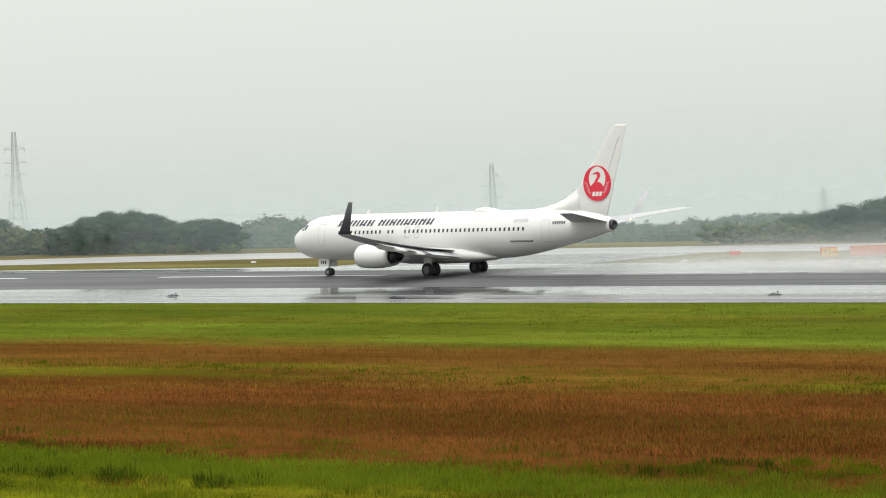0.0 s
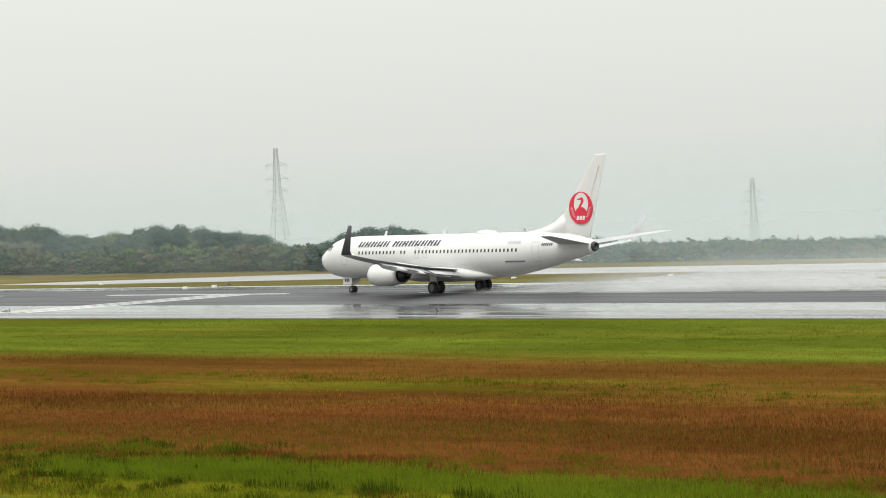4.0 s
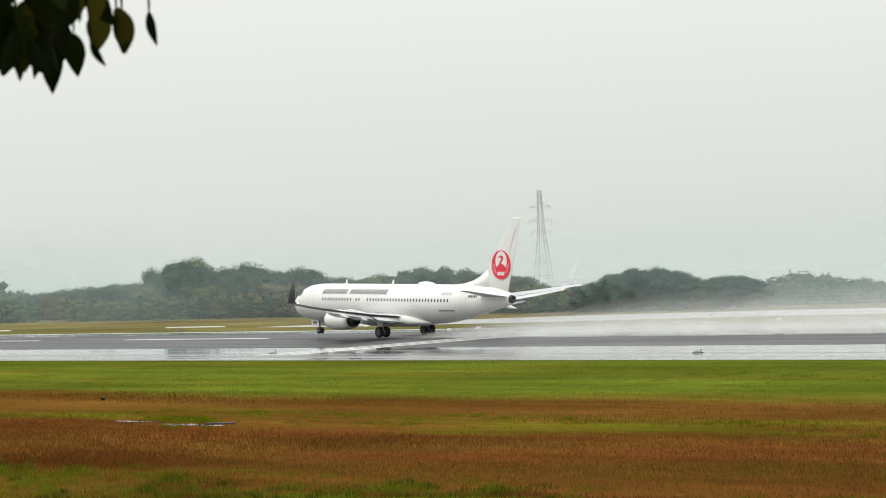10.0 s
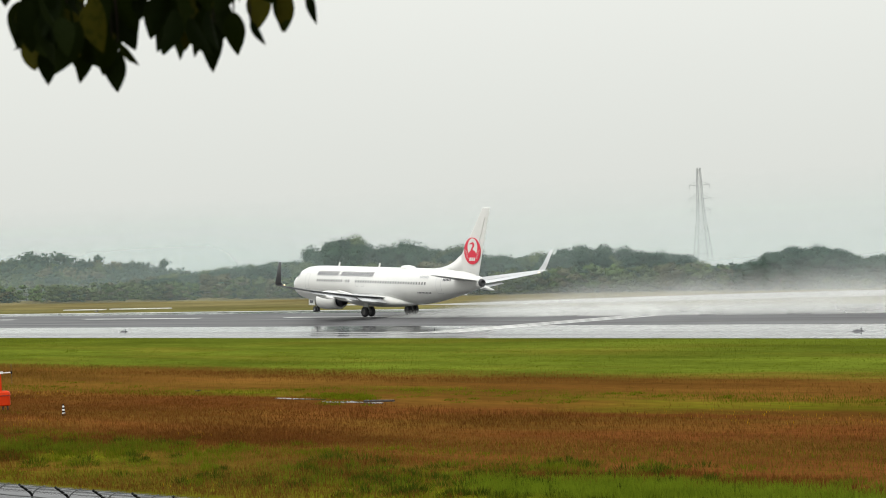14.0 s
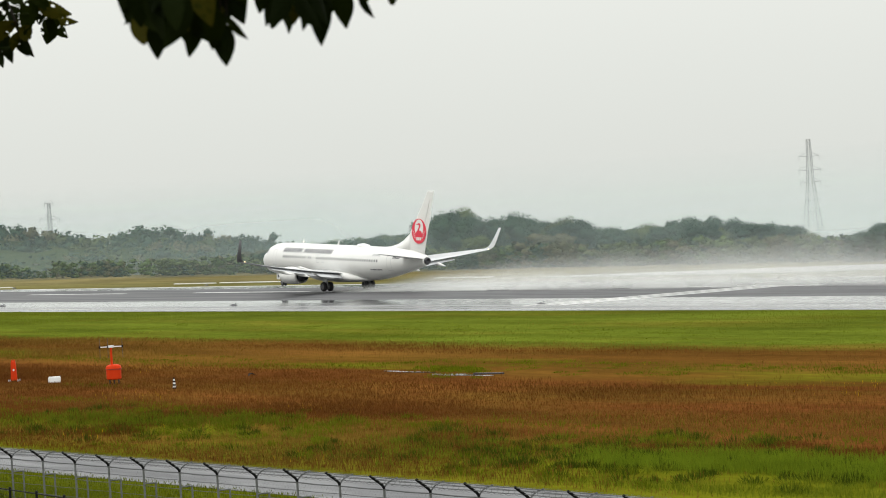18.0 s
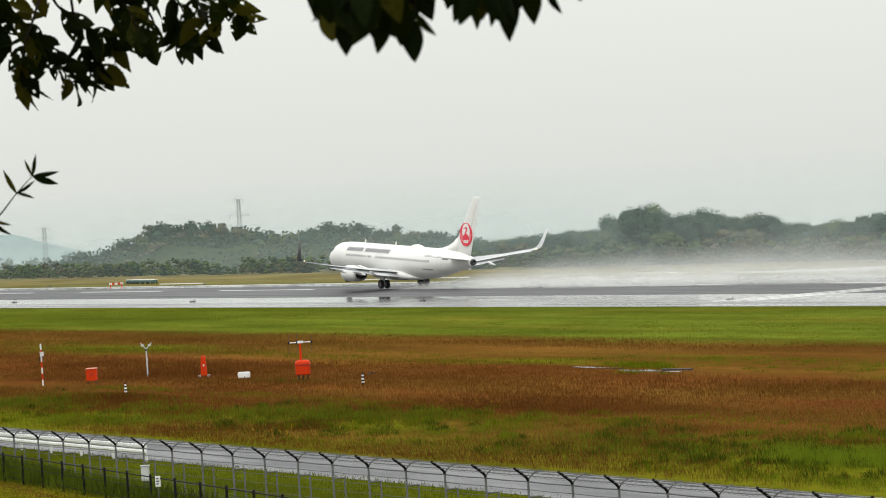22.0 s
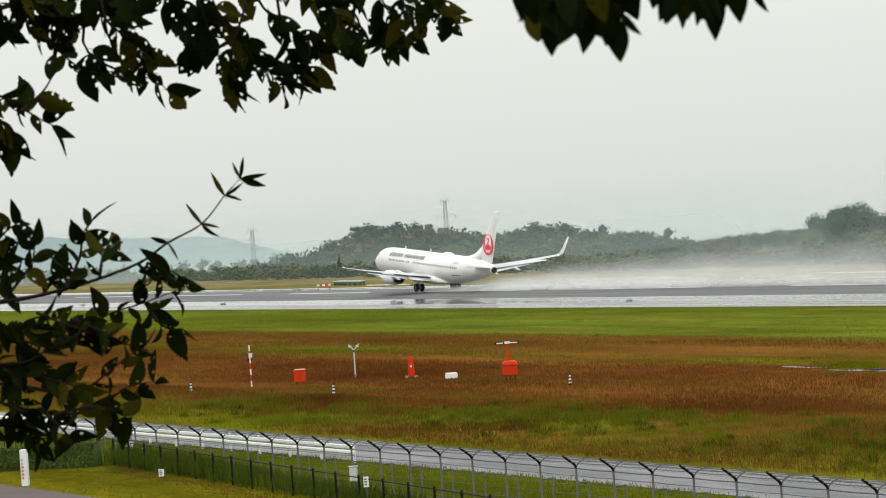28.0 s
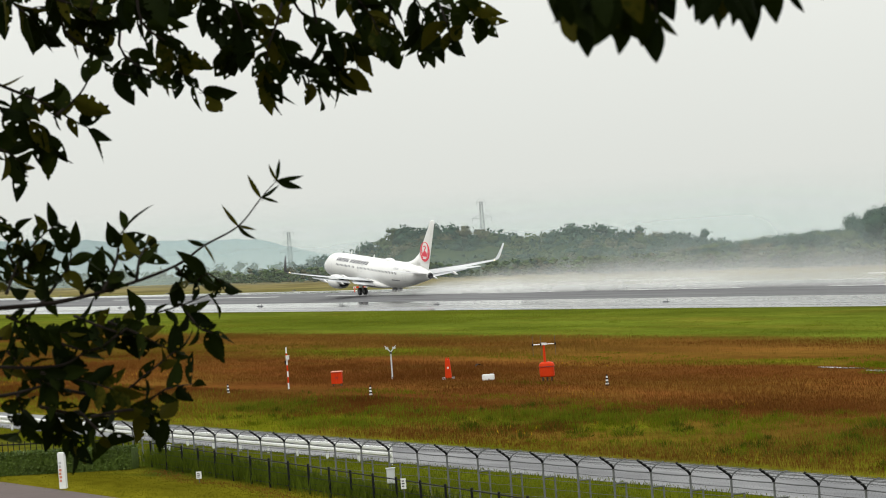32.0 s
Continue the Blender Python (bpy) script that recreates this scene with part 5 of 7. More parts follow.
notice(-143.0, 53.3, 0.18, 0.24, 0.32, 58, True, "small white notice on a stake in the lawn edge", 0.8)
notice(-118.9, 52.5, 0.85, 0.2, 0.4, 62, True, "small white numbered tag on a fence stake", 0.8)
notice(-160.4, 58.15, 0.95, 0.55, 0.55, 60, False, "white notice board on the security fence")
notice(-158.2, 58.15, 0.7, 0.3, 0.6, 60, False, "white notice board on the security fence")


def cabinet():
    th = new("control_cabinet", None)
    tagged(th, "pale grey control cabinet on a post by the fence", "cabinet")
    th.matrix_world = pose(-132.6, 58.0, 0, 0, 0, 62)
    bm = bmesh.new()
    bmesh.ops.create_cube(bm, size=1.0)
    bmesh.ops.scale(bm, vec=(0.34, 0.22, 0.62), verts=bm.verts)
    bmesh.ops.translate(bm, vec=(0, 0, 1.05), verts=bm.verts)
    bmesh.ops.bevel(bm, geom=bm.edges[:], offset=0.02, segments=2, affect="EDGES")
    body = part("body", bm, PALE, th)
    v, f = box_data(-0.14, -0.125, 0.78, 0.14, -0.113, 1.3)
    mesh_object("door", v, f, PALE, body)
    v, f = box_data(-0.2, -0.14, 1.37, 0.2, 0.14, 1.4)
    mesh_object("cap", v, f, PALE, body)
    for x in (-0.08, 0.08):
        mesh_object("leg", *tube_data((x, 0, 0), (x, 0, 0.75), 0.03, n=6), POST, th)


cabinet()


# ---- weather instruments in the tall grass ----
def striped_mast():
    th = new("striped_mast", None)
    tagged(th, "red and white banded instrument mast in tall grass", "mast")
    th.location = (-230.0, 93.1, 0)
    for k in range(7):
        mesh_object("band", *tube_data((0, 0, 0.43 * k), (0, 0, 0.43 * (k + 1) - 0.003), 0.055, n=12), PLAINWHITE if k % 2 == 0 else ORANGE, th)
    mesh_object("instrument_box", *box_data(0.05, -0.1, 2.12, 0.24, 0.1, 2.38), PLAINWHITE, th)
    mesh_object("instrument_box", *box_data(-0.22, -0.09, 1.78, -0.05, 0.09, 2.05), BLACK, th)
    mesh_object("hood", *box_data(0.02, -0.13, 2.385, 0.27, 0.13, 2.42), PLAINWHITE, th)


def orange_cabinet():
    th = new("instrument_cabinet", None)
    tagged(th, "orange-red two-door instrument cabinet on legs in grass", "cabinet")
    th.matrix_world = pose(-227.6, 95.9, 0, 0, 0, 60) @ Matrix.Diagonal((0.8, 0.8, 0.76, 1))
    for s in (-1, 1):
        v, f = box_data(min(0.006 * s, 0.47 * s), -0.4, 0.25, max(0.006 * s, 0.47 * s), 0.4, 1.33)
        body = mesh_object("door", v, f, ORANGE, th)
        v, f = box_data(0.08 * s - 0.02, -0.43, 0.75, 0.08 * s + 0.02, -0.403, 0.9)
        mesh_object("handle", v, f, DARK, body)
        mesh_object("leg", *box_data(0.35 * s - 0.04, -0.3, 0, 0.35 * s + 0.04, 0.3, 0.25), DARK, th)
    mesh_object("roof", *loft([[Vector((sx * 0.52, sy * 0.46, z)) for sx, sy in ((-1, -1), (1, -1), (1, 1), (-1, 1))] for z in (1.335, 1.38)] + [[Vector((sx * 0.4, sy * 0.3, 1.43)) for sx, sy in ((-1, -1), (1, -1), (1, 1), (-1, 1))]]), SALMON, th, "pale salmon roof plate")


def vane_post():
    th = new("sensor_post", None)
    tagged(th, "grey post with two angled sensor heads", "sensor")
    th.matrix_world = pose(-230.0, 101.3, 0, 0, 0, 65)
    mesh_object("pole", *tube_data((0, 0, 0), (0, 0, 2.05), 0.055, 0.05, 10), PALE, th)
    for s in (-1, 1):
        mesh_object("head", *gather([tube_data((0, 0, 1.98), (0.26 * s, 0, 2.28), 0.04, n=8), box_data(0.26 * s - 0.11, -0.07, 2.2, 0.26 * s + 0.11, 0.07, 2.34), tube_data((0.26 * s, 0, 2.3), (0.42 * s, 0, 2.46), 0.025, n=6)]), PALE, th)
    mesh_object("collar", *tube_data((0, 0, 1.85), (0, 0, 2.0), 0.08, n=10), DARK, th)


def slim_unit():
    th = new("beacon_cabinet", None)
    tagged(th, "slim orange-red tapered beacon cabinet in grass", "beacon")
    th.matrix_world = pose(-222.5, 102.35, 0, 0, 0, 62) @ Matrix.Diagonal((0.84, 0.84, 0.9, 1))
    mesh_object("body", *loft([[Vector((sx * w, sy * w, z)) for sx, sy in ((-1, -1), (1, -1), (1, 1), (-1, 1))] for w, z in ((0.26, 0.1), (0.25, 0.5), (0.2, 1.45), (0.17, 1.6))]), ORANGE, th)
    for s in (-0.1, 0.1):
        mesh_object("cap", *tube_data((s, 0, 1.6), (s, 0, 1.72), 0.06, n=8), ORANGE, th)
    mesh_object("label_plate", *box_data(-0.05, -0.255, 0.85, 0.08, -0.245, 1.0), PLAINWHITE, th)
    for s in (-1, 1):
        mesh_object("foot", *box_data(0.38 * s - 0.13, -0.2, 0, 0.38 * s + 0.13, 0.2, 0.16), PALE, th)


def drum_mast():
    th = new("antenna_cabinet", None)
    tagged(th, "orange-red rounded cabinet with short mast and aerial bar", "antenna")
    th.matrix_world = pose(-208.6, 103.3, 0, 0, 0, 58)
    mesh_object("drum", *loft([[Vector((r * math.copysign(abs(math.cos(a)) ** 0.6, math.cos(a)), 0.8 * r * math.copysign(abs(math.sin(a)) ** 0.6, math.sin(a)), z)) for a in [2 * math.pi * k / 24 for k in range(24)]] for r, z in ((0.44, 0.3), (0.5, 0.36), (0.5, 0.95), (0.53, 0.97), (0.53, 1.05), (0.48, 1.2), (0.32, 1.3))]), ORANGE, th, smooth=False)
    mesh_object("seam", *loft([[Vector((r * math.copysign(abs(math.cos(a)) ** 0.6, math.cos(a)), 0.8 * r * math.copysign(abs(math.sin(a)) ** 0.6, math.sin(a)), z)) for a in [2 * math.pi * k / 24 for k in range(24)]] for r, z in ((0.535, 0.98), (0.535, 1.01))]), DARK, th)
    mesh_object("mast", *tube_data((-0.1, 0, 1.28), (-0.1, 0, 2.5), 0.085, 0.07, 12), ORANGE, th)
    mesh_object("head", *box_data(-0.25, -0.08, 2.45, 0.1, 0.08, 2.6), PLAINWHITE, th)
    mesh_object("aerial_bar", *tube_data((-0.85, 0, 2.5), (0.68, 0, 2.5), 0.035, n=8), PLAINWHITE, th)
    for x in (-0.85, -0.3, 0.68):
        rod = mesh_object("aerial_rod", *tube_data((x, 0, 1.75), (x, 0, 3.1), 0.012, n=5), POST, th)
        mesh_object("clamp", *tube_data((x, 0, 2.42), (x, 0, 2.58), 0.06, n=8), BLACK, rod)
    for x in (-0.3, 0, 0.3):
        mesh_object("leg", *tube_data((x, 0, 0), (x, 0, 0.34), 0.05, n=6), DARK, th)


def banded_stub(x, y):
    th = new("marker_stub", None)
    tagged(th, "small black and white banded marker stub in grass", "marker", "banded stubs")
    th.location, th.scale = (x, y, 0), (0.9, 0.9, 0.9)
    for k in range(6):
        r0, r1 = 0.12 - 0.012 * k, 0.12 - 0.012 * (k + 1)
        mesh_object("band", *tube_data((0, 0, 0.12 + 0.12 * k), (0, 0, 0.24 + 0.12 * k - 0.002), r0, r1, 10), PLAINWHITE if k % 2 == 0 else BLACK, th)
    mesh_object("base", *tube_data((0, 0, 0), (0, 0, 0.12), 0.14, 0.13, 10), BLACK, th)


striped_mast()
orange_cabinet()
vane_post()
slim_unit()
drum_mast()
for x, y in ((-196.6, 101.6), (-210.4, 91.0), (-230.2, 88.5)):
    banded_stub(x, y)
plain_box("equipment_box", -215.6, 102.2, 0.05, 0.85, 0.55, 0.42, PLAINWHITE, "low white equipment box in the grass", "box", radians(62), 0.05)


# ---- puddle in the ditch ----
WATER = material("standing rain water", (0.03, 0.03, 0.03), 0.03, var=0.3)
for x0, x1, y, w in ((-194.5, -188, 116.0, 0.3), (-186.8, -179.5, 114.9, 0.55)):
    pts = []
    for k in range(24):
        a = 2 * math.pi * k / 24
        pts.append(((x0 + x1) / 2 + (x1 - x0) / 2 * math.cos(a), y + w * math.sin(a) * (1 + 0.4 * math.sin(3 * a + x0)), 0.03))
    low = [(x, yy, -0.05) for x, yy, z in pts]
    ob = mesh_object("puddle", pts + low, [tuple(range(24)), tuple(range(47, 23, -1))] + [(k, (k + 1) % 24, (k + 1) % 24 + 24, k + 24) for k in range(24)], WATER)
    tagged(ob, "shallow rain puddle in the grass", "puddle", kind="structure")
plain_box("ditch_slab", -181.5, 115.9, 0, 2.4, 0.25, 0.1, DARK, "wet concrete ditch edge slab", "slab", 0.3)


# ---- grasses ----
def grass_material(name, dark, light, tip):
    m = material(name, dark, 1.0, var=0.45, scale=0.35, colour2=light, spec=0.0)
    t = m.node_tree
    b = t.nodes["Principled BSDF"]
    ramp = b.inputs["Base Color"].links[0].from_node
    geo = t.nodes.new("ShaderNodeNewGeometry")
    mix = t.nodes.new("ShaderNodeMixRGB")
    mr = t.nodes.new("ShaderNodeMath")
    mr.operation = "MULTIPLY"
    mr.inputs[1].default_value = 0.45
    t.links.new(geo.outputs["Random Per Island"], mr.inputs[0])
    t.links.new(mr.outputs[0], mix.inputs[0])
    t.links.new(ramp.outputs[0], mix.inputs[1])
    mix.inputs[2].default_value = (*tip, 1)
    t.links.new(mix.outputs[0], b.inputs["Base Color"])
    tl, half = t.nodes.new("ShaderNodeBsdfTranslucent"), t.nodes.new("ShaderNodeMixShader")
    t.links.new(mix.outputs[0], tl.inputs[0])
    half.inputs[0].default_value = 0.5
    t.links.new(b.outputs[0], half.inputs[1])
    t.links.new(tl.outputs[0], half.inputs[2])
    t.links.new(half.outputs[0], t.nodes["Material Output"].inputs[0])
    return m


RED_BLADE = grass_material("reddish seed grass", (0.108, 0.036, 0.0085), (0.158, 0.057, 0.013), (0.19, 0.084, 0.019))
GREEN_BLADE = grass_material("lush green grass", (0.0773, 0.107, 0.00442), (0.132, 0.155, 0.00662), (0.155, 0.169, 0.00883))
PALE_BLADE = grass_material("pale green grass", (0.106, 0.14, 0.0083), (0.151, 0.185, 0.0121), (0.174, 0.2, 0.0166))
TAN_BLADE = grass_material("dry tan grass", (0.155, 0.085, 0.0155), (0.216, 0.124, 0.0232), (0.247, 0.155, 0.0309))
DARK_BLADE = grass_material("dark green weeds", (0.0313, 0.0487, 0.00418), (0.0557, 0.0799, 0.00696), (0.0834, 0.104, 0.00834))
WEED_BLADE = grass_material("fence weeds", (0.055, 0.085, 0.008), (0.09, 0.125, 0.012), (0.12, 0.15, 0.016))
MOWN_BLADE = grass_material("mown grass", (0.0657, 0.0889, 0.00541), (0.108, 0.128, 0.00773), (0.131, 0.143, 0.0108))


def patchy(x, y, scale, seed):
    """Smooth random field over the plan, 0 to 1, from a few crossed waves."""
    g = np.random.default_rng(seed)
    s = np.zeros_like(x)
    for k in range(9):
        a, ph = g.uniform(0, 6.28), g.uniform(0, 6.28)
        w = scale * 2.0 ** g.uniform(-1, 2)
        s += np.sin((x * math.cos(a) * 0.5 + y * math.sin(a)) * w + ph) / (w / scale) ** 0.5
    return 0.5 + 0.5 * np.tanh(s * 0.45)


def grass_field(name, y0, y1, density, height, width, mat, label, seed, keep, blades=3, az=(36.5, 73.5), xr=None, bank=False, spread=0.3, tilt=0.13):
    g = np.random.default_rng(seed)
    area0 = (y1 - y0) * (y1 * math.tan(radians(az[1])) - y0 * math.tan(radians(az[0])))
    n = int(area0 * density)
    y = g.uniform(y0, y1, n)
    x = -g.uniform(y0 * math.tan(radians(az[0])), y1 * math.tan(radians(az[1])), n)
    bearing = np.degrees(np.arctan2(-x, y))
    ok = (bearing > az[0]) & (bearing < az[1])
    if xr:
        ok &= (x > xr[0]) & (x < xr[1])
    ok &= g.random(n) < keep(x, y)
    x, y = x[ok], y[ok]
    x, y = np.repeat(x, blades) + g.normal(0, spread, len(x) * blades), np.repeat(y, blades) + g.normal(0, spread, len(y) * blades)
    n = len(x)
    h = height * g.uniform(0.55, 1.25, n) * (0.75 + 0.5 * patchy(x, y, 0.25, seed + 5))
    a = g.uniform(0, 6.28, n)
    lean = g.normal(0, tilt, (n, 2)) * h[:, None]
    w = width * g.uniform(0.6, 1.4, n)
    z = np.zeros(n)
    if bank:
        f = np.clip(50.4 + (-x - 92.6) * 0.0833 + 2.0 - y, 0, 1)
        z = 0.8 * f * f * (3 - 2 * f)
    base = np.stack([x, y, z], 1)
    dx = np.stack([np.cos(a) * w, np.sin(a) * w, np.zeros(n)], 1)
    mid = base + np.stack([lean[:, 0] * 0.35, lean[:, 1] * 0.35, h * 0.55], 1)
    tip = base + np.stack([lean[:, 0], lean[:, 1], h], 1)
    v = np.stack([base, mid + dx, tip, mid - dx], 1).reshape(-1, 3)
    i = np.arange(n)[:, None] * 4
    t = np.concatenate([i + [[0, 1, 2]], i + [[0, 2, 3]]])
    return tagged(new(name, fast_mesh(name, v, t, [mat])), label, "grass", kind="stuff")


def band(lo, hi, soft=3.0, seed=1, floor=0.0):
    def keep(x, y):
        w = (patchy(x, y, 0.06, seed) - 0.5) * 9
        yy = y + w
        return np.clip(np.minimum((yy - lo) / soft, (hi - yy) / soft), floor, 1)
    return keep


def red_keep(x, y):
    return band(90, 116, 6, 3)(x, y) * (0.25 + 0.75 * patchy(x, y, 0.15, 41))


def near(places, rough=1.8):
    """Soft patches at given places: x, y, half length along the runway, half width."""
    def keep(x, y):
        k = np.zeros_like(x)
        for cx, cy, a, b in places:
            k = np.maximum(k, np.clip(1.6 - 1.6 * (((x - cx) / a) ** 2 + ((y - cy) / b) ** 2 + rough * (patchy(x, y, 0.55, 17) - 0.5)), 0, 1))
        return k
    return keep


def greener(x, y):
    """Less green towards the far end of the road verge."""
    return 1 - 0.75 * np.clip((-x - 105) / 30, 0, 1) * np.clip((patchy(x, y, 0.12, 77) - 0.25) * 3, 0, 1)


LUSH = ((-112, 82.8, 16, 3.8), (-101, 83.2, 14, 3.8), (-90, 83.6, 13, 3.4), (-80, 83.6, 9, 2.9), (-70, 82.5, 9, 2.4))
grass_field("red_grass", 86, 119, 20, 0.22, 0.0075, RED_BLADE, "tall reddish-brown seed grass", 21, lambda x, y: red_keep(x, y) * (1 - near(LUSH, 0.5)(x, y)), 4, tilt=0.16)
grass_field("red_grass", 119, 141, 14, 0.2, 0.008, RED_BLADE, "thin reddish-brown seed grass", 22, lambda x, y: band(126, 136, 6, 4)(x, y) * (0.1 + 0.9 * patchy(x, y, 0.12, 8)), tilt=0.18)
grass_field("tan_grass", 84, 138, 8, 0.24, 0.0075, TAN_BLADE, "dry tan grass among the red", 23, lambda x, y: patchy(x, y, 0.1, 9) ** 1.3, tilt=0.2)
LUSH_BLADE = grass_material("soft lush grass", (0.15, 0.21, 0.012), (0.2, 0.265, 0.017), (0.22, 0.285, 0.021))
grass_field("lush_grass", 80, 91, 30, 0.42, 0.009, LUSH_BLADE, "tall soft lush green grass", 24, near(LUSH, 0.5), 4, (36.5, 56))
grass_field("green_grass", 73.5, 92, 9, 0.22, 0.009, GREEN_BLADE, "lush green grass beside the road", 44, lambda x, y: np.clip((90 - (patchy(x, y, 0.06, 3) - 0.5) * 9 - y) / 4, 0.0, 1) * (0.1 + 0.9 * patchy(x, y, 0.16, 11) ** 2) * greener(x, y), 3)
grass_field("pale_grass", 74.5, 90, 12, 0.42, 0.008, PALE_BLADE, "tall pale green tussocks", 45, lambda x, y: np.clip(patchy(x, y, 0.28, 91) - 0.66, 0, 1) * 3 * greener(x, y), 4)
grass_field("pale_grass", 137, 172, 5, 0.12, 0.012, PALE_BLADE, "pale green tufts in the mown strip", 46, lambda x, y: np.clip(patchy(x, y, 0.075, 95) - 0.68, 0, 1) * 3, 3)
grass_field("red_grass", 73.5, 90, 34, 0.26, 0.008, RED_BLADE, "reddish stalks among green grass", 25, lambda x, y: (np.clip(patchy(x, y, 0.42, 12) - 0.76, 0, 1) * 3.2 + 0.45 * (1 - greener(x, y))) * (1 - near(LUSH, 0.3)(x, y + 1.5)), 4)
grass_field("tan_grass", 73.5, 90, 6, 0.25, 0.011, TAN_BLADE, "dry tan grass among the green", 38, lambda x, y: patchy(x, y, 0.2, 61) ** 2)
def tussocks(name, n, y0, y1, az, mat, height, label, seed, size=(0.3, 0.9), keep=None):
    """Rounded tufts: blades that fan out of many small crowns."""
    g = np.random.default_rng(seed)
    y = g.uniform(y0, y1, n * 3)
    x = -y * np.tan(np.radians(g.uniform(az[0], az[1], n * 3)))
    ok = g.random(n * 3) < (keep(x, y) if keep else 0.34)
    x, y = x[ok][:n], y[ok][:n]
    m = 70
    r = np.repeat(g.uniform(*size, len(x)), m)
    hh = np.repeat(height * g.uniform(0.6, 1.3, len(x)), m)
    k = len(r)
    a, q = g.uniform(0, 6.283, k), np.sqrt(g.random(k))
    ox, oy = q * r * np.cos(a) * 1.3, q * r * np.sin(a)
    h = hh * (1.08 - 0.75 * q * q) * g.uniform(0.75, 1.15, k)
    base = np.stack([np.repeat(x, m) + ox, np.repeat(y, m) + oy, np.zeros(k)], 1)
    tip = base + np.stack([ox * 0.35 + g.normal(0, 0.06, k), oy * 0.35 + g.normal(0, 0.06, k), h], 1)
    b = g.uniform(0, 6.283, k)
    dx = np.stack([np.cos(b), np.sin(b), np.zeros(k)], 1) * (0.016 * g.uniform(0.6, 1.4, k))[:, None]
    mid = base * 0.5 + tip * 0.5
    v = np.stack([base, mid + dx, tip, mid - dx], 1).reshape(-1, 3)
    i = np.arange(k)[:, None] * 4
    t = np.concatenate([i + [[0, 1, 2]], i + [[0, 2, 3]]])
    return tagged(new(name, fast_mesh(name, v, t, [mat])), label, "grass", kind="stuff")


tussocks("weed_tufts", 330, 76.5, 92, (36.5, 72), DARK_BLADE, 0.4, "dark green weed tufts in the grass", 201, (0.25, 0.8), lambda x, y: np.clip(patchy(x, y, 0.22, 33) - 0.45, 0, 1) * 1.4)
tussocks("weed_tufts", 60, 79, 89, (57.0, 60.5), DARK_BLADE, 0.55, "bushy dark green weeds in the grass", 202, (0.4, 1.1), near(((-141, 87.6, 4.0, 1.4), (-136, 87.0, 2.4, 1.1))))
tussocks("weed_tufts", 40, 78, 83, (48, 52), DARK_BLADE, 0.6, "tall dark weeds in the lush grass", 203, (0.3, 0.7), near(((-100, 80.3, 2.6, 0.9), (-96.5, 80.0, 3.0, 0.9), (-92, 80.2, 2.2, 0.8))))
tussocks("grass_tufts", 420, 75, 93, (36.5, 72), GREEN_BLADE, 0.36, "rounded green grass tufts", 204, (0.3, 1.0), lambda x, y: patchy(x, y, 0.2, 35) ** 1.5 * greener(x, y))
tussocks("grass_tufts", 200, 75, 90, (36.5, 72), PALE_BLADE, 0.45, "pale green grass tufts", 205, (0.3, 1.1), lambda x, y: np.clip(patchy(x, y, 0.24, 91) - 0.4, 0, 1) * 1.6 * greener(x, y))
tussocks("grass_tufts", 70, 112, 121, (57.5, 60), GREEN_BLADE, 0.3, "green grass tufts round the puddle", 208, (0.3, 0.9), near(((-186, 117.8, 11, 1.6), (-181, 113.2, 4, 0.9)), 0.8))
tussocks("grass_tufts", 120, 116, 125, (36.5, 72), GREEN_BLADE, 0.2, "green grass tufts along the ditch", 206, (0.3, 1.0), lambda x, y: patchy(x, y, 0.15, 37))
tussocks("grass_tufts", 300, 138, 172, (36.5, 72), PALE_BLADE, 0.13, "low pale tufts in the mown strip", 207, (0.5, 1.6), lambda x, y: np.clip(patchy(x, y, 0.09, 95) - 0.5, 0, 1) * 2)
grass_field("green_grass", 84, 125, 9, 0.24, 0.01, GREEN_BLADE, "green patches in the red grass", 36, lambda x, y: np.clip(np.clip(patchy(x, y, 0.1, 43) - 0.7, 0, 1) * 1.6 + near(((-150, 88.5, 16, 1.6), (-168, 87.5, 12, 1.4), (-204, 101, 7, 0.9), (-186, 93, 12, 1.2), (-206, 93, 14, 1.3)))(x, y), 0, 1), 3)
grass_field("yellow_flowers", 74, 124, 0.7, 0.26, 0.014, material("yellow wild flowers", (0.4, 0.24, 0.01), 0.9, var=0.2, spec=0.0), "scattered yellow wild flowers", 37, lambda x, y: np.clip(patchy(x, y, 0.15, 44) - 0.86, 0, 1) * 4, 2)
grass_field("green_grass", 115, 127, 12, 0.18, 0.011, GREEN_BLADE, "green grass along the ditch", 27, lambda x, y: band(116, 123, 4, 6)(x, y) * patchy(x, y, 0.1, 14))
grass_field("dark_weeds", 113, 124, 4, 0.16, 0.014, DARK_BLADE, "dark weeds along the ditch", 39, lambda x, y: np.clip(patchy(x, y, 0.25, 71) - 0.84, 0, 1) * 4)
grass_field("mown_grass", 136, 173, 3.5, 0.1, 0.012, MOWN_BLADE, "short mown green grass beside the runway", 28, lambda x, y: 0.2 + 0.8 * patchy(x, y, 0.1, 15), 2)
grass_field("tan_grass", 138, 173, 0.8, 0.09, 0.012, TAN_BLADE, "dry patches in the mown grass", 47, lambda x, y: np.clip(patchy(x, y, 0.07, 81) - 0.45, 0, 1) * 1.2, 2)
grass_field("dark_weeds", 50, 58.2, 46, 0.7, 0.018, WEED_BLADE, "tall dark weeds along the fence", 29, lambda x, y: np.clip(1.3 - np.abs(y - (51.2 + (-x - 92.6) * 0.0833)) / 0.8, 0, 1) * np.clip((-x - 112) / 25, 0.08, 1), 4, (60, 73.5), (-157, -92), True)
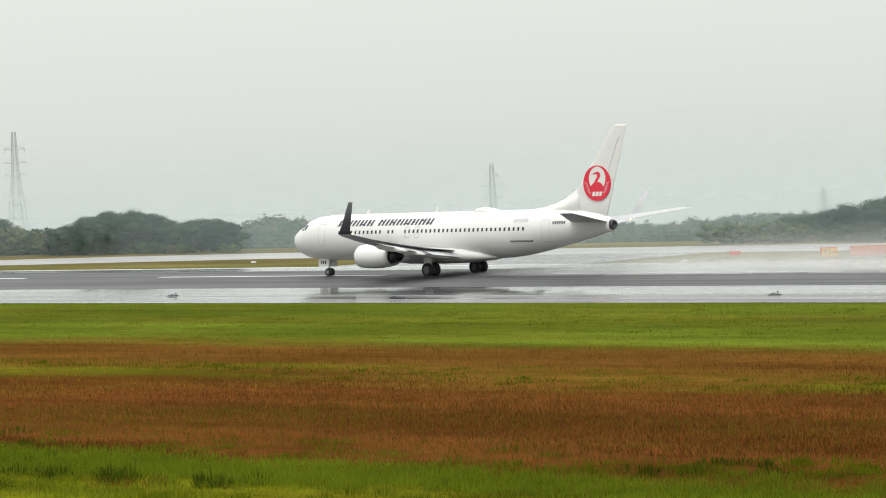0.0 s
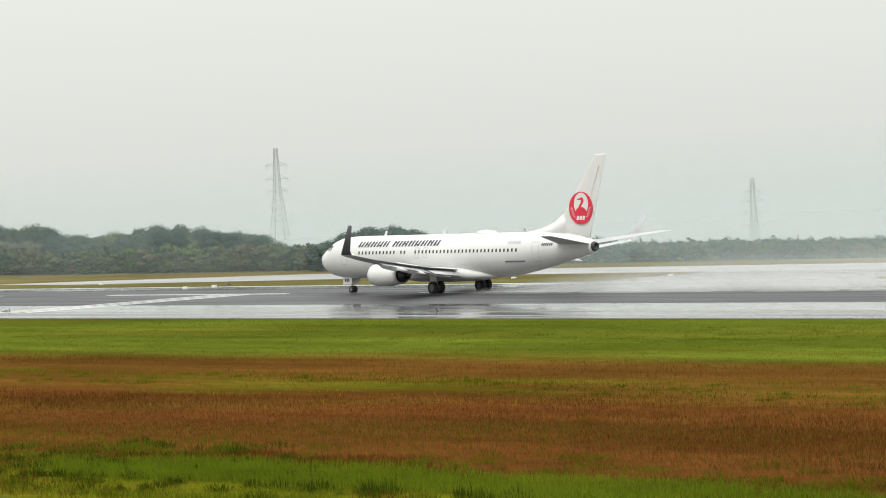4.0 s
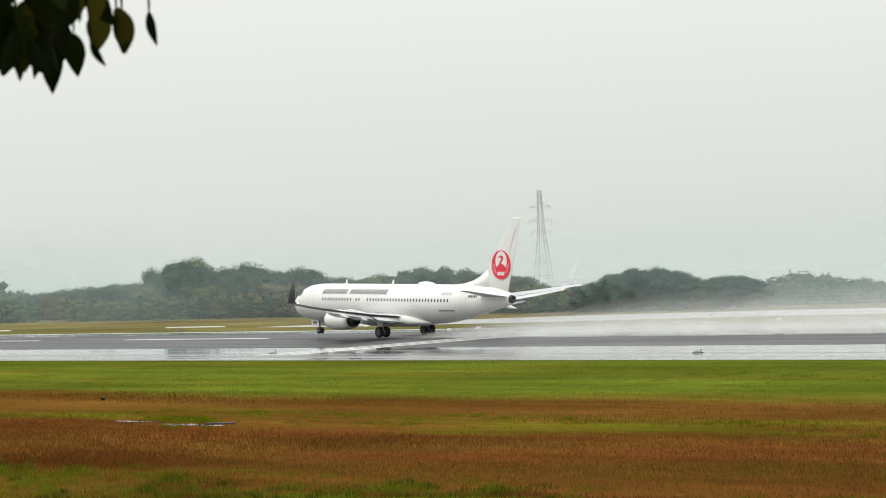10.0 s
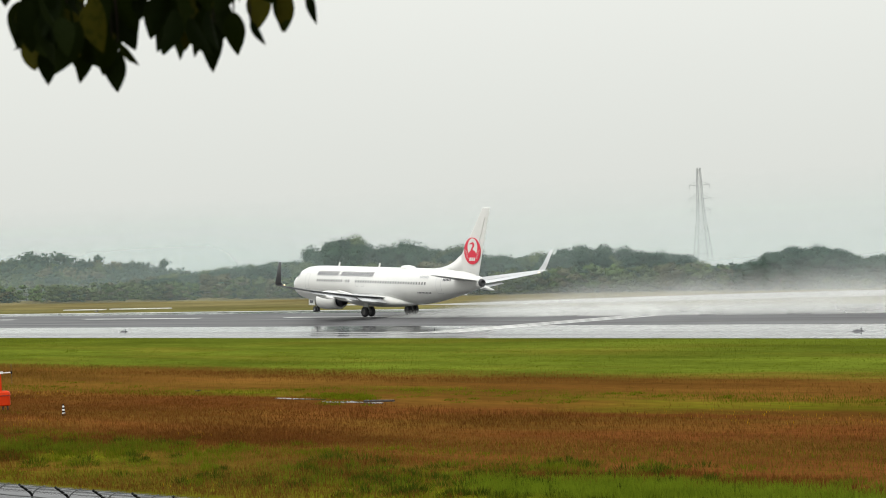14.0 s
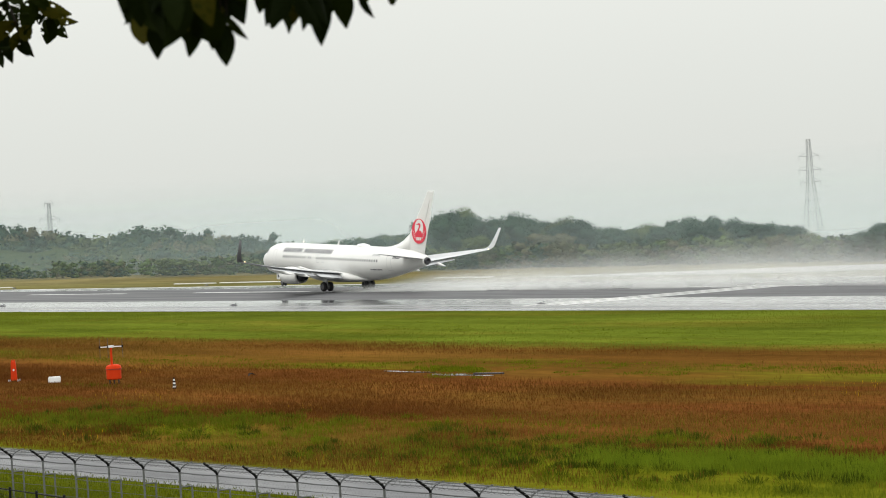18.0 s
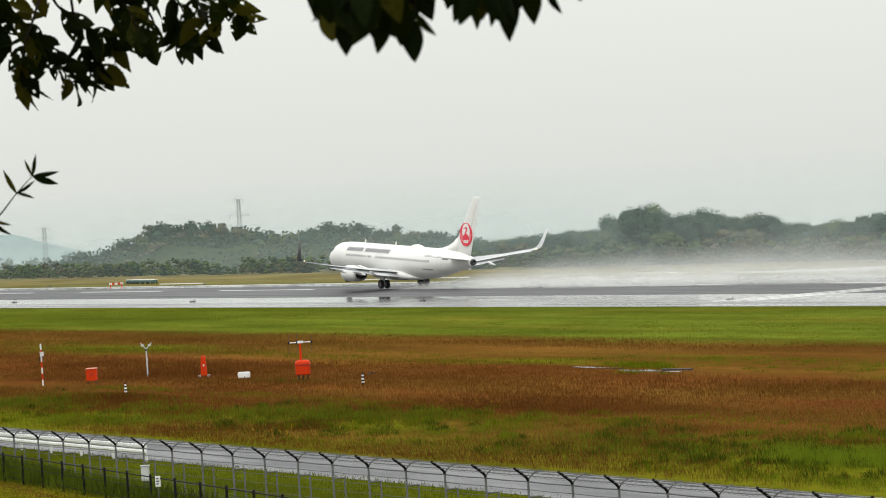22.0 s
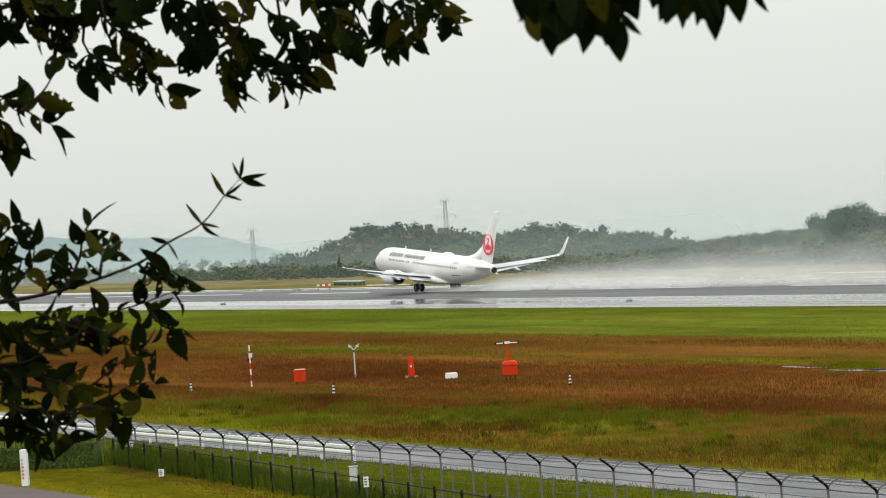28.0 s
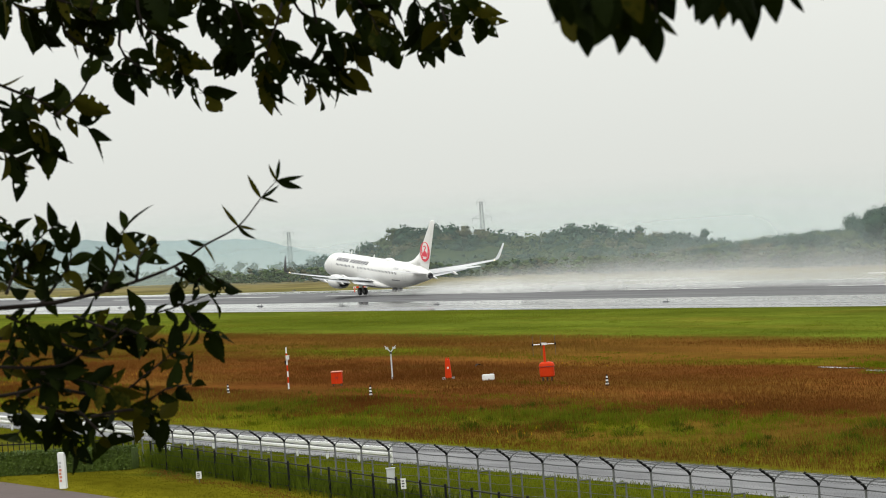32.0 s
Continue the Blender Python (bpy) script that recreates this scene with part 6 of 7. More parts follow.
grass_field("green_grass", 58.5, 67, 22, 0.12, 0.014, GREEN_BLADE, "short green grass between fence and road", 30, lambda x, y: 0.3 + 0.7 * patchy(x, y, 0.3, 16), 3, (58, 73.5))
grass_field("lawn_grass", 48.2, 55.5, 40, 0.05, 0.014, grass_material("lawn grass", (0.08, 0.072, 0.004), (0.11, 0.096, 0.006), (0.1, 0.1, 0.005)), "short yellowish lawn grass", 31, lambda x, y: (0.5 + 0.5 * patchy(x, y, 0.3, 17)) * (y < 50.2 + (-x - 92.6) * 0.0833), 2, (66, 74), None, True)
grass_field("dry_edge", 48, 56, 50, 0.07, 0.02, grass_material("dead cut grass", (0.13, 0.05, 0.012), (0.19, 0.085, 0.02), (0.24, 0.12, 0.03)), "dead brown cut grass along the lawn edge", 32, lambda x, y: np.clip(1 - np.abs(y - (49.2 + (-x - 92.6) * 0.088 + 0.3 * np.sin(x * 0.4))) / 0.4, 0, 1), 3, (62, 73.5), (-153, -108), True)

# ---- the tree beside the viewpoint ----
def leaf_material():
    m = bpy.data.materials.new("broad leaf")
    m.use_nodes = True
    t = m.node_tree
    b = t.nodes["Principled BSDF"]
    out = t.nodes["Material Output"]
    b.inputs["Roughness"].default_value, b.inputs["Specular IOR Level"].default_value = 0.8, 0.03
    tl, mix = t.nodes.new("ShaderNodeBsdfTranslucent"), t.nodes.new("ShaderNodeMixShader")
    info, ramp, n = t.nodes.new("ShaderNodeObjectInfo"), t.nodes.new("ShaderNodeValToRGB"), t.nodes.new("ShaderNodeTexNoise")
    n.inputs["Scale"].default_value = 6.0
    co = t.nodes.new("ShaderNodeTexCoord")
    t.links.new(co.outputs["Object"], n.inputs["Vector"])
    add = t.nodes.new("ShaderNodeMath")
    add.operation = "MULTIPLY_ADD"
    add.inputs[1].default_value = 0.25
    t.links.new(n.outputs[0], add.inputs[0])
    t.links.new(info.outputs["Random"], add.inputs[2])
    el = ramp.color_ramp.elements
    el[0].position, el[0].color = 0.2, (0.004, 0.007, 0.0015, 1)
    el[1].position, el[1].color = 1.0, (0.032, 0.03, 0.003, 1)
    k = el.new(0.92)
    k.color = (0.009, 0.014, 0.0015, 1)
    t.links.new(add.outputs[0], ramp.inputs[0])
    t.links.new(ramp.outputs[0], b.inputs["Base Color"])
    t.links.new(ramp.outputs[0], tl.inputs[0])
    mix.inputs[0].default_value = 0.25
    t.links.new(b.outputs[0], mix.inputs[1])
    t.links.new(tl.outputs[0], mix.inputs[2])
    t.links.new(mix.outputs[0], out.inputs[0])
    return m


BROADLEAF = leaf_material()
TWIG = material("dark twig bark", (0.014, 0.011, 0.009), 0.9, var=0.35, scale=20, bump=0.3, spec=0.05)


def leaf_arrays(seed, slim=1.0, holes=2, tooth_size=1.0):
    """A pointed, finely toothed leaf of length 1 along +x, folded along its rib, with a few insect holes."""
    g = np.random.default_rng(seed)
    n, c = 20, (-1, -0.66, -0.33, 0.0, 0.33, 0.66, 1)
    v = []
    bend, twist, sway = g.uniform(0.05, 0.5), g.uniform(-0.5, 0.5), g.uniform(-0.06, 0.06)
    for i in range(n + 1):
        s = i / n
        w = slim * 0.25 * math.sin(math.pi * s ** 0.85) ** 0.75 * (1 - 0.35 * s ** 3) + 0.004
        for q in c:
            tooth = 1 + tooth_size * (0.055 if i % 2 else -0.055) * (abs(q) == 1)
            y = q * w * tooth
            v.append((s, y + sway * math.sin(3 * s), 0.35 * abs(y) - bend * s * s * 0.6 + twist * y * s + g.normal(0, 0.004)))
    tris, m, cut = [], len(c), set()
    for k in range(holes):
        i, j = int(g.integers(3, n - 2)), int(g.integers(0, m - 1))
        cut |= {(i, j), (i + 1, j)} if g.random() < 0.6 else {(i, j)}
    for i in range(n):
        for j in range(m - 1):
            if (i, j) not in cut:
                a = i * m + j
                tris += [(a, a + 1, a + m + 1), (a, a + m + 1, a + m)]
    # stalk
    o = len(v)
    v += [(-0.14, 0.008, 0.03), (-0.14, -0.008, 0.03), (0.02, -0.008, 0), (0.02, 0.008, 0)]
    tris += [(o, o + 1, o + 2), (o, o + 2, o + 3)]
    return np.array(v), np.array(tris)


LEAF_SHAPES = [leaf_arrays(40 + k, (0.95, 0.8, 1.12, 0.72, 0.9, 1.02)[k], (1, 4, 2, 0, 6, 3)[k]) for k in range(6)]
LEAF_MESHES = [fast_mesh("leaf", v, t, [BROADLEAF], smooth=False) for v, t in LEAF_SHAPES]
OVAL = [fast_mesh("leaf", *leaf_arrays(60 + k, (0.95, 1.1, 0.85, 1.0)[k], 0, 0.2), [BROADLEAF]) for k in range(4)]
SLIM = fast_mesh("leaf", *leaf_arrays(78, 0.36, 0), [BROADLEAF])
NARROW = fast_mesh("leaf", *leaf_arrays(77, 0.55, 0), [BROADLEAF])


def spot(az, el, d):
    """A place seen from the viewpoint at that bearing, elevation and distance."""
    a, e = radians(az), radians(el)
    return Vector((-d * math.cos(e) * math.sin(a), d * math.cos(e) * math.cos(a), EYE_Z + d * math.sin(e)))


# twigs: leaves on each, then its line as bearing and elevation from the viewpoint
LOW_STEM = ((73.63, -1.14), (72.79, -1.09), (71.96, -1.08), (71.30, -1.01), (70.54, -0.86), (69.68, -0.60), (69.19, -0.30), (68.60, -0.02), (68.19, 0.42), (67.91, 0.69))
LOW_TWIGS = (
    (8, ((71.96, -1.08), (71.65, -0.73), (71.44, -0.46), (71.38, -0.19))),
    (12, ((72.50, -0.85), (72.28, -0.40), (71.87, 0.04), (71.63, 0.20))),
    (8, ((70.92, -0.93), (70.65, -0.43), (70.58, -0.06), (70.42, 0.12))),
    (9, ((70.35, -0.83), (70.28, -0.46), (70.12, -0.19))),
    (9, ((69.68, -0.64), (69.42, -0.90), (69.18, -0.77), (68.95, -0.93))),
    (10, ((72.48, -0.67), (72.09, -0.42), (71.80, -0.25))),
    (6, ((72.28, -0.50), (72.44, -0.11), (72.24, 0.16))),
    (6, ((71.30, -1.01), (71.09, -0.77), (70.82, -0.79))),
)
MID_TWIGS = (
    (20, ((72.74, -1.58), (72.00, -1.64), (71.18, -1.89), (70.69, -1.65), (70.21, -1.40), (69.63, -1.26), (69.15, -1.11))),
    (7, ((69.63, -1.26), (69.38, -1.65), (69.15, -1.76))),
    (10, ((70.86, -1.45), (70.41, -1.67), (69.88, -1.99))),
    (12, ((72.52, -1.23), (72.08, -1.45), (71.53, -1.58))),
    (8, ((71.41, -1.31), (70.96, -1.53), (70.42, -1.76))),
)
FOOT_TWIGS = (
    (12, ((72.95, -2.03), (71.85, -2.12), (71.37, -1.97), (70.97, -1.63))),
    (6, ((71.69, -2.51), (70.86, -2.67), (70.28, -2.34), (69.78, -2.00))),
    (10, ((72.08, -2.76), (71.26, -2.99), (70.60, -2.97), (70.02, -2.64), (69.54, -2.58))),
    (7, ((71.26, -2.99), (70.51, -2.93), (70.05, -3.15))),
    (9, ((72.44, -2.54), (72.37, -2.92), (72.48, -3.19))),
    (11, ((71.90, -2.77), (71.74, -3.16), (71.57, -3.45))),
    (7, ((71.44, -2.90), (71.18, -3.20), (70.97, -3.45))),
    (14, ((72.57, -1.78), (72.22, -2.19), (71.78, -2.50))),
    (9, ((72.04, -2.20), (71.49, -2.34), (70.85, -2.57))),
)
TOP_TWIGS = (
    (11, ((71.26, 3.31), (70.83, 2.86), (70.39, 2.46), (70.02, 2.39))),
    (9, ((70.35, 2.92), (69.83, 2.42), (69.45, 2.44), (68.97, 1.98))),
    (8, ((70.78, 3.51), (70.53, 3.12))),
    (10, ((69.95, 3.27), (69.52, 2.87), (69.35, 2.57))),
    (18, ((72.15, 3.88), (71.80, 3.49), (71.54, 3.24))),
    (15, ((71.59, 3.85), (71.05, 3.63), (70.79, 3.33))),
    (18, ((70.29, 3.86), (69.94, 3.46), (69.48, 3.43))),
    (11, ((69.07, 3.77), (68.73, 3.37), (68.62, 2.99))),
)
FAR_TOP_TWIGS = (
    (13, ((68.43, 3.54), (68.29, 2.97), (68.51, 2.56))),
    (18, ((68.16, 3.43), (67.74, 2.74), (67.40, 2.34), (67.14, 1.95))),
    (10, ((67.71, 3.12), (67.95, 2.48), (67.89, 1.96))),
    (13, ((67.33, 3.28), (66.89, 2.87), (66.34, 2.64))),
    (7, ((67.00, 2.60), (66.75, 2.20))),
    (13, ((66.55, 3.60), (66.20, 3.20), (66.00, 2.76))),
    (10, ((65.80, 3.54), (65.83, 3.08), (65.92, 2.61))),
    (9, ((65.43, 3.42), (65.37, 2.95), (65.35, 2.57))),
    (10, ((65.06, 3.40), (64.90, 2.91), (64.84, 2.53))),
    (9, ((64.67, 3.46), (64.51, 3.17), (64.25, 2.87))),
)
SIDE_TWIGS = (
    (17, ((72.80, 2.62), (72.08, 2.25), (71.72, 2.08), (71.19, 1.72), (70.92, 1.56))),
    (14, ((72.65, 2.15), (71.84, 1.72), (71.59, 1.37))),
    (9, ((72.70, 1.40), (72.34, 1.29), (72.08, 1.08))),
    (4, ((71.46, 1.83), (71.07, 2.13), (70.86, 2.44))),
)
# hanging leaves: bearing and elevation of the stalk and of the tip
HANGING = (
    (58.76, 3.8, 58.64, 3.02),
    (62.59, 3.00, 62.62, 2.35),
    (61.97, 3.15, 62.07, 2.35),
    (61.52, 2.94, 61.51, 2.17),
    (61.42, 3.00, 61.11, 2.58),
    (61.00, 3.85, 61.03, 3.34),
    (60.41, 3.63, 60.74, 2.78),
    (60.13, 3.57, 60.33, 2.80),
    (59.82, 3.23, 59.85, 2.41),
    (59.48, 3.40, 59.48, 2.67),
    (59.21, 3.24, 58.99, 2.81),
    (58.67, 3.73, 58.67, 3.01),
    (58.22, 3.70, 58.13, 3.11),
    (62.22, 3.68, 62.55, 2.86),
    (61.66, 3.74, 61.80, 3.01),
)


def build_fore_tree():
    g = random.Random(11)
    tree = new("tree", None)
    tagged(tree, "overhanging broadleaf tree with dark insect-eaten leaves beside the viewpoint", "tree")
    foot = Vector((-8.6, -1.2, ground_z(-8.6, -1.2) - 0.2))
    eye = Vector((0, 0, EYE_Z))
    mesh_object("trunk", *branch_data([foot, foot + Vector((0.1, 0.05, 1.6)), foot + Vector((0.0, 0.2, 3.4)), foot + Vector((0.3, 0.3, 5.6)), foot + Vector((0.5, 0.4, 8.2))], 0.24, 0.1, 14), BARK, tree, "grey-brown trunk", True)

    def put_leaf(limb, base, axis, size, mesh, face=0.7):
        """A leaf at base along axis, its blade turned about towards open light."""
        ob = new("leaf", mesh)
        ob.parent = limb
        x = Vector(axis).normalized()
        out = (eye - base).normalized() * (1 if g.random() < 0.5 else -1) + Vector((g.gauss(0, face), g.gauss(0, face), g.gauss(0, face)))
        y = out.cross(x).normalized()
        z = x.cross(y)
        m = Matrix((x, y, z)).transposed().to_4x4()
        ob.matrix_basis = Matrix.Translation(base) @ m @ Matrix.Diagonal((size, size, size, 1))

    def leafy_twig(limb, line, n, d, size, droop, shapes, anchor=None, lift=0.0):
        pts = [spot(a, e + lift, d + g.uniform(-0.12, 0.12)) for a, e in line]
        if anchor:
            pts.insert(0, min(anchor, key=lambda p: (p - pts[0]).length))
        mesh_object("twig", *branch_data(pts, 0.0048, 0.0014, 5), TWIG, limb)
        if anchor:
            pts = pts[1:]
        span = [(q - p).length for p, q in zip(pts, pts[1:])]
        for k in range(n):
            s = sum(span) * (k + g.uniform(0.3, 0.9)) / n
            i = 0
            while i < len(span) - 1 and s > span[i]:
                s -= span[i]
                i += 1
            along = (pts[i + 1] - pts[i]).normalized()
            base = pts[i] + along * s
            side = along.cross((eye - base).normalized()).normalized() * (1 if k % 2 else -1)
            axis = along * g.uniform(0.4, 1.1) + side * g.uniform(0.25, 0.9) + Vector((g.gauss(0, 0.2), g.gauss(0, 0.2), g.gauss(-droop, 0.25)))
            put_leaf(limb, base, axis, size * g.uniform(0.65, 1.25), shapes[g.randrange(len(shapes))])
        put_leaf(limb, pts[-1], (pts[-1] - pts[-2]).normalized() + Vector((0, 0, -0.4 * droop)), size * g.uniform(0.7, 1.1), shapes[g.randrange(len(shapes))])

    def limb(path, r0, r1, label):
        return mesh_object("branch", *branch_data(path, r0, r1, 8), TWIG, tree, label, True)

    up = foot + Vector((0.05, 0.25, 4.2))
    path = [up, spot(78, 6.5, 8.6), spot(74, 5.2, 8.8), spot(70.5, 4.3, 9.0), spot(67.5, 3.9, 9.0), spot(65.2, 3.75, 9.0), spot(63.9, 3.7, 9.0)]
    lb = limb(path, 0.035, 0.004, "leafy branch overhead")
    hold = [p.lerp(q, f / 6) for p, q in zip(path[1:], path[2:]) for f in range(7)]
    for n, line in TOP_TWIGS + FAR_TOP_TWIGS:
        leafy_twig(lb, line, round(1.05 * n), 9.0, 0.088, 0.35, LEAF_MESHES, hold, 0.2)
    for k in range(46):
        put_leaf(lb, spot(g.uniform(64.0, 73.4), g.uniform(3.75, 4.3), 9.0 + g.uniform(-0.3, 0.3)), (g.gauss(0, 0.5), g.gauss(0, 0.5), -0.7), 0.1 * g.uniform(0.7, 1.3), LEAF_MESHES[k % 6])
    side = limb([spot(79, 5.5, 8.7), spot(76, 3.6, 8.8), spot(73.6, 2.3, 8.8), spot(72.6, 1.95, 8.8)], 0.012, 0.003, "leafy side branch")
    for n, line in SIDE_TWIGS:
        leafy_twig(side, line, round(0.85 * n), 8.8, 0.082, 0.2, LEAF_MESHES, None, 0.2)
    low = foot + Vector((0.05, 0.1, 2.2))
    stem = [spot(a, e, 8.5) for a, e in LOW_STEM]
    lb = limb([low, spot(79, -1.9, 8.4)] + stem, 0.008, 0.0008, "low spreading branch")
    for n, line in LOW_TWIGS + MID_TWIGS:
        leafy_twig(lb, line, round(1.1 * n), 8.5, 0.076, 0.1, LEAF_MESHES)
    right = Vector((math.cos(radians(68)), math.sin(radians(68)), 0))
    for k, (i, dx, dz) in enumerate(((-4, -0.8, 0.35), (-4, 0.5, -0.8), (-3, -0.6, 0.8), (-3, 0.9, -0.25), (-3, 0.6, -0.7), (-2, -0.5, 0.9), (-2, 1, -0.3), (-2, 0.6, 0.3), (-1, 0.9, -0.35), (-1, -0.45, 0.9), (-1, 0.2, 1), (-1, 1.0, 0.05))):
        put_leaf(lb, stem[i], right * dx + Vector((0, 0, dz)), (0.045, 0.054, 0.066)[k % 3], SLIM if k % 4 else NARROW, 0.5)
    lb = limb([low + Vector((0, 0, -0.5)), spot(79, -3.4, 8.3), spot(75.5, -3.0, 8.4), spot(73.4, -2.6, 8.5), spot(72.4, -2.5, 8.5), spot(71.6, -2.3, 8.5)], 0.012, 0.002, "low spreading branch")
    for n, line in FOOT_TWIGS:
        leafy_twig(lb, line, round(1.1 * n), 8.5, 0.076, 0.1, LEAF_MESHES)
    hang = limb([up + Vector((0, 0.1, 0.6)), spot(80, 12, 6.5), spot(72, 8.2, 5.2), spot(65.5, 5.6, 4.6), spot(62.5, 4.9, 4.6), spot(60.0, 4.6, 4.6), spot(57.9, 4.4, 4.6)], 0.035, 0.003, "leafy branch overhead")
    for k, (a0, e0, a1, e1) in enumerate(HANGING):
        p, q = spot(a0, e0, 4.6), spot(a1, e1, 4.6)
        put_leaf(hang, p, q - p, (q - p).length, NARROW if k in (4, 10, 12) else OVAL[k % 4], 0.3)
        mesh_object("twig", *branch_data([spot(a0 + 0.1, 4.55, 4.6), (spot(a0, 4.2, 4.6) + p) / 2, p], 0.003, 0.0012, 5), TWIG, hang)
    for a0, a1, low_el, n in ((61.3, 63.0, 3.12, 52), (59.75, 60.6, 3.32, 26), (58.9, 59.75, 3.7, 16), (58.6, 63.4, 4.3, 40)):
        for k in range(n):
            put_leaf(hang, spot(g.uniform(a0, a1), low_el + 0.9 * g.random() ** 0.75, 4.6 + g.uniform(-0.2, 0.2)), (g.gauss(0, 0.3), g.gauss(0, 0.3), -1), 0.06 * g.uniform(0.8, 1.25), OVAL[k % 4])
    # the rest of the crown, above the view
    rg = np.random.default_rng(12)
    vs, ts, o = [], [], 0
    for k in range(1100):
        a, r = rg.uniform(0, 6.28), 6.2 * math.sqrt(rg.random())
        base = np.array((foot.x + 1.0 + r * math.cos(a), foot.y + 1.0 + r * math.sin(a), foot.z + 5.6 + rg.uniform(0, 3.4) * (1 - (r / 7) ** 2)))
        v, t = LEAF_SHAPES[k % 6]
        q = np.array(Euler((rg.uniform(0, 6.28), rg.uniform(0.2, 1.3), rg.uniform(0, 6.28))).to_matrix())
        vs.append(base + (v @ q.T) * rg.uniform(0.2, 0.3))
        ts.append(t + o)
        o += len(v)
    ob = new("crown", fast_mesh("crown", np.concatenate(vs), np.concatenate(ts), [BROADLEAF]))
    ob.parent = tree
    tagged(ob, "dense dark leaf crown", kind="stuff")
    for k in range(9):
        a = 0.7 * k
        mesh_object("bough", *branch_data([foot + Vector((0.3, 0.3, 5.4)), foot + Vector((0.7 + 2 * math.cos(a), 0.7 + 2 * math.sin(a), 6.6)), foot + Vector((0.9 + 4.6 * math.cos(a), 0.9 + 4.6 * math.sin(a), 7.0))], 0.06, 0.01, 6), BARK, tree)


build_fore_tree()

# ---- spray behind the wheels ----
def spray():
    th = new("spray_plume", None)
    tagged(th, "white water spray trailing behind the wheels", "spray")
    g = random.Random(5)
    for k, (dy, dens, lift) in enumerate(((-2.9, 0.42, 0.75), (-1.2, 0.42, 0.9), (0.6, 0.42, 1.05), (2.4, 0.4, 1.2), (4.2, 0.38, 1.35), (6.4, 0.36, 1.5))):
        cols = []
        for j in range(61):
            f = j / 60
            x = 0.8 + 330 * f ** 1.7
            h = lift * float(np.interp(x, (0, 6, 25, 80, 180, 330), (0.5, 1.2, 2.8, 5.0, 6.2, 7.0))) * (0.85 + 0.3 * noise.noise(Vector((x * 0.08, k * 7.0, 0))))
            along = float(np.interp(x, (0, 4, 14, 60, 150, 330), (0.2, 1.0, 1.15, 0.85, 0.4, 0.0)))
            y = dy + x * 0.01 + 0.8 * noise.noise(Vector((x * 0.05, k * 3.0, 5)))
            cols.append(((x, y, 0.0), [(h * q, den) for q, den in ((0, 0.8), (0.12, 1.0), (0.3, 0.72), (0.5, 0.42), (0.75, 0.15), (1, 0))], along))
        sheet("spray_sheet", cols, mist_material("wheel spray", dens, (0.88, 0.89, 0.87), 0.13, 0.6), th)
    return th


SPRAY = spray()


# ---- a bird over the grass ----
def bird():
    th = new("bird", None)
    tagged(th, "dark bird flying low over the grass", "bird")
    mesh_object("body", *loft([[Vector((x, r * math.cos(2 * math.pi * k / 10), 0.8 * r * math.sin(2 * math.pi * k / 10))) for k in range(10)] for x, r in ((-0.2, 0.005), (-0.17, 0.03), (-0.11, 0.035), (-0.02, 0.055), (0.08, 0.045), (0.16, 0.02), (0.2, 0.008))]), BLACK, th, smooth=True)
    mesh_object("tail", [(0.14, 0.02, 0), (0.14, -0.02, 0), (0.32, -0.06, 0.01), (0.32, 0.06, 0.01), (0.14, 0.02, 0.012), (0.14, -0.02, 0.012), (0.32, -0.06, 0.016), (0.32, 0.06, 0.016)], [(0, 1, 2, 3), (7, 6, 5, 4), (0, 4, 5, 1), (1, 5, 6, 2), (2, 6, 7, 3), (3, 7, 4, 0)], BLACK, th)
    wings = []
    for s in (-1, 1):
        outline = ((-0.08, 0.03), (-0.1, 0.16), (-0.04, 0.3), (0.08, 0.42), (0.1, 0.36), (0.07, 0.2), (0.08, 0.03))
        n = len(outline)
        v = [(x, s * y, 0.02) for x, y in outline] + [(x, s * y, 0.03) for x, y in outline]
        wings.append(mesh_object("wing", v, [tuple(range(n)), tuple(range(2 * n - 1, n - 1, -1))] + [(k, (k + 1) % n, (k + 1) % n + n, k + n) for k in range(n)], BLACK, th))
    return th, wings


BIRD, BIRD_WINGS = bird()

# ---- what moves ----
# time and metres rolled along the runway
ROLL_AT = (
    (0, 205.19), (0.5, 207.82), (1, 212.71), (1.5, 217.48), (2, 220.57), (2.5, 225.25), (3, 230.21), (3.5, 233.14), (4, 238.05),
    (4.5, 243.07), (6.5, 258.13), (7, 262.86), (7.5, 265.77), (8, 270.51), (8.5, 275.28), (9, 278.31), (9.5, 283.21), (10, 287.98),
    (10.5, 290.92), (11, 295.69), (11.5, 300.55), (12, 303.63), (12.5, 308.44), (13, 313.27), (13.5, 316.23), (14, 321.08), (14.5, 325.88),
    (15, 328.82), (15.5, 333.58), (17.5, 349.40), (18, 354.37), (18.5, 359.32), (19, 362.11), (19.5, 367.36), (20, 372.25), (20.5, 375.09),
    (21, 379.98), (21.5, 385.01), (22, 387.76), (22.5, 392.87), (23, 397.81), (23.5, 400.52), (24, 405.64), (24.5, 408.32), (25, 413.40),
    (25.5, 418.62), (26, 421.57), (26.5, 426.32), (28.5, 443.97), (29, 447.05), (29.5, 451.99), (30, 457.00), (30.5, 459.89), (31, 465.03),
    (31.5, 470.09), (32, 472.55),
)
NOSE_UP = ((0, 0.0), (4.5, 0.1), (7, 0.8), (10, 1.35), (14, 1.8), (18, 2.3), (21, 2.9), (24, 3.45), (28, 4.1), (32, 4.6))
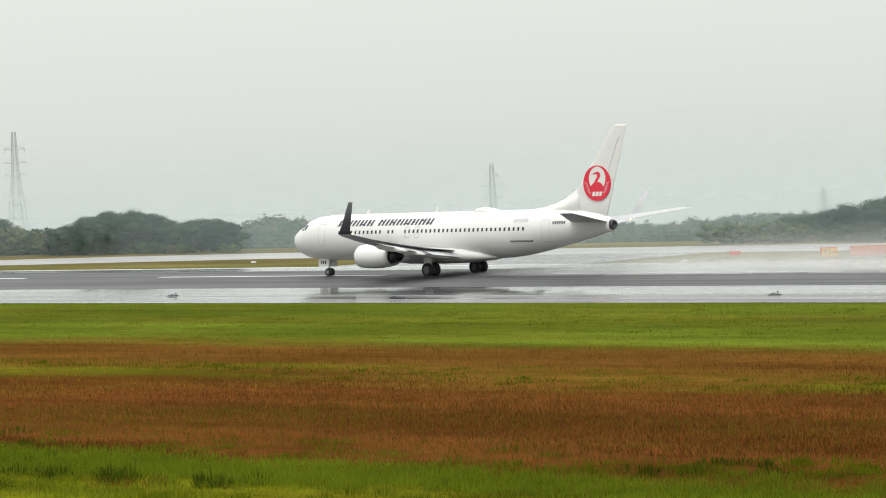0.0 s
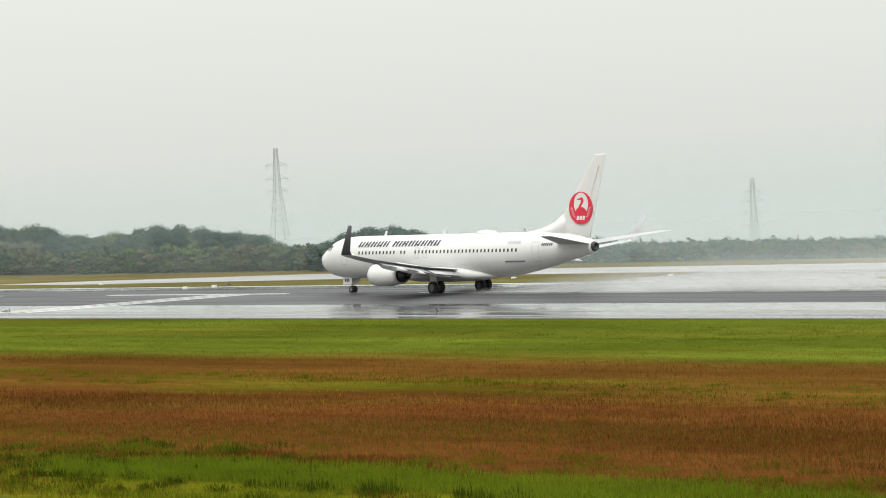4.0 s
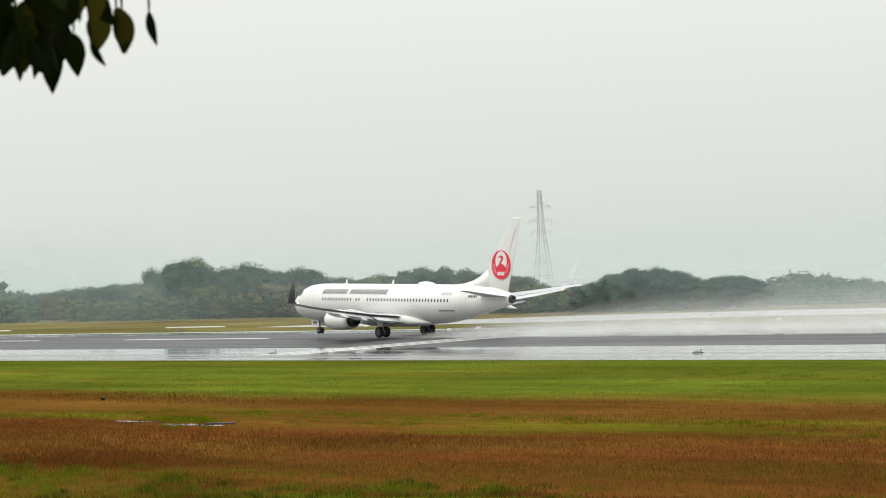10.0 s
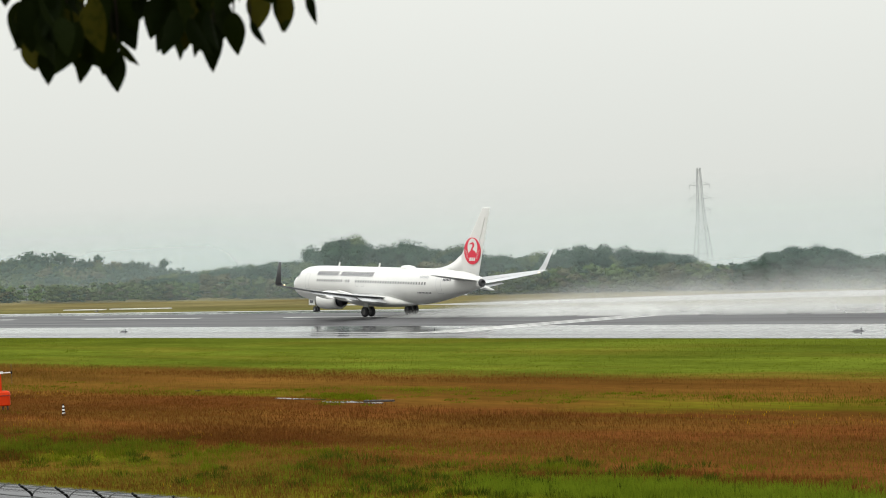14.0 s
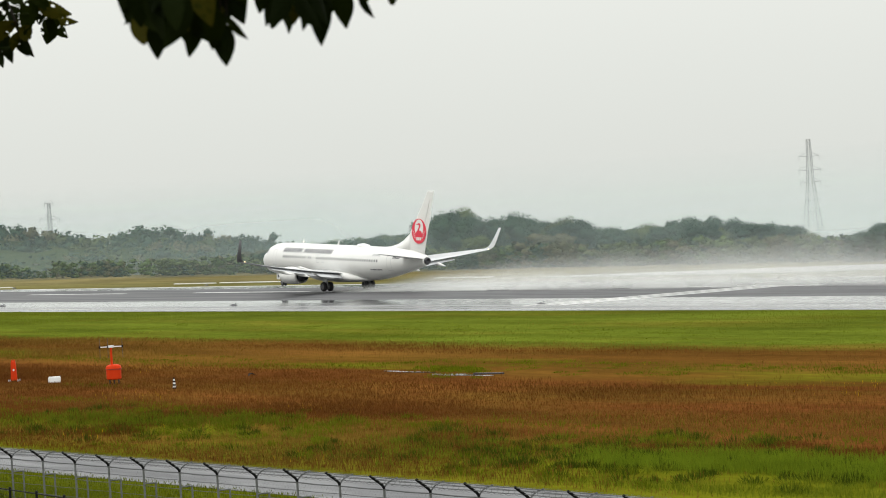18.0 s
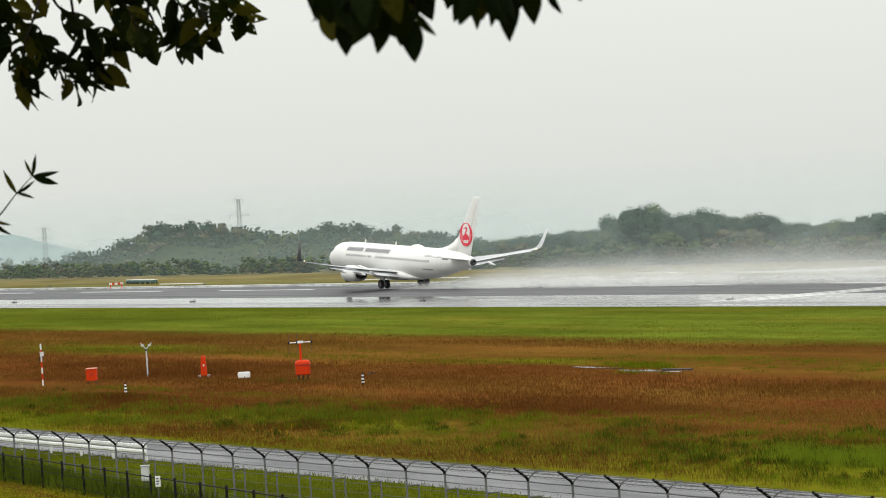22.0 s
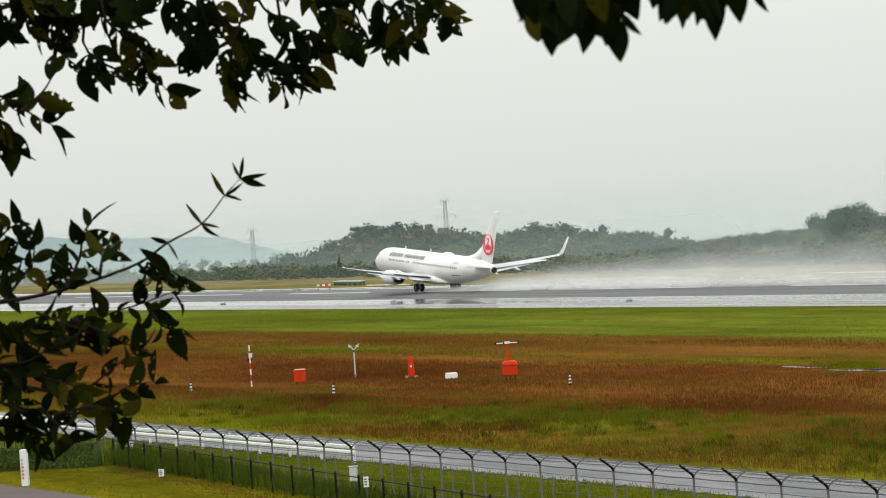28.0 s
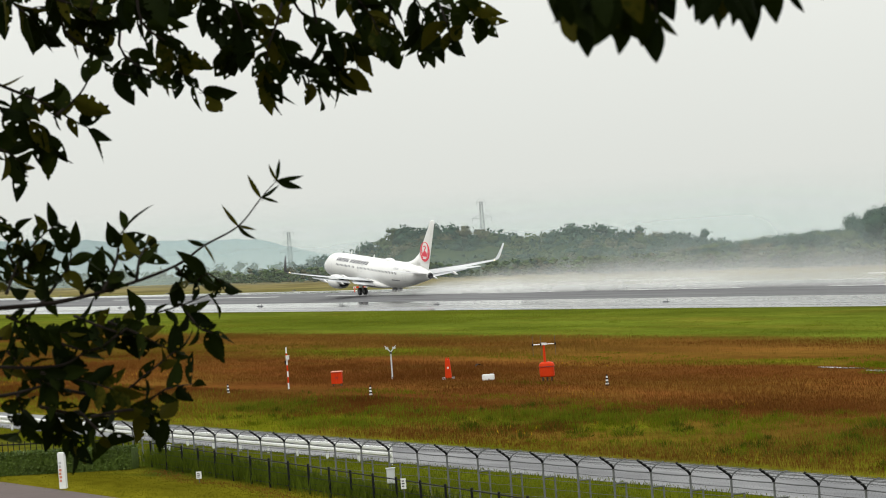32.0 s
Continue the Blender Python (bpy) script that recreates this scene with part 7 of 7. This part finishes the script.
FLEX = ((0, -0.1), (5, 0.0), (10, 0.35), (14, 0.45), (19, 0.85), (24, 1.4), (32, 1.7))


def rolled(t):
    return float(np.interp(t, [a for a, b in ROLL_AT], [b for a, b in ROLL_AT]))


def motions():
    ts = [0.5 * k for k in range(65)]
    pitch = [float(np.interp(t, [a for a, b in NOSE_UP], [b for a, b in NOSE_UP])) for t in ts]
    pitch = [sum(pitch[max(0, min(64, k + d))] for d in (-2, -1, 0, 1, 2)) / 5 for k in range(65)]
    walk(JET, [(t, pose(-rolled(t), RUNWAY_Y, 0.59 + float(np.interp(t, (0, 4, 9, 32), (0.0, 0.03, 0.11, 0.15))), -1.03, b, 0)) for t, b in zip(ts, pitch)])
    for side, wing in WINGS:
        root = Vector((0, side * 1.9, 1.6))
        walk(wing, [(t, Matrix.Translation(root) @ Matrix.Rotation(side * radians(float(np.interp(t, [a for a, b in FLEX], [b for a, b in FLEX]))), 4, "X") @ Matrix.Translation(-root)) for t in (0, 2, 4, 7, 10, 13, 16, 19, 22, 25, 28, 32)])
    start = rolled(0)
    for hub, place, r in WHEELS:
        step = 0.1 if r > 0.5 else 1 / 15
        count = round(32 / step)
        walk(hub, [(k * step, Matrix.Translation(place) @ Matrix.Rotation(-(rolled(k * step) - start) / r, 4, "Y")) for k in range(count + 1)])
    walk(SPRAY, [(t, pose(-rolled(t), RUNWAY_Y, float(np.interp(t, (0, 4, 8, 14, 20, 26), (-0.4, -0.32, -0.25, -0.12, 0.0, 0.1))))) for t in ts])
    flight = ((0, -217.0, 127.0), (4, -213.0, 126.0), (7, -209.0, 125.5), (9, -205.1, 122.6), (13, -195.7, 112.2), (19, -188.5, 101.8), (23, -193.4, 99.5), (26, -200.3, 100.2), (29, -212.0, 102.4), (32, -220.1, 103.6))
    walk(BIRD, [(t, pose(x, y, 1.0, 0, 0, 25)) for t, x, y in flight])
    for s, wing in zip((-1, 1), BIRD_WINGS):
        walk(wing, [(0.25 * k, pose(0, 0, 0, s * (10 + 32 * math.sin(1.9 * k)), 0, 0)) for k in range(129)])


motions()
